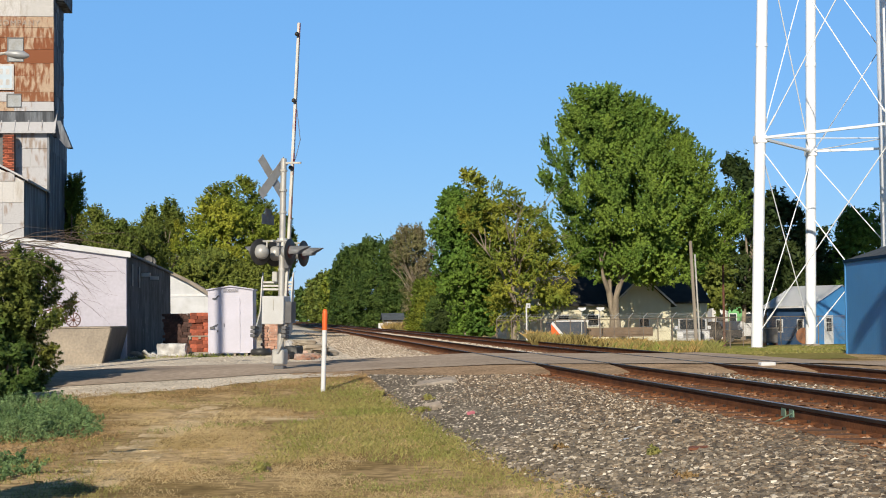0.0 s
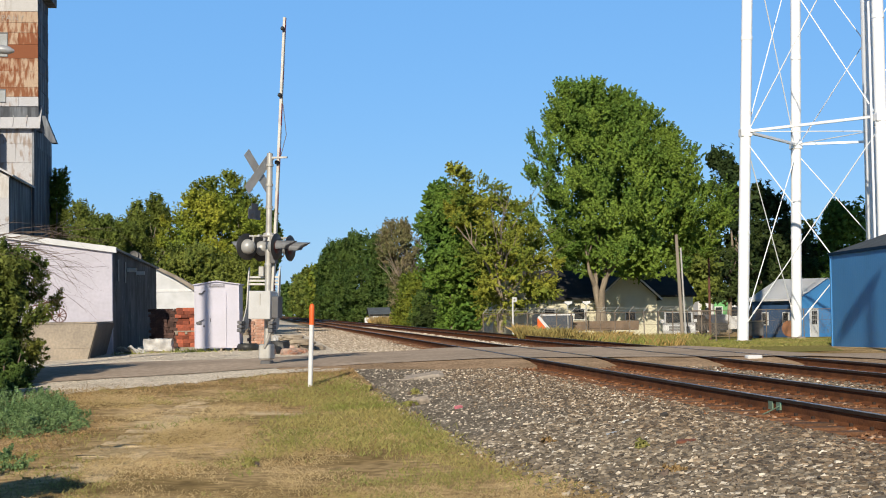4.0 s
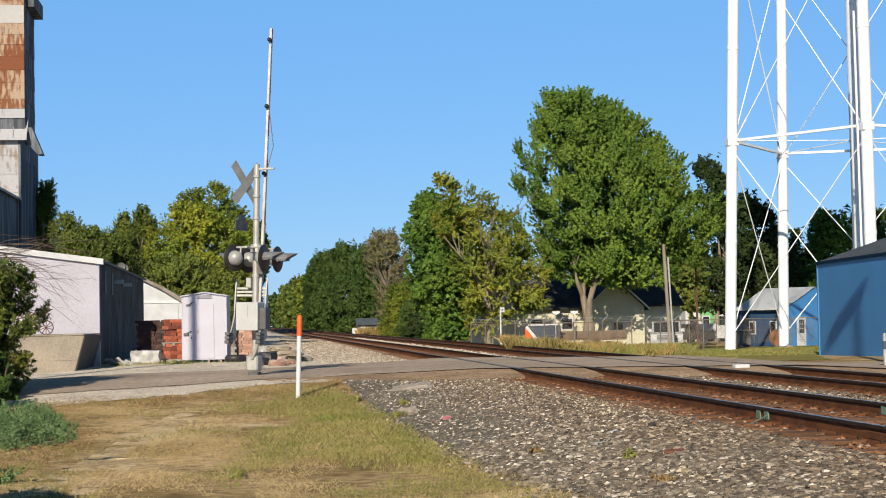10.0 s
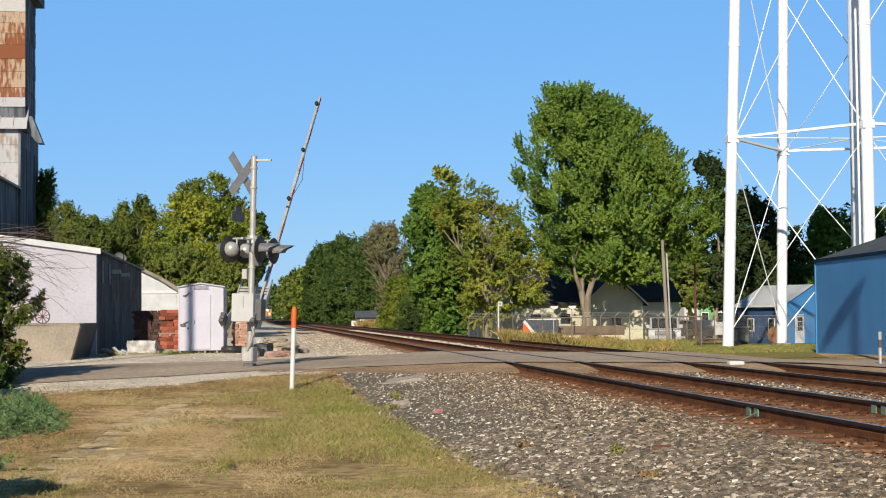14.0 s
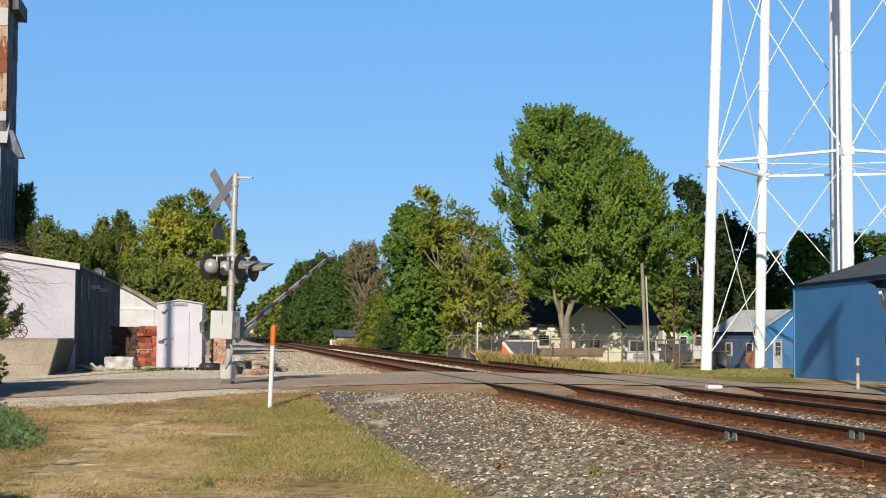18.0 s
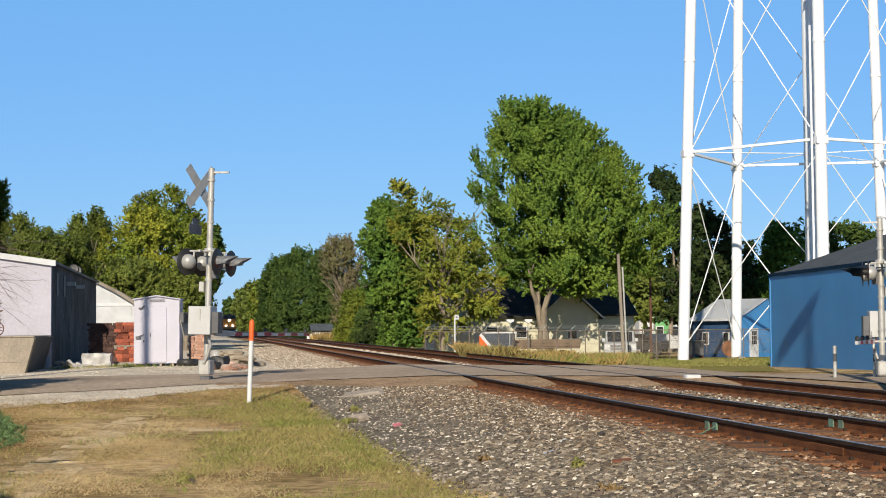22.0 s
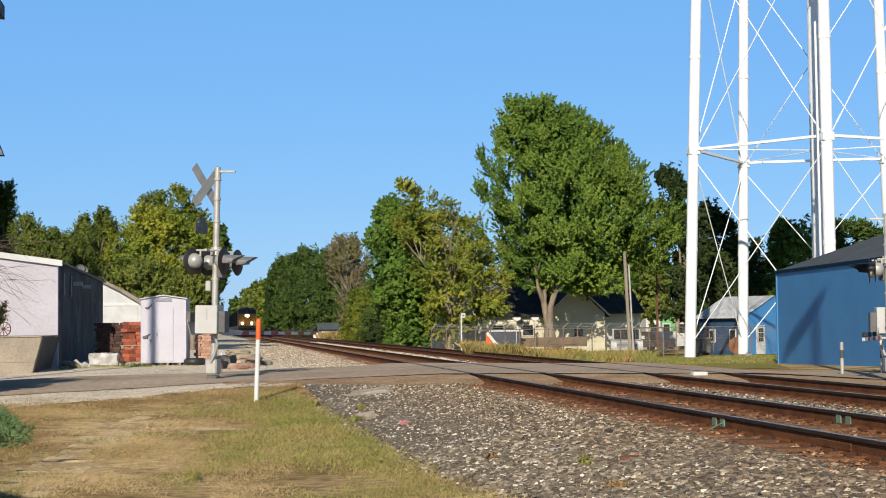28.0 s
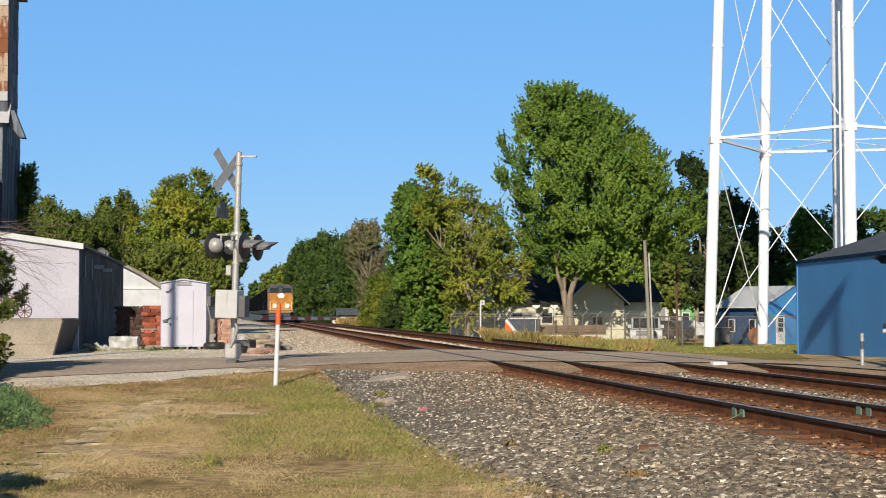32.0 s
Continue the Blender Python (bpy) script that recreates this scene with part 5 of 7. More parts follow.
# ---- water tower ----
def water_tower():
    cx, cy, R = 33.75, 84.2, 7.57
    t = thing("water_tower", (cx, cy, -0.3), "white five-legged steel water tower with crossed rods and a riser pipe", "water tower")
    turn = [radians(a) for a in (179.2, 105.6, 35.2, -33.5, -107.9)]
    H = 30.0

    def at(k, z):
        s = R * (1 - 0.0048 * z)
        return Vector((math.cos(turn[k % 5]) * s, math.sin(turn[k % 5]) * s, z))
    for k in range(5):
        lg = part("leg", one(rod, at(k, 0), at(k, H), 0.31, 0.29, 20), M_CREAM, t, smooth=True)
        for z in (5.9, 16.6):
            part("joint_band", one(rod, at(k, z), at(k, z + 0.22), 0.325, seg=20), M_CREAM, lg, smooth=True)
        p = at(k, 0)
        part("base_plate", one(box, p.x - 0.42, p.x + 0.42, p.y - 0.42, p.y + 0.42, -0.2, 0.08, 0.02), M_CONC, lg)
        for z in (11.55, 23.0):
            part("gusset", one(box, -0.315, 0.315, -0.315, 0.315, -0.3, 0.15, 0.04, Matrix.Translation(at(k, z))), M_CREAM, lg)
    part("riser_pipe", one(rod, (0.22, 0, 0), (0.22, 0, H + 1), 0.62, seg=24), M_CREAM, t, "thick riser pipe in the tank's shade", True)
    zs = 11.55
    for k in range(5):
        A, B = at(k, zs), at(k + 1, zs)
        part("strut", one(tri_bar, A, B, 0.17, 0.14), M_CREAM, t)
        part("stay_rod", one(rod, A, (0, 0, zs), 0.03, seg=5), M_CREAM, t)
        for lo, hi in ((0.7, zs - 0.5), (zs - 0.3, 23.3)):
            for p, q in ((k, k + 1), (k + 1, k)):
                br = part("brace_rod", one(rod, at(p, lo), at(q, hi), 0.032, seg=6), M_CREAM, t)
                mid = at(p, lo).lerp(at(q, hi), 0.08)
                part("turnbuckle", one(rod, mid, at(p, lo).lerp(at(q, hi), 0.12), 0.05, seg=6), M_CREAM, br)
    part("ladder_pipe", one(rod, at(4, 3) + Vector((-0.45, 0.1, 0)), at(4, 17.5) + Vector((-0.45, 0.1, 0)), 0.06, seg=8), M_CREAM, t)
    part("tank", one(lathe, [(0.7, H - 2), (3.5, H - 0.6), (6.0, H + 1.2), (6.5, H + 3.5), (6.5, H + 8), (5.0, H + 10), (2, H + 11.2), (0.1, H + 11.5)], 32), M_CREAM, t, "round white tank", True)
    return t


water_tower()


# ---- blue building ----
def blue_building():
    w = thing("metal_building", (22.25, 60.0, 0.0), "blue ribbed metal building with a dark grey hipped roof", "building")
    ang = math.degrees(math.atan2(0.085, 1))
    w.matrix_basis = pose(22.25, 60.0, -0.05, 0, 0, -ang)
    H, Lg, D = 3.7, 26.0, 12.0
    bm = bmesh.new()
    box(bm, 0, D, -Lg, 0, -0.3, H)
    part("wall", bm, M_BLUE, w)
    bm = bmesh.new()
    y = -0.12
    while y > -Lg:
        prism(bm, [(-0.0025, y - 0.012), (0.0, y - 0.03), (0.0, y + 0.03), (-0.0025, y + 0.012)], "z", -0.05, H)
        y -= 0.229
    part("ribs", bm, M_BLUE, w)
    part("corner_trim", one(box, -0.04, 0.06, -0.06, 0.04, -0.05, H), M_BLUE, w)
    bm = bmesh.new()
    e = 0.04
    v = [bm.verts.new(p) for p in ((-e, e, H), (-e, -Lg - e, H), (D + e, -Lg - e, H), (D + e, e, H), (D / 2, -5.2, H + 2.3), (D / 2, -Lg + 5.2, H + 2.3))]
    for f in ((0, 4, 5, 1), (0, 3, 4), (3, 2, 5, 4), (1, 5, 2), (0, 1, 2, 3)):
        bm.faces.new([v[i] for i in f])
    part("roof", bm, M_BLUEROOF, w, "dark grey shingled roof")
    part("fascia", one(box, -e - 0.03, -e, -Lg - e, e, H - 0.1, H + 0.02), mat("dark_blue_trim", (0.015, 0.035, 0.07), (0.012, 0.03, 0.06), 2, 0.9, spec=0.0), w)
    return w


blue_building()


# ---- house ----
def house():
    h = thing("house", (24.4, 102.6, -0.7), "cream single-storey house with a dark shingle roof behind trees", "house")
    part("front_wall", one(box, -7.0, 4.6, 1.7, 8.6, -0.3, 3.12), M_HOUSE, h)
    part("gable_wall", one(prism, [(-2.15, -0.3), (1.65, -0.3), (1.65, 3.08), (-0.25, 4.8), (-2.15, 3.08)], "y", 0, 1.7), M_HOUSE, h)
    part("roof", one(prism, [(1.25, 3.05), (8.9, 3.05), (8.9, 3.15), (5.1, 5.0), (1.25, 3.17)], "x", -6.7, 4.75), M_ROOFDARK, h, "dark shingle roof")
    part("gable_roof", one(prism, [(-2.45, 2.82), (-0.25, 4.82), (1.95, 2.82), (2.0, 2.95), (-0.25, 5.0), (-2.5, 2.95)], "y", -0.3, 5), M_ROOFDARK, h, "dark gable roof")
    for sg_ in (-1, 1):
        m = Matrix.Translation((-0.25 + sg_ * 1.12, -0.31, 3.9)) @ Matrix.Rotation(radians(42.3 * sg_), 4, "Y")
        part("barge_board", one(box, -1.5, 1.5, -0.02, 0.012, -0.06, 0.05, 0, m), M_WHITE, h)
    part("left_wall", one(prism, [(-9.2, -0.3), (-6.9, -0.3), (-6.9, 4.35), (-8.0, 4.8), (-9.2, 4.35)], "y", 0.9, 6), M_HOUSE, h)
    part("left_roof", one(prism, [(-9.5, 4.2), (-8.0, 4.82), (-6.6, 4.2), (-6.6, 4.32), (-8.0, 4.96), (-9.5, 4.32)], "y", 0.6, 6.2), M_ROOFDARK, h)
    part("porch_wall", one(box, -6.85, -2.2, 0.9, 1.7, -0.3, 2.95), M_HOUSE, h, "cream porch wall in the trees' shade")
    part("porch_roof", one(prism, [(0.4, 2.95), (1.7, 3.2), (1.7, 3.3), (0.4, 3.07)], "x", -6.88, -2.2), M_ROOFDARK, h)
    for x0, x1, y0, top in ((-9.19, -6.91, 0.885, 4.2), (1.67, 4.6, 1.685, 3.0), (-6.84, -2.22, 0.885, 2.9)):
        z = -0.2
        while z < top:
            part("siding_board", one(prism, [(y0 - 0.006, z), (y0 + 0.012, z + 0.19), (y0 + 0.014, z + 0.19), (y0 + 0.014, z)], "x", x0, x1), M_HOUSE, h)
            z += 0.2
    for x, y0, b, w, hh in ((-7.4, 0.88, 2.1, 0.34, 0.75), (-0.15, 0.0, 1.5, 0.36, 0.62), (-5.4, 0.88, 1.6, 0.4, 0.8), (-3.4, 0.88, 1.6, 0.4, 0.8)):
        wi = part("window", one(box, x - w, x + w, y0 - 0.06, y0 - 0.002, b, b + hh), M_WHITE, h)
        part("pane", one(box, x - w + 0.06, x + w - 0.06, y0 - 0.075, y0 - 0.062, b + 0.06, b + hh - 0.06), M_GLASS, wi)
    return h


house()


def blue_shed():
    """Gable end along local x, the eave side along local y."""
    s = thing("shed", (37.8, 108.0, -0.75), "low blue shed with a white metal roof and a white door", "shed", rz=math.degrees(math.atan2(0.53, 0.85)))
    L, H = 4.4, 2.95
    part("gable_wall", one(prism, [(0, -0.2), (6.0, -0.2), (6.0, H), (3.0, H + 1.35), (0, H)], "y", 0, 0.2), M_BLUE, s)
    # Darker copy of the gable wall's blue, with shade put into it.
    part("side_wall", one(box, 0, 0.2, 0.2, L, -0.2, H), mat("shaded_blue_wall", (0.03, 0.07, 0.15), (0.025, 0.06, 0.13), 1, 0.6), s, "blue side wall, coloured dark for shade")
    bm = bmesh.new()
    v = [bm.verts.new(p) for p in ((-0.4, -0.12, H - 0.1), (3.0, -0.12, H + 1.4), (3.0, L + 0.15, H + 1.4), (-0.4, L + 0.15, H - 0.1), (6.4, -0.12, H - 0.1), (6.4, L + 0.15, H - 0.1))]
    bm.faces.new(v[:4])
    bm.faces.new((v[1], v[4], v[5], v[2]))
    bmesh.ops.solidify(bm, geom=bm.faces[:], thickness=0.09)
    part("roof", bm, M_CREAM, s, "white metal roof")
    part("fascia", one(box, -0.45, -0.4, -0.12, L + 0.15, H - 0.22, H - 0.08), M_TRIMW, s)
    d = part("door", one(box, 0.95, 1.9, -0.06, -0.003, 0.1, 2.2), M_WHITE, s, "white door with a small window")
    for i in range(3):
        for j in range(3):
            part("pane", one(box, 1.15 + 0.19 * i, 1.31 + 0.19 * i, -0.075, -0.061, 1.05 + 0.33 * j, 1.34 + 0.33 * j), M_GLASS, d)
    for y in (1.3, 3.2):
        wi = part("window", one(box, -0.06, -0.003, y - 0.3, y + 0.3, 1.0, 1.95), M_WHITE, s)
        part("pane", one(box, -0.075, -0.061, y - 0.22, y + 0.22, 1.08, 1.87), M_GLASS, wi)
    return s


blue_shed()
rust_plate = thing("rusty_drum", (36.35, 106.2, gz(36.35, 106.2)), "brown rusty round plate leaning by the shed", "drum")
part("plate", one(lathe, [(0.1, -0.03), (0.55, -0.04), (0.58, 0.0), (0.55, 0.04), (0.1, 0.03)], 20, Matrix.Translation((0, 0, 0.62)) @ Matrix.Rotation(radians(80), 4, "X")), mat("brown_rust", (0.26, 0.11, 0.05), (0.18, 0.08, 0.04), 3, 0.9), rust_plate, smooth=True)
heat = thing("machine_box", (33.7, 105.5, gz(33.7, 105.5)), "grey machine casing standing outside the shed", "machine")
part("casing", one(box, -0.45, 0.45, -0.4, 0.4, 0.15, 1.15, 0.06), M_DARKGREY, heat)
part("lid", one(box, -0.5, 0.5, -0.45, 0.45, 1.15, 1.22, 0.02), M_GALV, heat)
for x in (-0.38, 0.38):
    part("foot", one(box, x - 0.05, x + 0.05, -0.35, 0.35, 0.0, 0.15), M_RUSTIRON, heat)


# ---- clutter by the sheds ----
def stack(name, at, nx, ny, nz, bs, material, label, category, seed, missing=0.06, rz=0.0, group="", core=None):
    """A stack of bricks laid course by course, every brick a part."""
    rng = random.Random(seed)
    s = thing(name, at, label, category, group, rz=rz)
    bx, by, bz = bs
    me = mesh_of(one(box, -bx / 2, bx / 2, -by / 2, by / 2, -bz / 2, bz / 2, 0.006), "brick", material)
    part("stack_core", one(box, -nx * bx / 2 + 0.06, nx * bx / 2 - 0.06, 0.05, ny * by - 0.04, 0, nz * bz - 0.06), core or material, s)
    for k in range(nz):
        for i in range(nx):
            for j in ((0, ny - 1) if k < nz - 2 else range(ny)):
                if rng.random() < missing * (1 + 3 * (k == nz - 1)):
                    continue
                b = part("brick", me, None, s)
                b.matrix_basis = pose((i - (nx - 1) / 2) * bx + rng.uniform(-0.03, 0.03) + 0.03 * math.sin(k * 2.3 + seed) + (0.5 * bx if k % 2 and nx > 3 else 0) * 0.4, (j + 0.5) * by + rng.uniform(-0.025, 0.01), (k + 0.5) * bz, rng.uniform(-2, 2), rng.uniform(-3, 3), rng.uniform(-9, 9))
    return s


G50 = 0.49
stack("brick_stack", (-2.37, 50.5, G50 + 0.12), 3, 4, 4, (0.20, 0.10, 0.12), M_BRICK, "stack of bright red bricks on a pallet beside the cabinet", "brick stack", 1, 0.02, group="brick stacks")
stack("brick_stack", (-2.37, 50.52, G50 + 0.62), 3, 4, 7, (0.20, 0.10, 0.105), M_BRICK, "stack of bright red bricks on a pallet beside the cabinet", "brick stack", 2, 0.05, group="brick stacks")
# Darker brick than its neighbours: the warehouse's shade is in the colour.
stack("brick_stack", (-3.25, 54, G50), 5, 4, 15, (0.20, 0.11, 0.09), M_DARKBRICK, "brick stack coloured dark for the warehouse's shade", "brick stack", 3, 0.06, group="brick stacks")
stack("brick_stack", (-0.12, 50.6, G50), 3, 4, 13, (0.19, 0.10, 0.09), M_RUBBLE, "pale pinkish stack of reclaimed bricks behind the signal", "brick stack", 4, 0.06, group="brick stacks")
for z in (0.0, 0.52):
    p = thing("pallet", (-2.37, 50.46, G50 + z), "grey wooden pallet under the bricks", "pallet", "pallets")
    part("deck", one(box, -0.36, 0.36, 0, 0.5, 0.08, 0.115), M_WOOD, p)
    for x in (-0.3, 0, 0.3):
        part("runner", one(box, x - 0.04, x + 0.04, 0, 0.5, 0.0, 0.08), M_WOOD, p)


def lump(name, at, size, material, label, category, seed, group="", flat=1.0):
    """An uneven block: a subdivided cube pushed about by noise."""
    bm = bmesh.new()
    bmesh.ops.create_cube(bm, size=1)
    bmesh.ops.subdivide_edges(bm, edges=bm.edges[:], cuts=4, use_grid_fill=True)
    for v in bm.verts:
        r = v.co.normalized() * 0.62
        v.co = v.co.lerp(r, 0.35) * (1 + 0.28 * noise.noise(v.co * 2.3 + Vector((seed * 7.1, 0, 0))))
        v.co = Vector((v.co.x * size[0], v.co.y * size[1], (v.co.z + 0.5) * size[2]))
    ob = new(name, mesh_of(bm, name, material, False))
    ob.matrix_basis = pose(*at, 0, 0, seed * 37 % 90 - 45)
    return tagged(ob, label, category, group)


w = thing("wrapped_pallet", (-3.15, 49.2, G50 - 0.02), "low white plastic-wrapped pallet load on the ground", "pallet load")
bm = one(box, -0.45, 0.40, 0, 0.9, 0.06, 0.42)
bmesh.ops.subdivide_edges(bm, edges=bm.edges[:], cuts=9, use_grid_fill=True)
for v in bm.verts:
    if v.co.z > 0.07:
        v.co += Vector((0.05 * noise.noise(v.co * 5), 0.06 * noise.noise(v.co * 5 + Vector((9, 0, 0))), 0.05 * noise.noise(v.co * 6 + Vector((0, 5, 0)))))
part("load", bm, M_PALLETW, w)
part("pallet_base", one(box, -0.45, 0.4, 0.02, 0.88, 0.0, 0.06), M_WOOD, w)
rng = random.Random(21)
for k in range(7):
    sl = thing("broken_slab", (-4.15 + 0.085 * k, 49.1 + rng.uniform(-0.1, 0.3), G50 - 0.06 + 0.02), "broken grey slab leaning in the warehouse's shade", "slab", "broken slabs")
    sl.matrix_basis = pose(-4.15 + 0.1 * k, 49.1 + rng.uniform(-0.15, 0.2), G50 + 0.06 - 0.008 * k, rng.uniform(-12, 12), 25 + rng.uniform(-15, 20), rng.uniform(-20, 20))
    part("slab", one(box, -0.24, 0.24, -0.16, 0.16, -0.035, 0.035, 0.01), M_PALLETW if k in (3, 4, 6) else M_CONC, sl)
for k in range(26):
    x, y = rng.uniform(0.05, 1.15), rng.uniform(43.5, 46.8)
    lump("rubble_stone", (x, y, gz(x, y)), (rng.uniform(0.12, 0.32), rng.uniform(0.12, 0.3), rng.uniform(0.08, 0.2)), M_RUBBLE, "broken stone on the gravel by the signal", "stone", k + 1, "rubble stones")
for k, (x, y, sx, sz, zz) in enumerate([(0.75, 47.2, 0.62, 0.22, 0), (1.22, 47.45, 0.5, 0.2, 0), (0.98, 47.3, 1.05, 0.17, 0.2), (0.85, 47.3, 0.6, 0.15, 0.35), (1.6, 48.0, 0.45, 0.16, 0)]):
    lump("stone_slab", (x, y, gz(x, y) + zz), (sx, 0.5, sz), mat("tan_stone", (0.40, 0.34, 0.26), (0.27, 0.22, 0.165), 3, 0.9, fine=0.2, bump=0.3), "flat tan building stone piled on the lot", "stone", k + 40, "stone slabs")
for k, (x, y) in enumerate([(-0.45, 49.4), (-0.42, 50.0), (0.25, 44.8)]):
    t = thing("old_tyre", (x, y, gz(x, y)), "worn black tyre lying by the cabinet", "tyre", "old tyres")
    part("tyre", one(lathe, [(0.17, 0.02), (0.27, 0.0), (0.32, 0.06), (0.32, 0.16), (0.27, 0.22), (0.17, 0.2)], 20), M_BLACK, t, smooth=True)


lump("black_bag", (0.5, 45.0, gz(0.5, 45.0)), (0.45, 0.4, 0.36), M_BLACK, "crumpled black plastic bag on the gravel", "bag", 71)
lump("white_bag", (0.38, 45.5, gz(0.4, 45.5)), (0.16, 0.2, 0.5), M_PALLETW, "upright white plastic scrap beside a black bag", "litter", 72)


def quonset():
    q = thing("barn", (-8.4, 78.0, 0.45), "white barn with a curved roof behind the brick stacks", "barn")
    top = [(-6.0, 1.6), (-5.0, 2.6), (-3.6, 3.4), (-1.6, 3.78), (0.4, 3.80), (2.2, 3.78), (3.36, 3.41), (4.12, 3.02), (4.67, 2.68), (5.21, 2.32), (5.8, 1.85), (6.1, 1.4)]
    part("front_wall", one(prism, [(-6.0, 0)] + top + [(6.1, 0)], "y", 0, 0.2), M_TRIMW, q)
    out_ = [(x * 1.03, z + 0.12) for x, z in top]
    part("roof", one(prism, out_ + [(x, z + 0.01) for x, z in reversed(top)], "y", -0.25, 9), M_WOOD, q, "dark curved roof edge")
    part("trim_board", one(box, 0.5, 5.8, -0.05, 0, 2.32, 2.45), M_WHITE, q)
    part("door_panel", one(box, 3.6, 5.0, -0.04, 0, 1.4, 2.3), M_TRIMW, q)
    for k in range(8):
        part("siding_board", one(box, 2.6, 5.2, -0.03, 0, 1.3 - 0.16 * k, 1.44 - 0.16 * k), M_TRIMW, q)
    return q


quonset()

wagon = thing("wheel_cart", (-6.2, 46.2, 1.46), "rusty old iron cart wheels and shafts on the dock", "cart")
for x, r in ((-0.1, 0.34), (0.45, 0.2)):
    bm = bmesh.new()
    for k in range(18):
        a, b = k * math.tau / 18, (k + 1) * math.tau / 18
        rod(bm, (x + r * math.cos(a), 0, r + r * math.sin(a)), (x + r * math.cos(b), 0, r + r * math.sin(b)), 0.016, seg=5)
    wl = part("wheel", bm, M_RUSTIRON, wagon)
    for k in range(5):
        a = k * math.tau / 10 + 0.3
        part("spoke", one(rod, (x - r * math.cos(a), 0, r - r * math.sin(a)), (x + r * math.cos(a), 0, r + r * math.sin(a)), 0.012, seg=5), M_RUSTIRON, wl)
for a, b in (((-0.5, 0.1, 0.42), (0.62, 0.1, 0.72)), ((-0.4, 0.0, 0.2), (0.52, 0.0, 0.46)), ((-0.6, 0.05, 0.16), (0.3, 0.05, 0.22))):
    part("shaft", one(rod, a, b, 0.02, seg=6), M_RUSTIRON, wagon)

lampost = thing("street_lamp", (-7.83, 31.3, 0.1), "grey cobra-head street lamp on a tall wooden pole", "street lamp")
part("pole", one(rod, (0, 0, 0), (0, 0, 12.0), 0.15, 0.11, 12), M_WOOD, lampost)
part("arm", one(rod, (0, 0, 6.4), (2.75, 0, 6.75), 0.03, seg=8), M_GALV, lampost)
part("head", one(lathe, [(0.04, 0), (0.08, 0.06), (0.11, 0.22), (0.095, 0.36), (0.03, 0.45)], 14, Matrix.Translation((2.65, 0, 6.74)) @ Matrix.Rotation(radians(97), 4, "Y") @ Matrix.Diagonal((0.8, 1, 1, 1))), M_HOOD, lampost, "grey lamp head", True)
# Unseen pole and drum, added to cast the shadow on the blue wall.
upole = thing("utility_pole", (12.11, 26.0, 0.2), "unseen tall pole with a drum, added to shade the blue wall", "utility pole")
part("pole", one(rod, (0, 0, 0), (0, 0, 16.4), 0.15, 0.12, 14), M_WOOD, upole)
part("drum", one(lathe, [(0.06, -0.75), (0.29, -0.72), (0.34, -0.6), (0.33, 0.2), (0.24, 0.45), (0.06, 0.62)], 18, Matrix.Translation((-0.25, 0, 16.93)) @ Matrix.Rotation(radians(113), 4, "Y")), M_GALV, upole, "grey drum shaped to cast the wall's shadow", True)
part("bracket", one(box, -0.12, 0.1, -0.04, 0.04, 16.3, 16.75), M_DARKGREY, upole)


# ---- shrubs, weeds and grass ----
def shrub(at, w, h, leafmat, label, seed, n, leaf, sprays, length=0.5, rad=0.25, twigs=0, rows=None):
    s = thing("shrub", at, label, "shrub")
    rng, rn = random.Random(seed), np.random.RandomState(seed)
    for k in range(9):
        a = rng.uniform(0, math.tau)
        p, q = Vector((math.cos(a) * 0.1, math.sin(a) * 0.1, -0.05)), Vector((math.cos(a) * w * 0.5, math.sin(a) * w * 0.5, h * rng.uniform(0.5, 0.8)))
        part("stem", one(rod, p, q, 0.035, 0.012, 5), M_TWIG, s)
    rows = rows or [(0.02, -0.75 * w, 0.75 * w), (0.3 * h, -w, w), (0.6 * h, -w, w), (0.85 * h, -0.75 * w, 0.75 * w), (h, -0.3 * w, 0.3 * w)]
    inner = [(a, l * 0.8, r * 0.8) for a, l, r in rows]
    V = np.concatenate([leaves(sprays_of(rn, rows, w, max(6, sprays // 3), 0.2 * w, 10, length * 0.6, rad * 0.5, 0.5, 0.1, 0.3), rn, n, leaf, 3), leaves(sprays_of(rn, inner, w * 0.8, max(6, sprays // 4), 0.25 * w, 8, length * 0.6, rad, 0.4, 0.1, 0.1), rn, n // 3, leaf * 1.8, 3)])
    part("foliage", leaf_mesh("foliage", V, leafmat, 3), None, s)
    if twigs:
        bm = bmesh.new()

        def twig(p, d, ln, r, lev):
            for _ in range(4):
                q = p + d * ln / 4
                rod(bm, p, q, r, r * 0.85, 4)
                p, r = q, r * 0.85
                d = (d + Vector((rng.uniform(-0.2, 0.25), rng.uniform(-0.25, 0.25), rng.uniform(-0.3, 0.12)))).normalized()
                if lev and rng.random() < 0.8:
                    twig(p, (d + Vector((rng.uniform(-0.4, 0.6), rng.uniform(-0.6, 0.6), rng.uniform(-0.5, 0.5)))).normalized(), ln * 0.55, r * 0.6, lev - 1)
        for k in range(twigs):
            twig(Vector((rng.uniform(-0.4, 0.2), rng.uniform(-0.4, 0.6), h * rng.uniform(0.78, 0.98))), Vector((1.0, rng.uniform(-0.3, 0.5), rng.uniform(-0.05, 0.4))).normalized(), rng.uniform(1.3, 2.3), 0.016, 2)
        part("bare_branch", bm, M_TWIG, s, "bare drooping twigs")
    return s


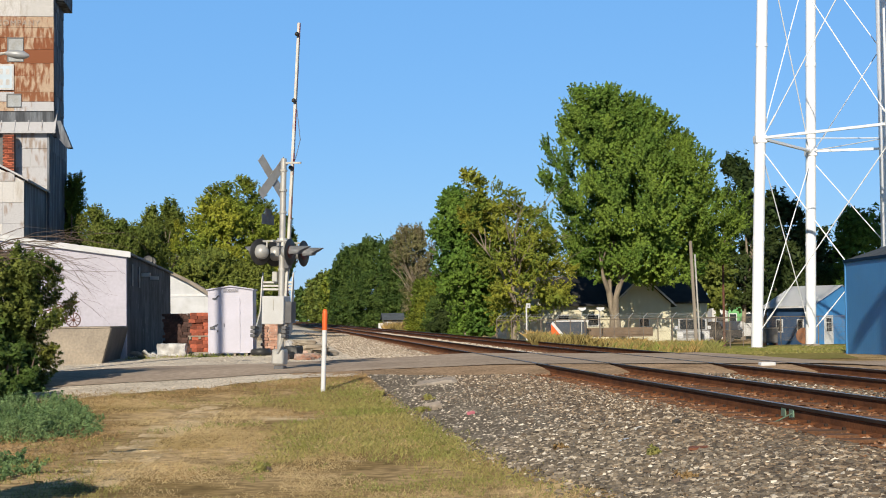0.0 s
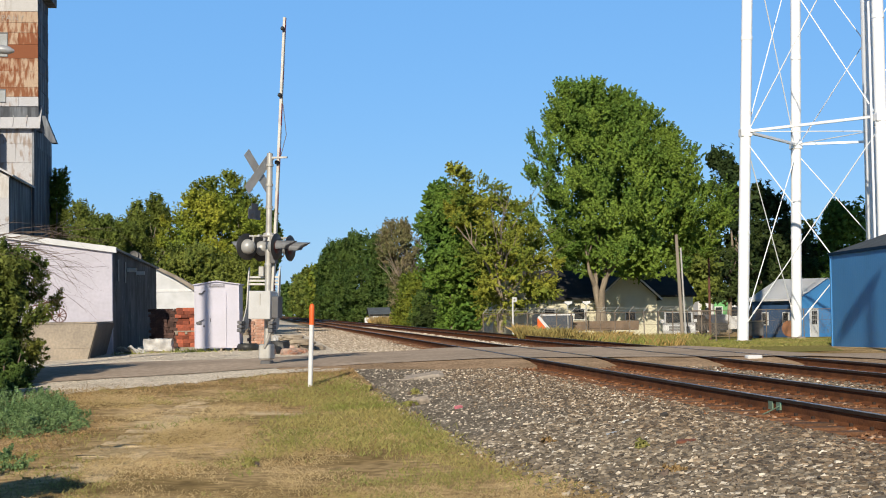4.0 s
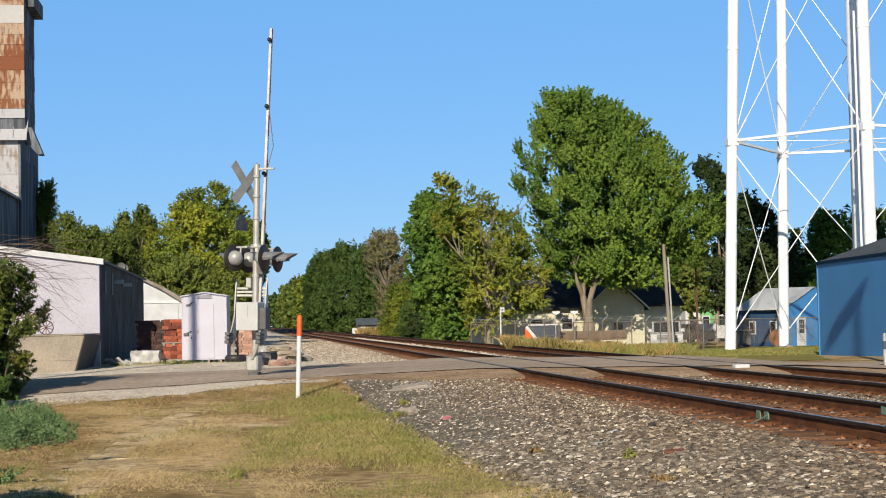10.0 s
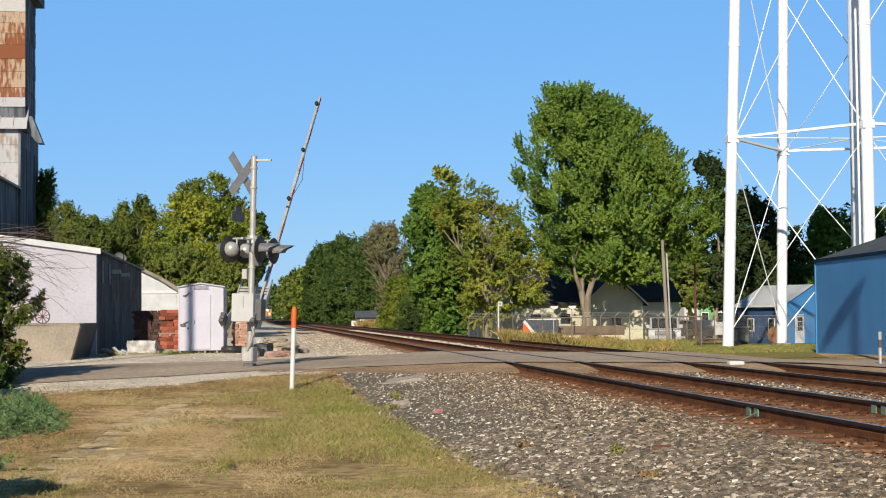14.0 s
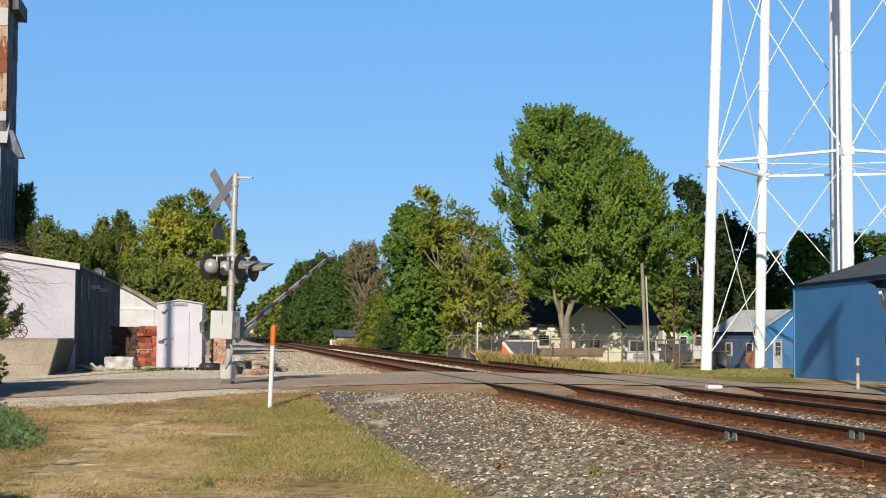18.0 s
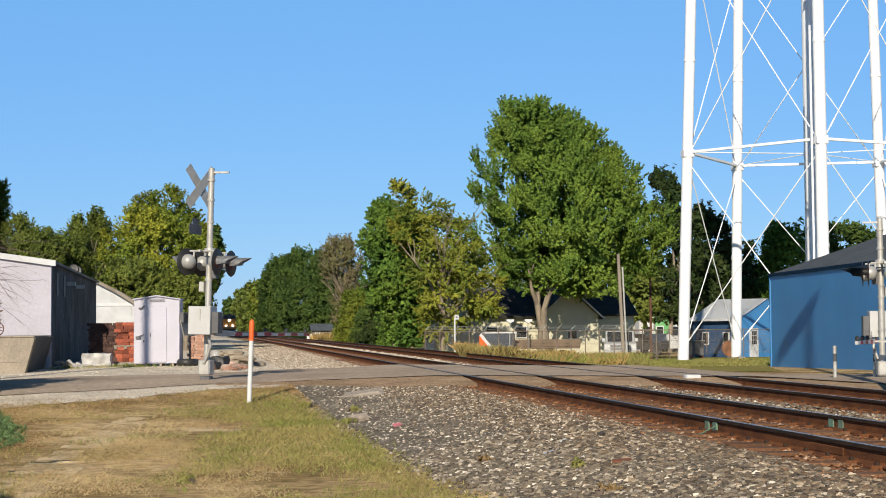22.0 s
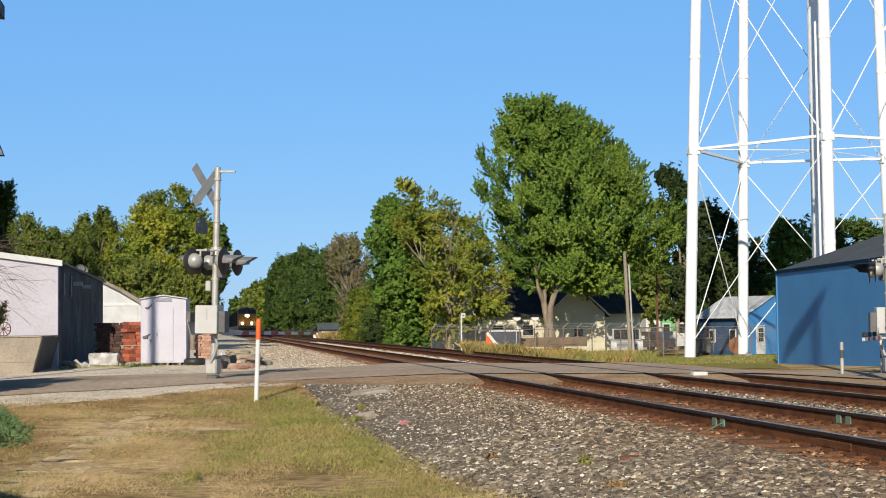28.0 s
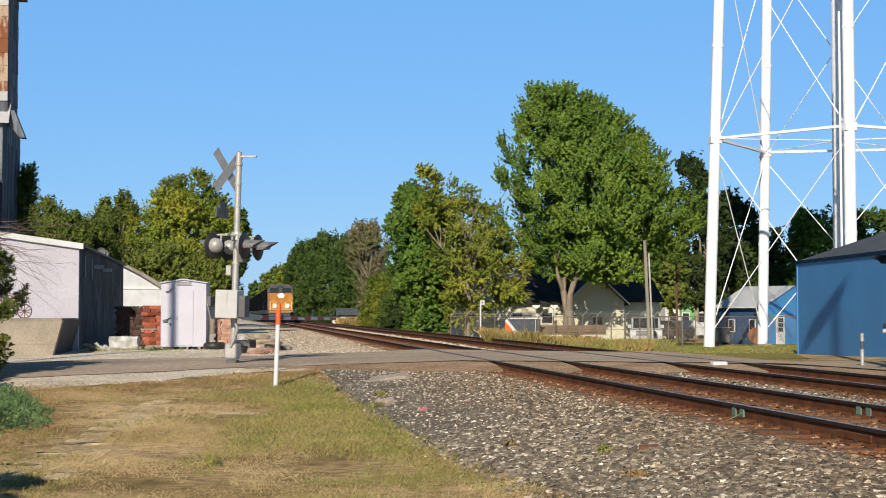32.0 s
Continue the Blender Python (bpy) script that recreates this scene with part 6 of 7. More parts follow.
shrub((-6.35, 32.5, 0.1), 1.7, 2.95, M_LEAF_SHRUB, "dense dark green roadside shrub with bare twigs on top", 5, 80000, 0.045, 480, 0.55, 0.26, twigs=20,
      rows=[(0.02, -1.5, 1.7), (0.7, -1.7, 2.0), (1.6, -1.8, 2.2), (2.4, -1.8, 2.25), (2.75, -1.6, 1.95), (2.95, -1.3, 1.2)])
shrub((-5.0, 31.4, 0.08), 0.7, 1.2, M_LEAF_MID, "low green shrub at the foot of a larger one", 6, 14000, 0.05, 80, 0.4, 0.2)
shrub((-5.15, 28.8, 0.06), 0.85, 1.25, M_LEAF_MID, "low dark green shrub behind the weeds", 9, 16000, 0.045, 90, 0.4, 0.2)
# Out of view; added to throw shade on the lawn's near left corner.
shrub((-3.8, 10.4, 0.0), 1.2, 2.7, M_LEAF_MID, "unseen leafy shrub added to shade the dry lawn", 7, 16000, 0.07, 100)


def tufts(name, n, place, h, w, material, label, seed, lean=0.5, category="grass"):
    """Blades: narrow bent triangles; place(rng) gives x, y or None."""
    rng = random.Random(seed)
    V, Fc = [], []
    while n > 0:
        n -= 1
        p = place(rng)
        if p is None:
            continue
        x, y, k = p
        z = gz(x, y) + 0.005
        a = rng.uniform(0, math.tau)
        hh = h * k * rng.uniform(0.5, 1.3)
        ww = w * rng.uniform(0.7, 1.3) * min(1.0, 0.35 + 0.65 * k)
        lx, ly = rng.gauss(0, lean) * hh, rng.gauss(0, lean) * hh
        c, s = math.cos(a) * ww, math.sin(a) * ww
        i = len(V)
        V += [(x - c, y - s, z), (x + c, y + s, z), (x + lx * 0.4 + c * 0.6, y + ly * 0.4 + s * 0.6, z + hh * 0.6), (x + lx, y + ly, z + hh)]
        Fc += [(i, i + 1, i + 2), (i, i + 2, i + 3)]
    return tagged(new(name, pyd(name, V, Fc, material)), label, category, kind="stuff")


def lawn_spot(rng):
    y = 11.5 * (33.0 / 11.5) ** rng.random()
    x = rng.uniform(-0.2 * y - 0.5, edge_x(y) - 0.22 + rng.gauss(0, 0.14))
    if y > 30.5 + max(0, x + 2) * 1.2:
        return None
    if abs(x + 4.15 - 0.112 * y) < 0.38 + 0.25 * noise.noise((x * 2, y, 31)) and 15 < y < 28 and rng.random() < 0.75:
        return None
    return x, y, min(1.0, 0.5 + (y - 11.5) / 16)


def dry_spot(rng):
    p = lawn_spot(rng)
    if p and noise.noise((p[0] * 0.55, p[1] * 0.28, 3)) + 0.25 * noise.noise((p[0] * 2, p[1] * 1.2, 9)) < rng.uniform(-0.3, 0.1):
        return p[0], p[1], (0.6 + 0.6 * rng.random()) * p[2]
    return None


def brown_spot(rng):
    p = lawn_spot(rng)
    if p and noise.noise((p[0] * 0.5, p[1] * 0.25, 3)) + 0.35 * (p[0] < -0.11 * p[1]) + 0.5 * noise.noise((p[0] * 1.4, p[1] * 0.7, 21)) > rng.uniform(0.0, 0.45):
        return p[0], p[1], p[2]
    return None


def green_spot(rng):
    p = lawn_spot(rng)
    if not p:
        return None
    near_edge = max(0, 1 - (edge_x(p[1]) - p[0]) / 3.0)
    near_edge *= min(1, max(0.1, (p[1] - 13) / 7)) * min(1, max(0.2, (32 - p[1]) / 2.5))
    if noise.noise((p[0] * 0.6, p[1] * 0.3, 7)) + 0.45 * noise.noise((p[0] * 2.2, p[1] * 1.1, 17)) + 0.8 * near_edge > rng.uniform(0.05, 0.75):
        return p[0], p[1], (1.0 + 0.5 * near_edge) * p[2]
    return None


path = new("path", strip("path", [(-2.45, 15.5), (-2.0, 19.5), (-1.65, 24), (-1.3, 28)], [(-1.55, 15.5), (-1.25, 19.5), (-1.05, 24), (-0.75, 28)], lambda x, y: gz(x, y) + 0.012 * noise.noise((x * 4, y * 2, 3)), 0.001,
                             mat("worn_dust", (0.60, 0.46, 0.29), (0.40, 0.30, 0.17), 1.3, 0.95, fine=0.35, spec=0.0), 80, 8, 0.5))
tagged(path, "pale worn dirt path across the dry grass", "path", kind="structure")
tufts("dry_grass", 210000, dry_spot, 0.03, 0.0034, M_GRASSDRY, "short dry straw-coloured grass", 1, 0.9)
tufts("withered_grass", 60000, brown_spot, 0.03, 0.005, M_GRASSBROWN, "withered brown grass and straw on bare earth", 12, 1.2)
tufts("withered_grass", 5500, lambda r: (lambda x: (x, 29.7 + max(0, x + 2) * 0.85 + r.gauss(0, 0.6), r.uniform(0.5, 1.3)))(1.9 - 6.4 * r.random() ** 1.6), 0.045, 0.006, M_GRASSBROWN, "withered reddish grass along the road shoulder", 22, 0.6)
tufts("green_grass", 150000, green_spot, 0.045, 0.005, M_GRASSGREEN, "short green grass along the ballast", 2, 0.6)


def weed_spot(rng):
    y = rng.uniform(20.8, 27.6)
    right = lerp_table([(20.5, -3.1), (22, -2.45), (25, -2.8), (28, -3.4), (31, -4.4)], y)
    x = right - rng.random() ** 1.4 * 3.2 + rng.gauss(0, 0.08)
    return x, y, max(0.3, min(1, (right - x) * 1.6 + 0.35))


def weed_spot2(rng):
    y = rng.uniform(15.8, 18.2)
    right = -2.45 - 0.35 * abs(y - 17)
    return right - rng.random() ** 1.3 * 1.4, y, 0.45


def weeds(name, n, place, seed):
    rng, rn = random.Random(seed), np.random.RandomState(seed)
    sp = []
    while len(sp) < n:
        p = place(rng)
        if p is None:
            continue
        x, y, k = p
        h = rng.uniform(0.1, 0.4) * k
        z = gz(x, y)
        sp.append((x, y, z, x + rng.gauss(0, 0.07), y + rng.gauss(0, 0.07), z + h, 0.065 * (0.6 + k), x, y, z))
    return tagged(new(name, leaf_mesh(name, leaves(sp, rn, n * 70, 0.018), M_WEED)), "patch of bushy grey-green weeds in dry grass", "weeds", kind="stuff")


weeds("weeds", 900, weed_spot, 3)
weeds("weeds", 160, weed_spot2, 4)
for k, (x, y, s) in enumerate([(-0.15, 16.6, 0.13), (3.55, 14.75, 0.09), (2.6, 27.5, 0.16), (2.3, 25.0, 0.14), (1.9, 29.0, 0.2)]):
    shrub((x, y, gz(x, y)), s, s * 0.6, M_GRASSGREEN, "small green weed tuft in the ballast", 60 + k, 260, 0.025, 22, 0.12, 0.05)


tufts("green_grass", 900, lambda r: (r.choice((r.uniform(-4.5, -2.2), r.gauss(-2.1, 0.25), r.uniform(-4.5, -0.3))), 48.6 + r.gauss(0, 0.35), 0.3 + r.random() ** 3), 0.1, 0.012, M_GRASSGREEN, "thin grass at the foot of the cabinet and pallets", 5)
def fence_spot(rng):
    y = rng.uniform(64, 83)
    x = y * (0.163 + 0.108 * rng.random() ** 1.15)
    c = noise.noise((x * 0.55, y * 0.12, 6)) + 0.5 * noise.noise((x * 1.9, y * 0.5, 16))
    return (x, y, 0.75 + 0.7 * c + 0.25 * rng.random()) if c > rng.uniform(-0.75, 0.1) else None


tufts("tall_grass", 52000, fence_spot, 0.42, 0.0065, M_TALLGRASS, "tall golden dry grass along the fence", 6, 0.35)
tufts("green_weeds", 15000, lambda r: (lambda y: (r.uniform(0.163 * y, 0.285 * y), y, r.uniform(0.3, 1.0)))(r.uniform(64, 83)), 0.5, 0.011, M_GRASSGREEN, "green weeds among tall dry grass along the fence", 16, 0.4)
tufts("green_grass", 16000, lambda r: (lambda y: (r.uniform(0.25 * y, 0.40 * y), y, 1.0))(r.uniform(62, 92)), 0.07, 0.03, M_GRASSGREEN, "mown green grass under the water tower", 7, 0.5)
tufts("tall_grass", 4000, lambda r: (lambda y: (r.uniform(15.6, 19.6), y, r.uniform(0.5, 1.0)))(r.uniform(222, 229)), 1.7, 0.05, M_TALLGRASS, "tall dry grass beside the far track", 8, 0.25)
tufts("green_grass", 9000, lambda r: (lambda y: (12.4 + r.random() * 4, y, r.uniform(0.5, 1.0)))(r.uniform(50, 100)), 0.14, 0.016, M_GRASSGREEN, "green weeds beside the far track", 9, 0.5)
lawn = new("lawn", strip("lawn", [(14.5, 47), (18, 47.5), (22.4, 61), (33, 61)], [(14.5, 120), (22, 120), (30, 120), (48, 120)], gz, 0.012, mat("mown_lawn", (0.19, 0.19, 0.06), (0.27, 0.22, 0.09), 0.8, 0.95, fine=0.3, spec=0.0), 30, 20))
tagged(lawn, "mown green lawn round the water tower", "lawn", kind="structure")


# ---- fence and the yard behind it ----
M_WIRE = mat("dull_wire", (0.22, 0.19, 0.16), (0.14, 0.115, 0.09), 3, 0.8, 0.1)
M_POSTOLD = mat("tarnished_post", (0.20, 0.165, 0.13), (0.13, 0.10, 0.08), 3, 0.8, 0.1)


def fence(x0, y0, L, n, arms):
    f = thing("chain_link_fence", (x0, y0, 0), "grey chain-link fence with barbed-wire arms" if arms else "plain grey chain-link fence behind the water tower", "fence", "yard fences")
    for k in range(n + 1):
        x = L * k / n
        g = gz(x0 + x, y0)
        p = part("post", one(rod, (x, 0, g - 0.1), (x, 0, 1.45), 0.03, seg=8), M_POSTOLD, f)
        if k < arms:
            part("barb_arm", one(rod, (x, 0, 1.45), (x + 0.22, -0.15, 1.72), 0.02, seg=6), M_GALV, p)
    part("top_rail", one(rod, (0, 0, 1.42), (L, 0, 1.40), 0.022, seg=8), M_POSTOLD, f)
    part("bottom_wire", one(rod, (0, 0, 0.75), (L, 0, 0.72), 0.008, seg=4), M_POSTOLD, f)
    if arms:
        for k in range(3):
            part("barbed_wire", one(rod, (0.06 * k, -0.05 * k, 1.52 + 0.08 * k), (L * (arms - 1) / n, -0.05 * k, 1.52 + 0.08 * k), 0.007, seg=4), M_GALV, f)
    V, Fc = [], []
    x = -1.6
    while x < L:
        for s in (1, -1):
            a, b = (x, x + 1.5) if s > 0 else (x + 1.5, x)
            i = len(V)
            w = 0.0025
            V += [(a - w, 0.01 * s, -0.1), (a + w, 0.01 * s, -0.1), (b + w, 0.01 * s, 1.41), (b - w, 0.01 * s, 1.41)]
            Fc.append((i, i + 1, i + 2, i + 3))
        x += 0.06
    V = [(min(max(v[0], 0), L), v[1], v[2]) for v in V]
    tagged(part("wire_mesh", pyd("wire_mesh", V, Fc, M_WIRE), None, f), kind="stuff")
    return f


fence(11.8, 84.0, 12.8, 16, 15)
fence(26.4, 95.5, 14.4, 6, 0)
pole = thing("utility_pole", (22.2, 82.0, -0.3), "short weathered wooden utility pole with a pipe beside it", "utility pole")
part("pole", one(rod, (0, 0, 0), (-0.25, 0, 5.8), 0.10, 0.085, 12), M_WOOD, pole)
part("pipe", one(rod, (0.16, -0.05, 0.1), (-0.05, -0.1, 5.1), 0.05, seg=8), M_GALV, pole)
far_pole = thing("utility_pole", (28.9, 100.0, gz(28.9, 100)), "thin dark wooden pole behind the fence", "utility pole")
part("pole", one(rod, (0, 0, 0), (0, 0, 5.4), 0.09, 0.07, 10), M_RUSTIRON, far_pole)
for x in (17.2, 18.25):
    fl = thing("flood_lamp", (x, 88.0, gz(x, 88.0)), "small white floodlight on a thin post in the yard", "lamp", "yard lamps")
    part("post", one(rod, (0, 0, 0), (0, 0, 2.2), 0.03, seg=8), M_GALV, fl)
    part("head", one(prism, [(-0.2, 2.3), (0.0, 2.18), (0.22, 2.28), (0.24, 2.4), (-0.18, 2.4)], "y", -0.12, 0.12), M_WHITE, fl, "white lamp head")
sg = thing("sign_post", (12.46, 78.0, 0.0), "thin white post with a small square sign", "sign post")
part("post", one(rod, (0, 0, 0), (0, 0, 2.1), 0.04, seg=8), M_WHITE, sg)
part("sign_panel", one(box, -0.02, 0.2, -0.03, -0.01, 2.02, 2.26), M_TRIMW, sg)
part("sign_mark", one(box, 0.05, 0.13, -0.036, -0.031, 2.1, 2.18), M_DARKGREY, sg)
ba = thing("barricade", (14.4, 82.0, 0.0), "orange and white slanted barricade board in tall grass", "barricade")
part("board", one(prism, [(0, 0.05), (0.95, 0.05), (0.0, 1.2)], "y", 0, 0.04), M_ORANGE, ba)
part("stripe", one(prism, [(0.95, 0.05), (1.12, 0.05), (0.1, 1.32), (0.0, 1.2)], "y", -0.005, 0.045), M_WHITE, ba)
tk = thing("flat_trailer", (19.6, 90.0, -0.4), "brown wooden flat trailer parked behind the fence", "trailer")
part("deck", one(box, -1.95, 1.95, -0.9, 0.9, 0.78, 1.0, 0.03), mat("brown_deck", (0.20, 0.135, 0.09), (0.14, 0.10, 0.07), 1.5, 0.9), tk)
part("side_board", one(box, -1.95, 1.95, -0.94, -0.9, 0.9, 1.32, 0.01), bpy.data.materials["brown_deck"], tk, "brown wooden side board")
for x in (-1.0, 1.0):
    part("wheel", one(rod, (x, -0.5, 0.35), (x, -0.3, 0.35), 0.35, seg=14), M_BLACK, tk)
tp = thing("covered_trailer", (16.6, 88.0, -0.3), "dark blue covered trailer with a white top edge", "trailer")
part("cover", one(box, -0.95, 0.9, 0, 3, 0.5, 1.6, 0.06), mat("dark_tarp", (0.05, 0.07, 0.10), (0.04, 0.05, 0.07), 2, 0.7), tp)
part("top_edge", one(box, -0.97, 1.0, -0.03, 0.02, 1.58, 1.66), M_WHITE, tp)
for x in (-0.6, 0.6):
    part("wheel", one(rod, (x, 0.3, 0.28), (x, 0.5, 0.28), 0.28, seg=14), M_BLACK, tp)


def truck(name, at, body, label, rz=0, pickup=True):
    t = thing(name, at, label, "car", "parked cars", rz=rz)
    part("body", one(prism, [(0, 0.45), (0, 0.98), (0.15, 1.05), (5.3, 1.05), (5.3, 0.45)], "x", -0.95, 0.95), body, t)
    c = part("cab", one(prism, [(1.3, 1.05), (2.0, 1.72), (3.4 if pickup else 4.9, 1.72), (3.7 if pickup else 5.2, 1.05)], "x", -0.85, 0.85), body, t)
    part("windscreen", one(prism, [(1.28, 1.1), (1.9, 1.69), (1.93, 1.69), (1.31, 1.1)], "x", -0.75, 0.75), M_GLASS, c)
    gr = part("grille", one(box, -0.6, 0.6, -0.03, 0.0, 0.62, 0.92), M_DARKGREY, t)
    for k in range(3):
        part("grille_bar", one(box, -0.6, 0.6, -0.045, -0.03, 0.66 + 0.09 * k, 0.69 + 0.09 * k), M_ALU, gr)
    part("bumper", one(box, -0.95, 0.95, -0.12, 0.0, 0.42, 0.6, 0.02), M_ALU, t)
    for x in (-0.76, 0.76):
        part("headlight", one(box, x - 0.14, x + 0.14, -0.03, 0.0, 0.7, 0.9), M_WHITE, t)
        for y in (1.0, 4.2):
            part("wheel", one(rod, (x - 0.12, y, 0.36), (x + 0.12, y, 0.36), 0.36, seg=16), M_BLACK, t)
        part("mirror", one(box, x * 1.3 - 0.1, x * 1.3 + 0.1, 1.4, 1.5, 1.1, 1.3), body, t)
    return t


truck("pickup_truck", (24.7, 92.0, gz(24.7, 92.0)), M_TRUCK, "silver pickup truck parked behind the fence", -14)
truck("car", (38.2, 127, gz(38.2, 127)), M_SUV, "dark car parked by distant houses", 75, False)
truck("car", (42.2, 133, gz(42, 133)), M_TRUCK, "pale car parked by distant houses", 75, False)


def small_house(x, y, w, h, ridge, wall, roof, label):
    s = thing("house", (x, y, -0.8), label, "house", "distant houses")
    part("wall", one(prism, [(-w / 2, 0), (w / 2, 0), (w / 2, h), (0, ridge), (-w / 2, h)], "y", 0, 8), wall, s)
    part("roof", one(prism, [(-w / 2 - 0.3, h - 0.15), (0, ridge), (w / 2 + 0.3, h - 0.15), (w / 2 + 0.3, h), (0, ridge + 0.2), (-w / 2 - 0.3, h)], "y", -0.3, 8.3), roof, s)
    wi = part("window", one(box, -0.5, 0.4, -0.06, -0.005, 1.3, 2.5), M_WHITE, s)
    part("pane", one(box, -0.4, 0.3, -0.075, -0.062, 1.4, 2.4), M_GLASS, wi)


small_house(43.0, 150, 1.6, 3.6, 3.9, M_WHITE, M_WOOD, "small white house far behind the yard")
small_house(50.2, 170, 2.6, 3.0, 3.9, M_GREENH, M_BLUEROOF, "small green house with white windows far behind the yard")
small_house(52.6, 172, 2.6, 2.8, 3.6, M_WHITE, mat("brown_shingle", (0.16, 0.10, 0.08), (0.12, 0.08, 0.06), 1, 0.9), "small white house with a brown roof far off")
shd = thing("shed", (17.1, 230, -0.8), "low grey shed with a dark grey roof by the railway", "shed")
part("wall", one(box, -1.3, 1.4, 0, 3, 0, 2.25), M_WOOD, shd)
part("roof", one(prism, [(-0.5, 2.15), (1.5, 3.0), (3.5, 2.15), (3.5, 2.3), (1.5, 3.15), (-0.5, 2.3)], "x", -1.6, 1.7), M_BLUEROOF, shd, "dark grey shingle roof")
part("door", one(box, -0.9, -0.1, -0.05, 0, 0, 1.9), M_WHITE, shd)
part("window", one(box, 0.4, 1.0, -0.05, 0, 1.1, 1.8), M_GLASS, shd)
shb = thing("sign_board", (15.2, 228, gz(15.2, 228)), "small white board beside a low shed", "board")
part("panel", one(box, -0.35, 0.35, 0, 0.1, 0.0, 1.7), M_WHITE, shb)
# posts by the blue building
for k, (x, y, h) in enumerate([(14.85, 35.8, 0.78), (16.12, 36.4, 0.75)]):
    b = thing("bollard", (x, y, gz(x, y)), "grey steel bollard with a dark band beside the road", "bollard", "bollards")
    part("post", one(rod, (0, 0, -0.05), (0, 0, h), 0.045, seg=12), M_GALV, b, smooth=True)
    part("band", one(rod, (0, 0, h * 0.52), (0, 0, h * 0.76), 0.047, seg=12), M_BLUEROOF, b)
paint = thing("painted_stone", (10.2, 32.2, 0.50), "white painted marker stone between the rails", "marker")
part("stone", one(box, -0.16, 0.16, -0.12, 0.12, 0, 0.09, 0.02), M_WHITE, paint)


# ---- litter on the ballast ----
def scrap(name, x, y, sx, sy, sz, col, label, category, rz, tilt=8):
    ob = thing(name, (x, y, gz(x, y) + 0.012), label, category)
    ob.matrix_basis = pose(x, y, gz(x, y) + 0.016, tilt, -tilt, rz)
    bm = one(box, -sx / 2, sx / 2, -sy / 2, sy / 2, 0, sz)
    bmesh.ops.subdivide_edges(bm, edges=bm.edges[:], cuts=3, use_grid_fill=True)
    for v in bm.verts:
        v.co += Vector((noise.noise(v.co * 9) * sx, noise.noise(v.co * 9 + Vector((3, 0, 0))) * sy, noise.noise(v.co * 9 + Vector((0, 7, 0))) * (sz + 0.02))) * 0.25
    part("piece", bm, mat("scrap", col, tuple(c * 0.7 for c in col), 12, 0.7), ob)


scrap("plastic_scrap", 2.85, 23.2, 0.10, 0.07, 0.03, (0.62, 0.20, 0.24), "crumpled pink plastic scrap on the ballast", "litter", 20)
scrap("plastic_scrap", 3.6, 16.3, 0.10, 0.04, 0.01, (0.36, 0.40, 0.48), "torn pale blue plastic strip on the ballast", "litter", 15)
scrap("paper_scrap", 3.95, 17.1, 0.10, 0.06, 0.01, (0.6, 0.6, 0.58), "scrap of white paper on the ballast", "litter", 40)
scrap("rusty_plate", 3.9, 14.45, 0.17, 0.12, 0.02, (0.20, 0.075, 0.04), "rusty iron plate lying on the ballast", "plate", -10, 3)
scrap("dark_stone", 4.4, 17.2, 0.075, 0.07, 0.045, (0.07, 0.06, 0.05), "single dark stone on pale ballast", "stone", 30)
scrap("concrete_chunk", 2.5, 25.2, 0.30, 0.2, 0.09, (0.42, 0.35, 0.28), "flat chunk of pale concrete at the ballast's foot", "stone", 12)
scrap("concrete_chunk", 3.1, 30.6, 0.7, 0.35, 0.07, (0.36, 0.31, 0.26), "broken asphalt slab at the edge of the crossing", "stone", -8)
for k, (x, y) in enumerate([(3.0, 16.8), (3.35, 12.9)]):
    shrub((x, y, gz(x, y)), 0.13, 0.06, M_GRASSBROWN, "small withered weed tuft in the ballast", 80 + k, 260, 0.022, 22, 0.1, 0.05)


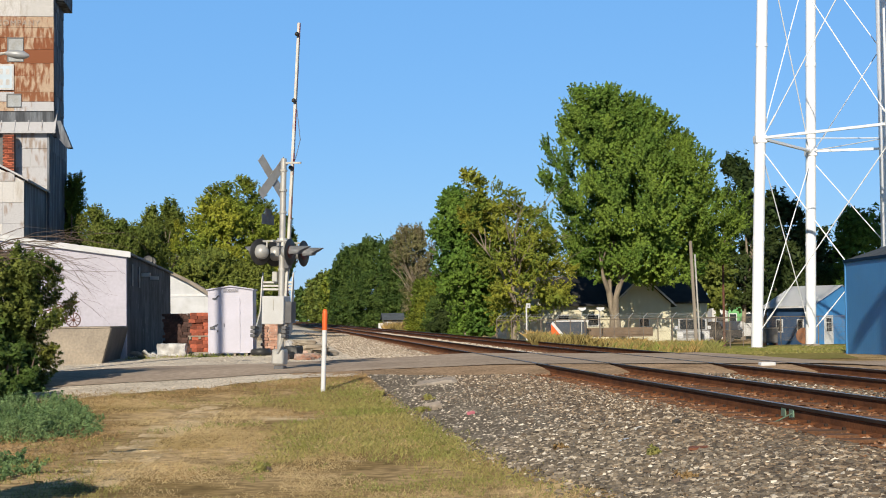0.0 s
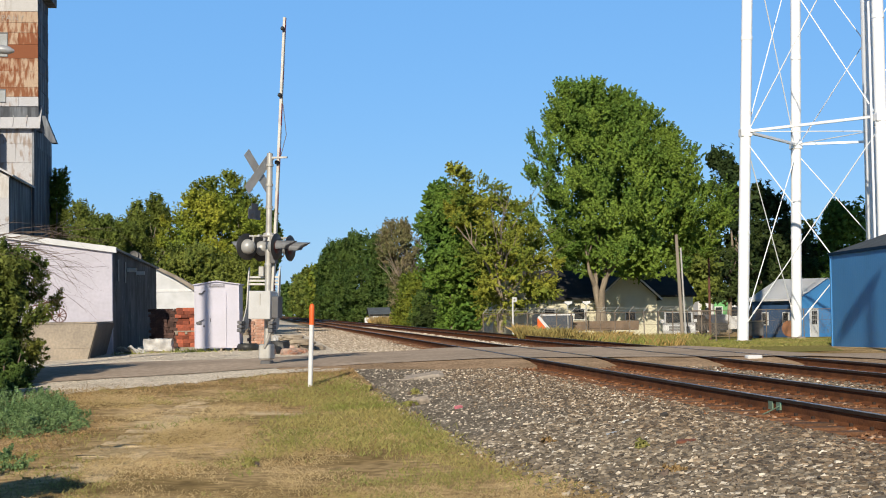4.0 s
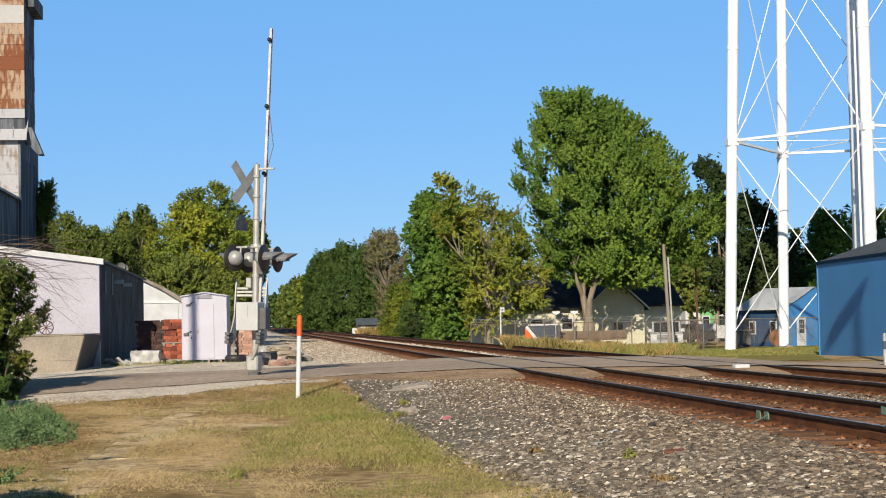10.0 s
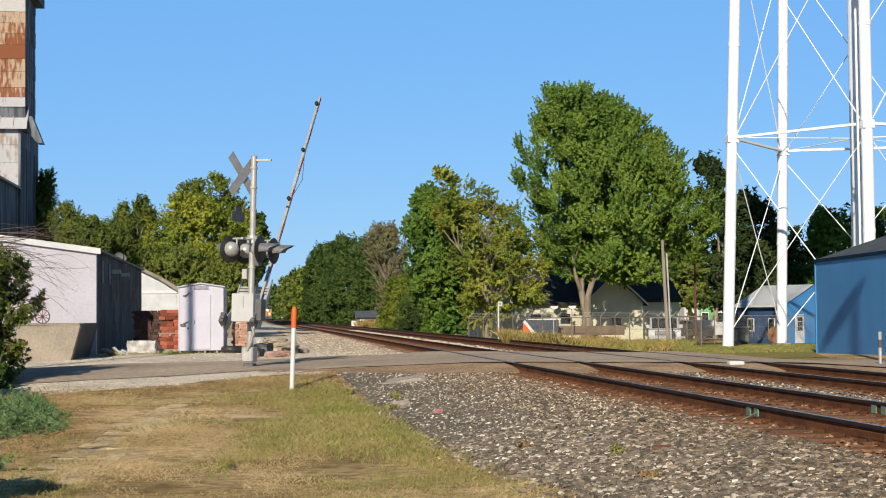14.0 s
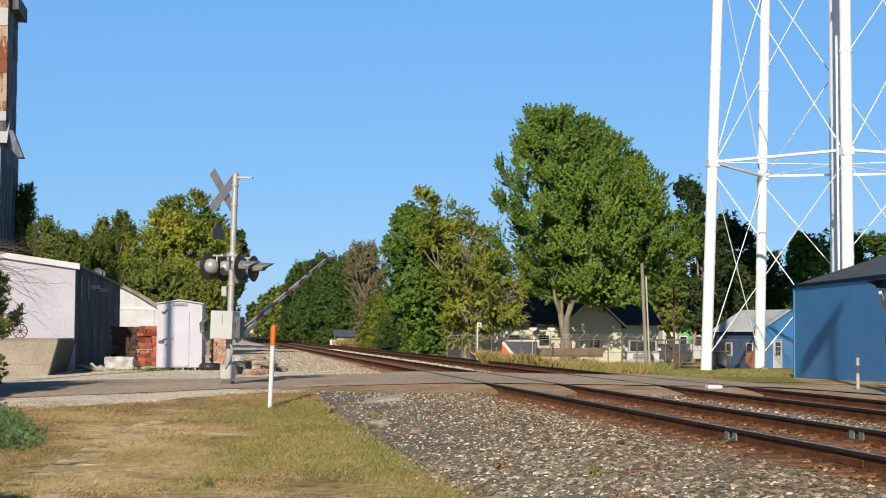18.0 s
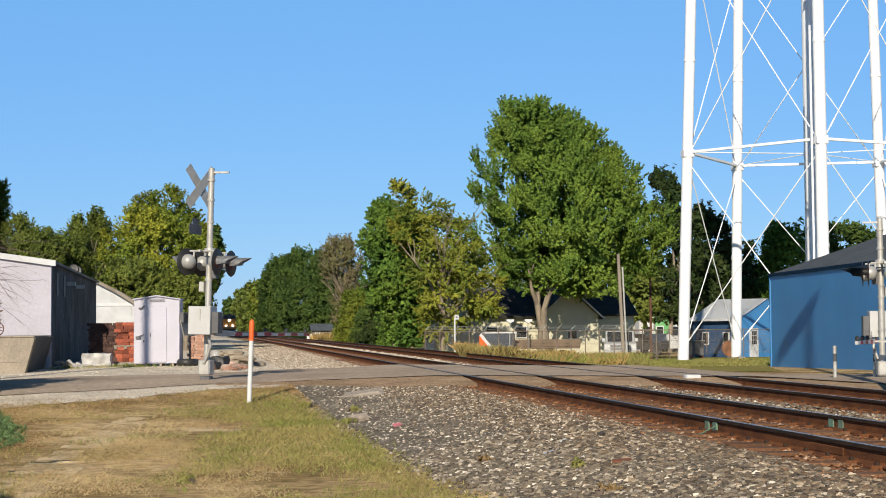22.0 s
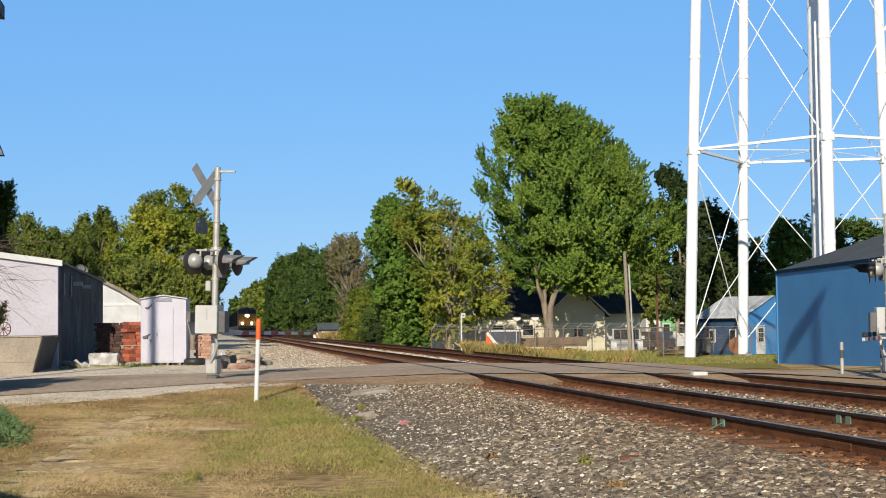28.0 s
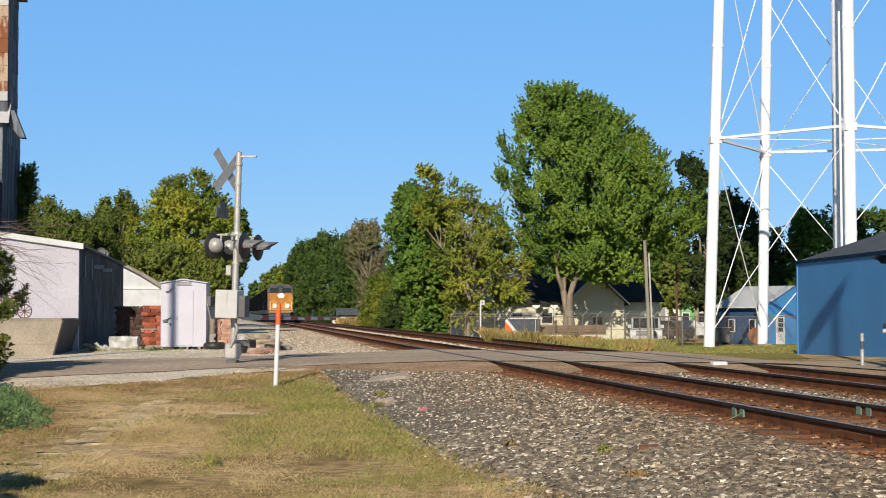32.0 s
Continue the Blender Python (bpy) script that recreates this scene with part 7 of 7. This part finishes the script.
# ---- train ----
def locomotive():
    t = thing("locomotive", (0, 0, 0), "yellow and dark blue diesel locomotive with lit headlights", "locomotive")
    part("frame", one(box, -1.5, 1.5, 0.3, 22, 1.0, 1.5, 0.03), M_CARBLACK, t)
    part("nose", one(prism, [(-1.5, 1.5), (1.5, 1.5), (1.5, 3.2), (1.15, 3.58), (-1.15, 3.58), (-1.5, 3.2)], "y", 0.9, 2.6), M_LOCO, t, "yellow nose")
    cab = part("cab", one(prism, [(-1.55, 1.5), (1.55, 1.5), (1.55, 4.1), (1.1, 4.65), (-1.1, 4.65), (-1.55, 4.1)], "y", 2.6, 5.0), M_LOCO, t, "yellow cab")
    part("cab_roof", one(prism, [(-1.57, 3.6), (1.57, 3.6), (1.57, 4.2), (1.3, 4.5), (0, 4.75), (-1.3, 4.5), (-1.57, 4.2)], "y", 2.5, 5.05), M_LOCOBLUE, t)
    for x in (-0.78, 0.78):
        part("windscreen", one(box, x - 0.55, x + 0.55, 2.46, 2.498, 3.65, 4.25, 0), M_GLASS, cab)
    part("hood", one(box, -1.2, 1.2, 5.05, 21.5, 1.5, 4.4, 0.1), M_LOCOBLUE, t)
    part("plough", one(prism, [(-1.5, 0.2), (1.5, 0.2), (1.5, 1.0), (-1.5, 1.0)], "y", 0.1, 0.5), M_LOCOBLUE, t)
    part("coupler", one(box, -0.15, 0.15, -0.5, 0.1, 0.7, 1.0, 0.03), M_CARBLACK, t)
    part("walkway_front", one(box, -1.5, 1.5, 0.3, 0.35, 1.5, 1.56), M_GALV, t)
    part("nose_door", one(box, -1.2, -0.55, 0.86, 0.898, 1.55, 3.1, 0.01), M_LOCO, t, "yellow nose door")
    part("number_board", one(box, -0.45, 0.45, 2.44, 2.498, 4.3, 4.5), M_CARBLACK, t)
    part("stripe", one(box, -1.52, 1.52, 0.28, 0.298, 1.1, 1.4), M_LOCO, t, "yellow stripe on the pilot beam")
    for x in (-1.3, -0.6, 0.6, 1.3):
        part("handrail", one(rod, (x, 0.4, 1.5), (x, 0.4, 2.5), 0.025, seg=6), M_WHITE, t)
    for x in (-0.8, 0.8):
        part("ditch_light", one(lathe, [(0.16, 0), (0.16, 0.05), (0.05, 0.08)], 14, Matrix.Translation((x, 0.3, 1.95)) @ Matrix.Rotation(radians(90), 4, "X")), M_LAMP, t, "lit round ditch light")
    for x in (-0.14, 0.14):
        part("headlight", one(lathe, [(0.2, 0), (0.2, 0.05), (0.05, 0.08)], 14, Matrix.Translation((x, 0.9, 3.25)) @ Matrix.Rotation(radians(90), 4, "X")), M_LAMP, t, "lit round headlight")
    for y0 in (3.0, 15.0):
        for k in range(3):
            for x in (-0.75, 0.75):
                part("wheel", one(rod, (x - 0.06, y0 + 1.8 * k, 0.53), (x + 0.06, y0 + 1.8 * k, 0.53), 0.53, seg=18), M_CARBLACK, t)
    return t


def freight_car():
    c = thing("freight_car", (0, 0, 0), "black covered freight car", "freight car", "train cars")
    part("body", one(prism, [(-1.45, 1.0), (1.45, 1.0), (1.55, 1.6), (1.55, 4.2), (0.9, 4.7), (-0.9, 4.7), (-1.55, 4.2), (-1.55, 1.6)], "y", 0, 16), M_CARBLACK, c)
    for k in range(6):
        part("rib", one(box, -1.6, 1.6, 0.8 + 2.8 * k, 0.95 + 2.8 * k, 1.5, 4.25), M_CARBLACK, c)
    for y in (2, 3.8, 12.2, 14):
        part("wheelset", one(rod, (-0.75, y, 0.45), (0.75, y, 0.45), 0.45, seg=14), M_RUST, c)
    return c


loco = locomotive()
cars = [freight_car()]
for k in range(13):
    cars.append(copy_thing(cars[0], pose(0, 0, 0)))
TRACK_X = (RAILS[0] + RAILS[1]) / 2
# seconds, distance of the locomotive's front along the track
TRAIN = [(0, 803.0), (16, 500.0), (24, 349.0), (28, 273.0), (32, 198.0)]


def motions():
    walk(loco, [(t, pose(TRACK_X, y, RAIL_Z)) for t, y in TRAIN])
    for k, c in enumerate(cars):
        walk(c, [(t, pose(TRACK_X, y + 23 + 17 * k, RAIL_Z)) for t, y in TRAIN])
    # seconds, lift of the gate arm in degrees
    lift = [(0, 85.4), (11.4, 85.4), (12, 81), (13, 66.5), (14, 54), (15.5, 38), (17, 24.5), (18, 18.5), (19, 13), (20, 8), (21, 3.5), (22, 0), (32, 0)]
    for arm, z, yaw in ((signal_arm, 1.02, 90), (signal2_arm, 0.90, 74.5)):
        walk(arm, [(t, pose(0.1, 0.0, z) @ pose(0, 0, 0, 0, 0, yaw) @ pose(0, 0, 0, 0, -a, 0)) for t, a in lift])


motions()
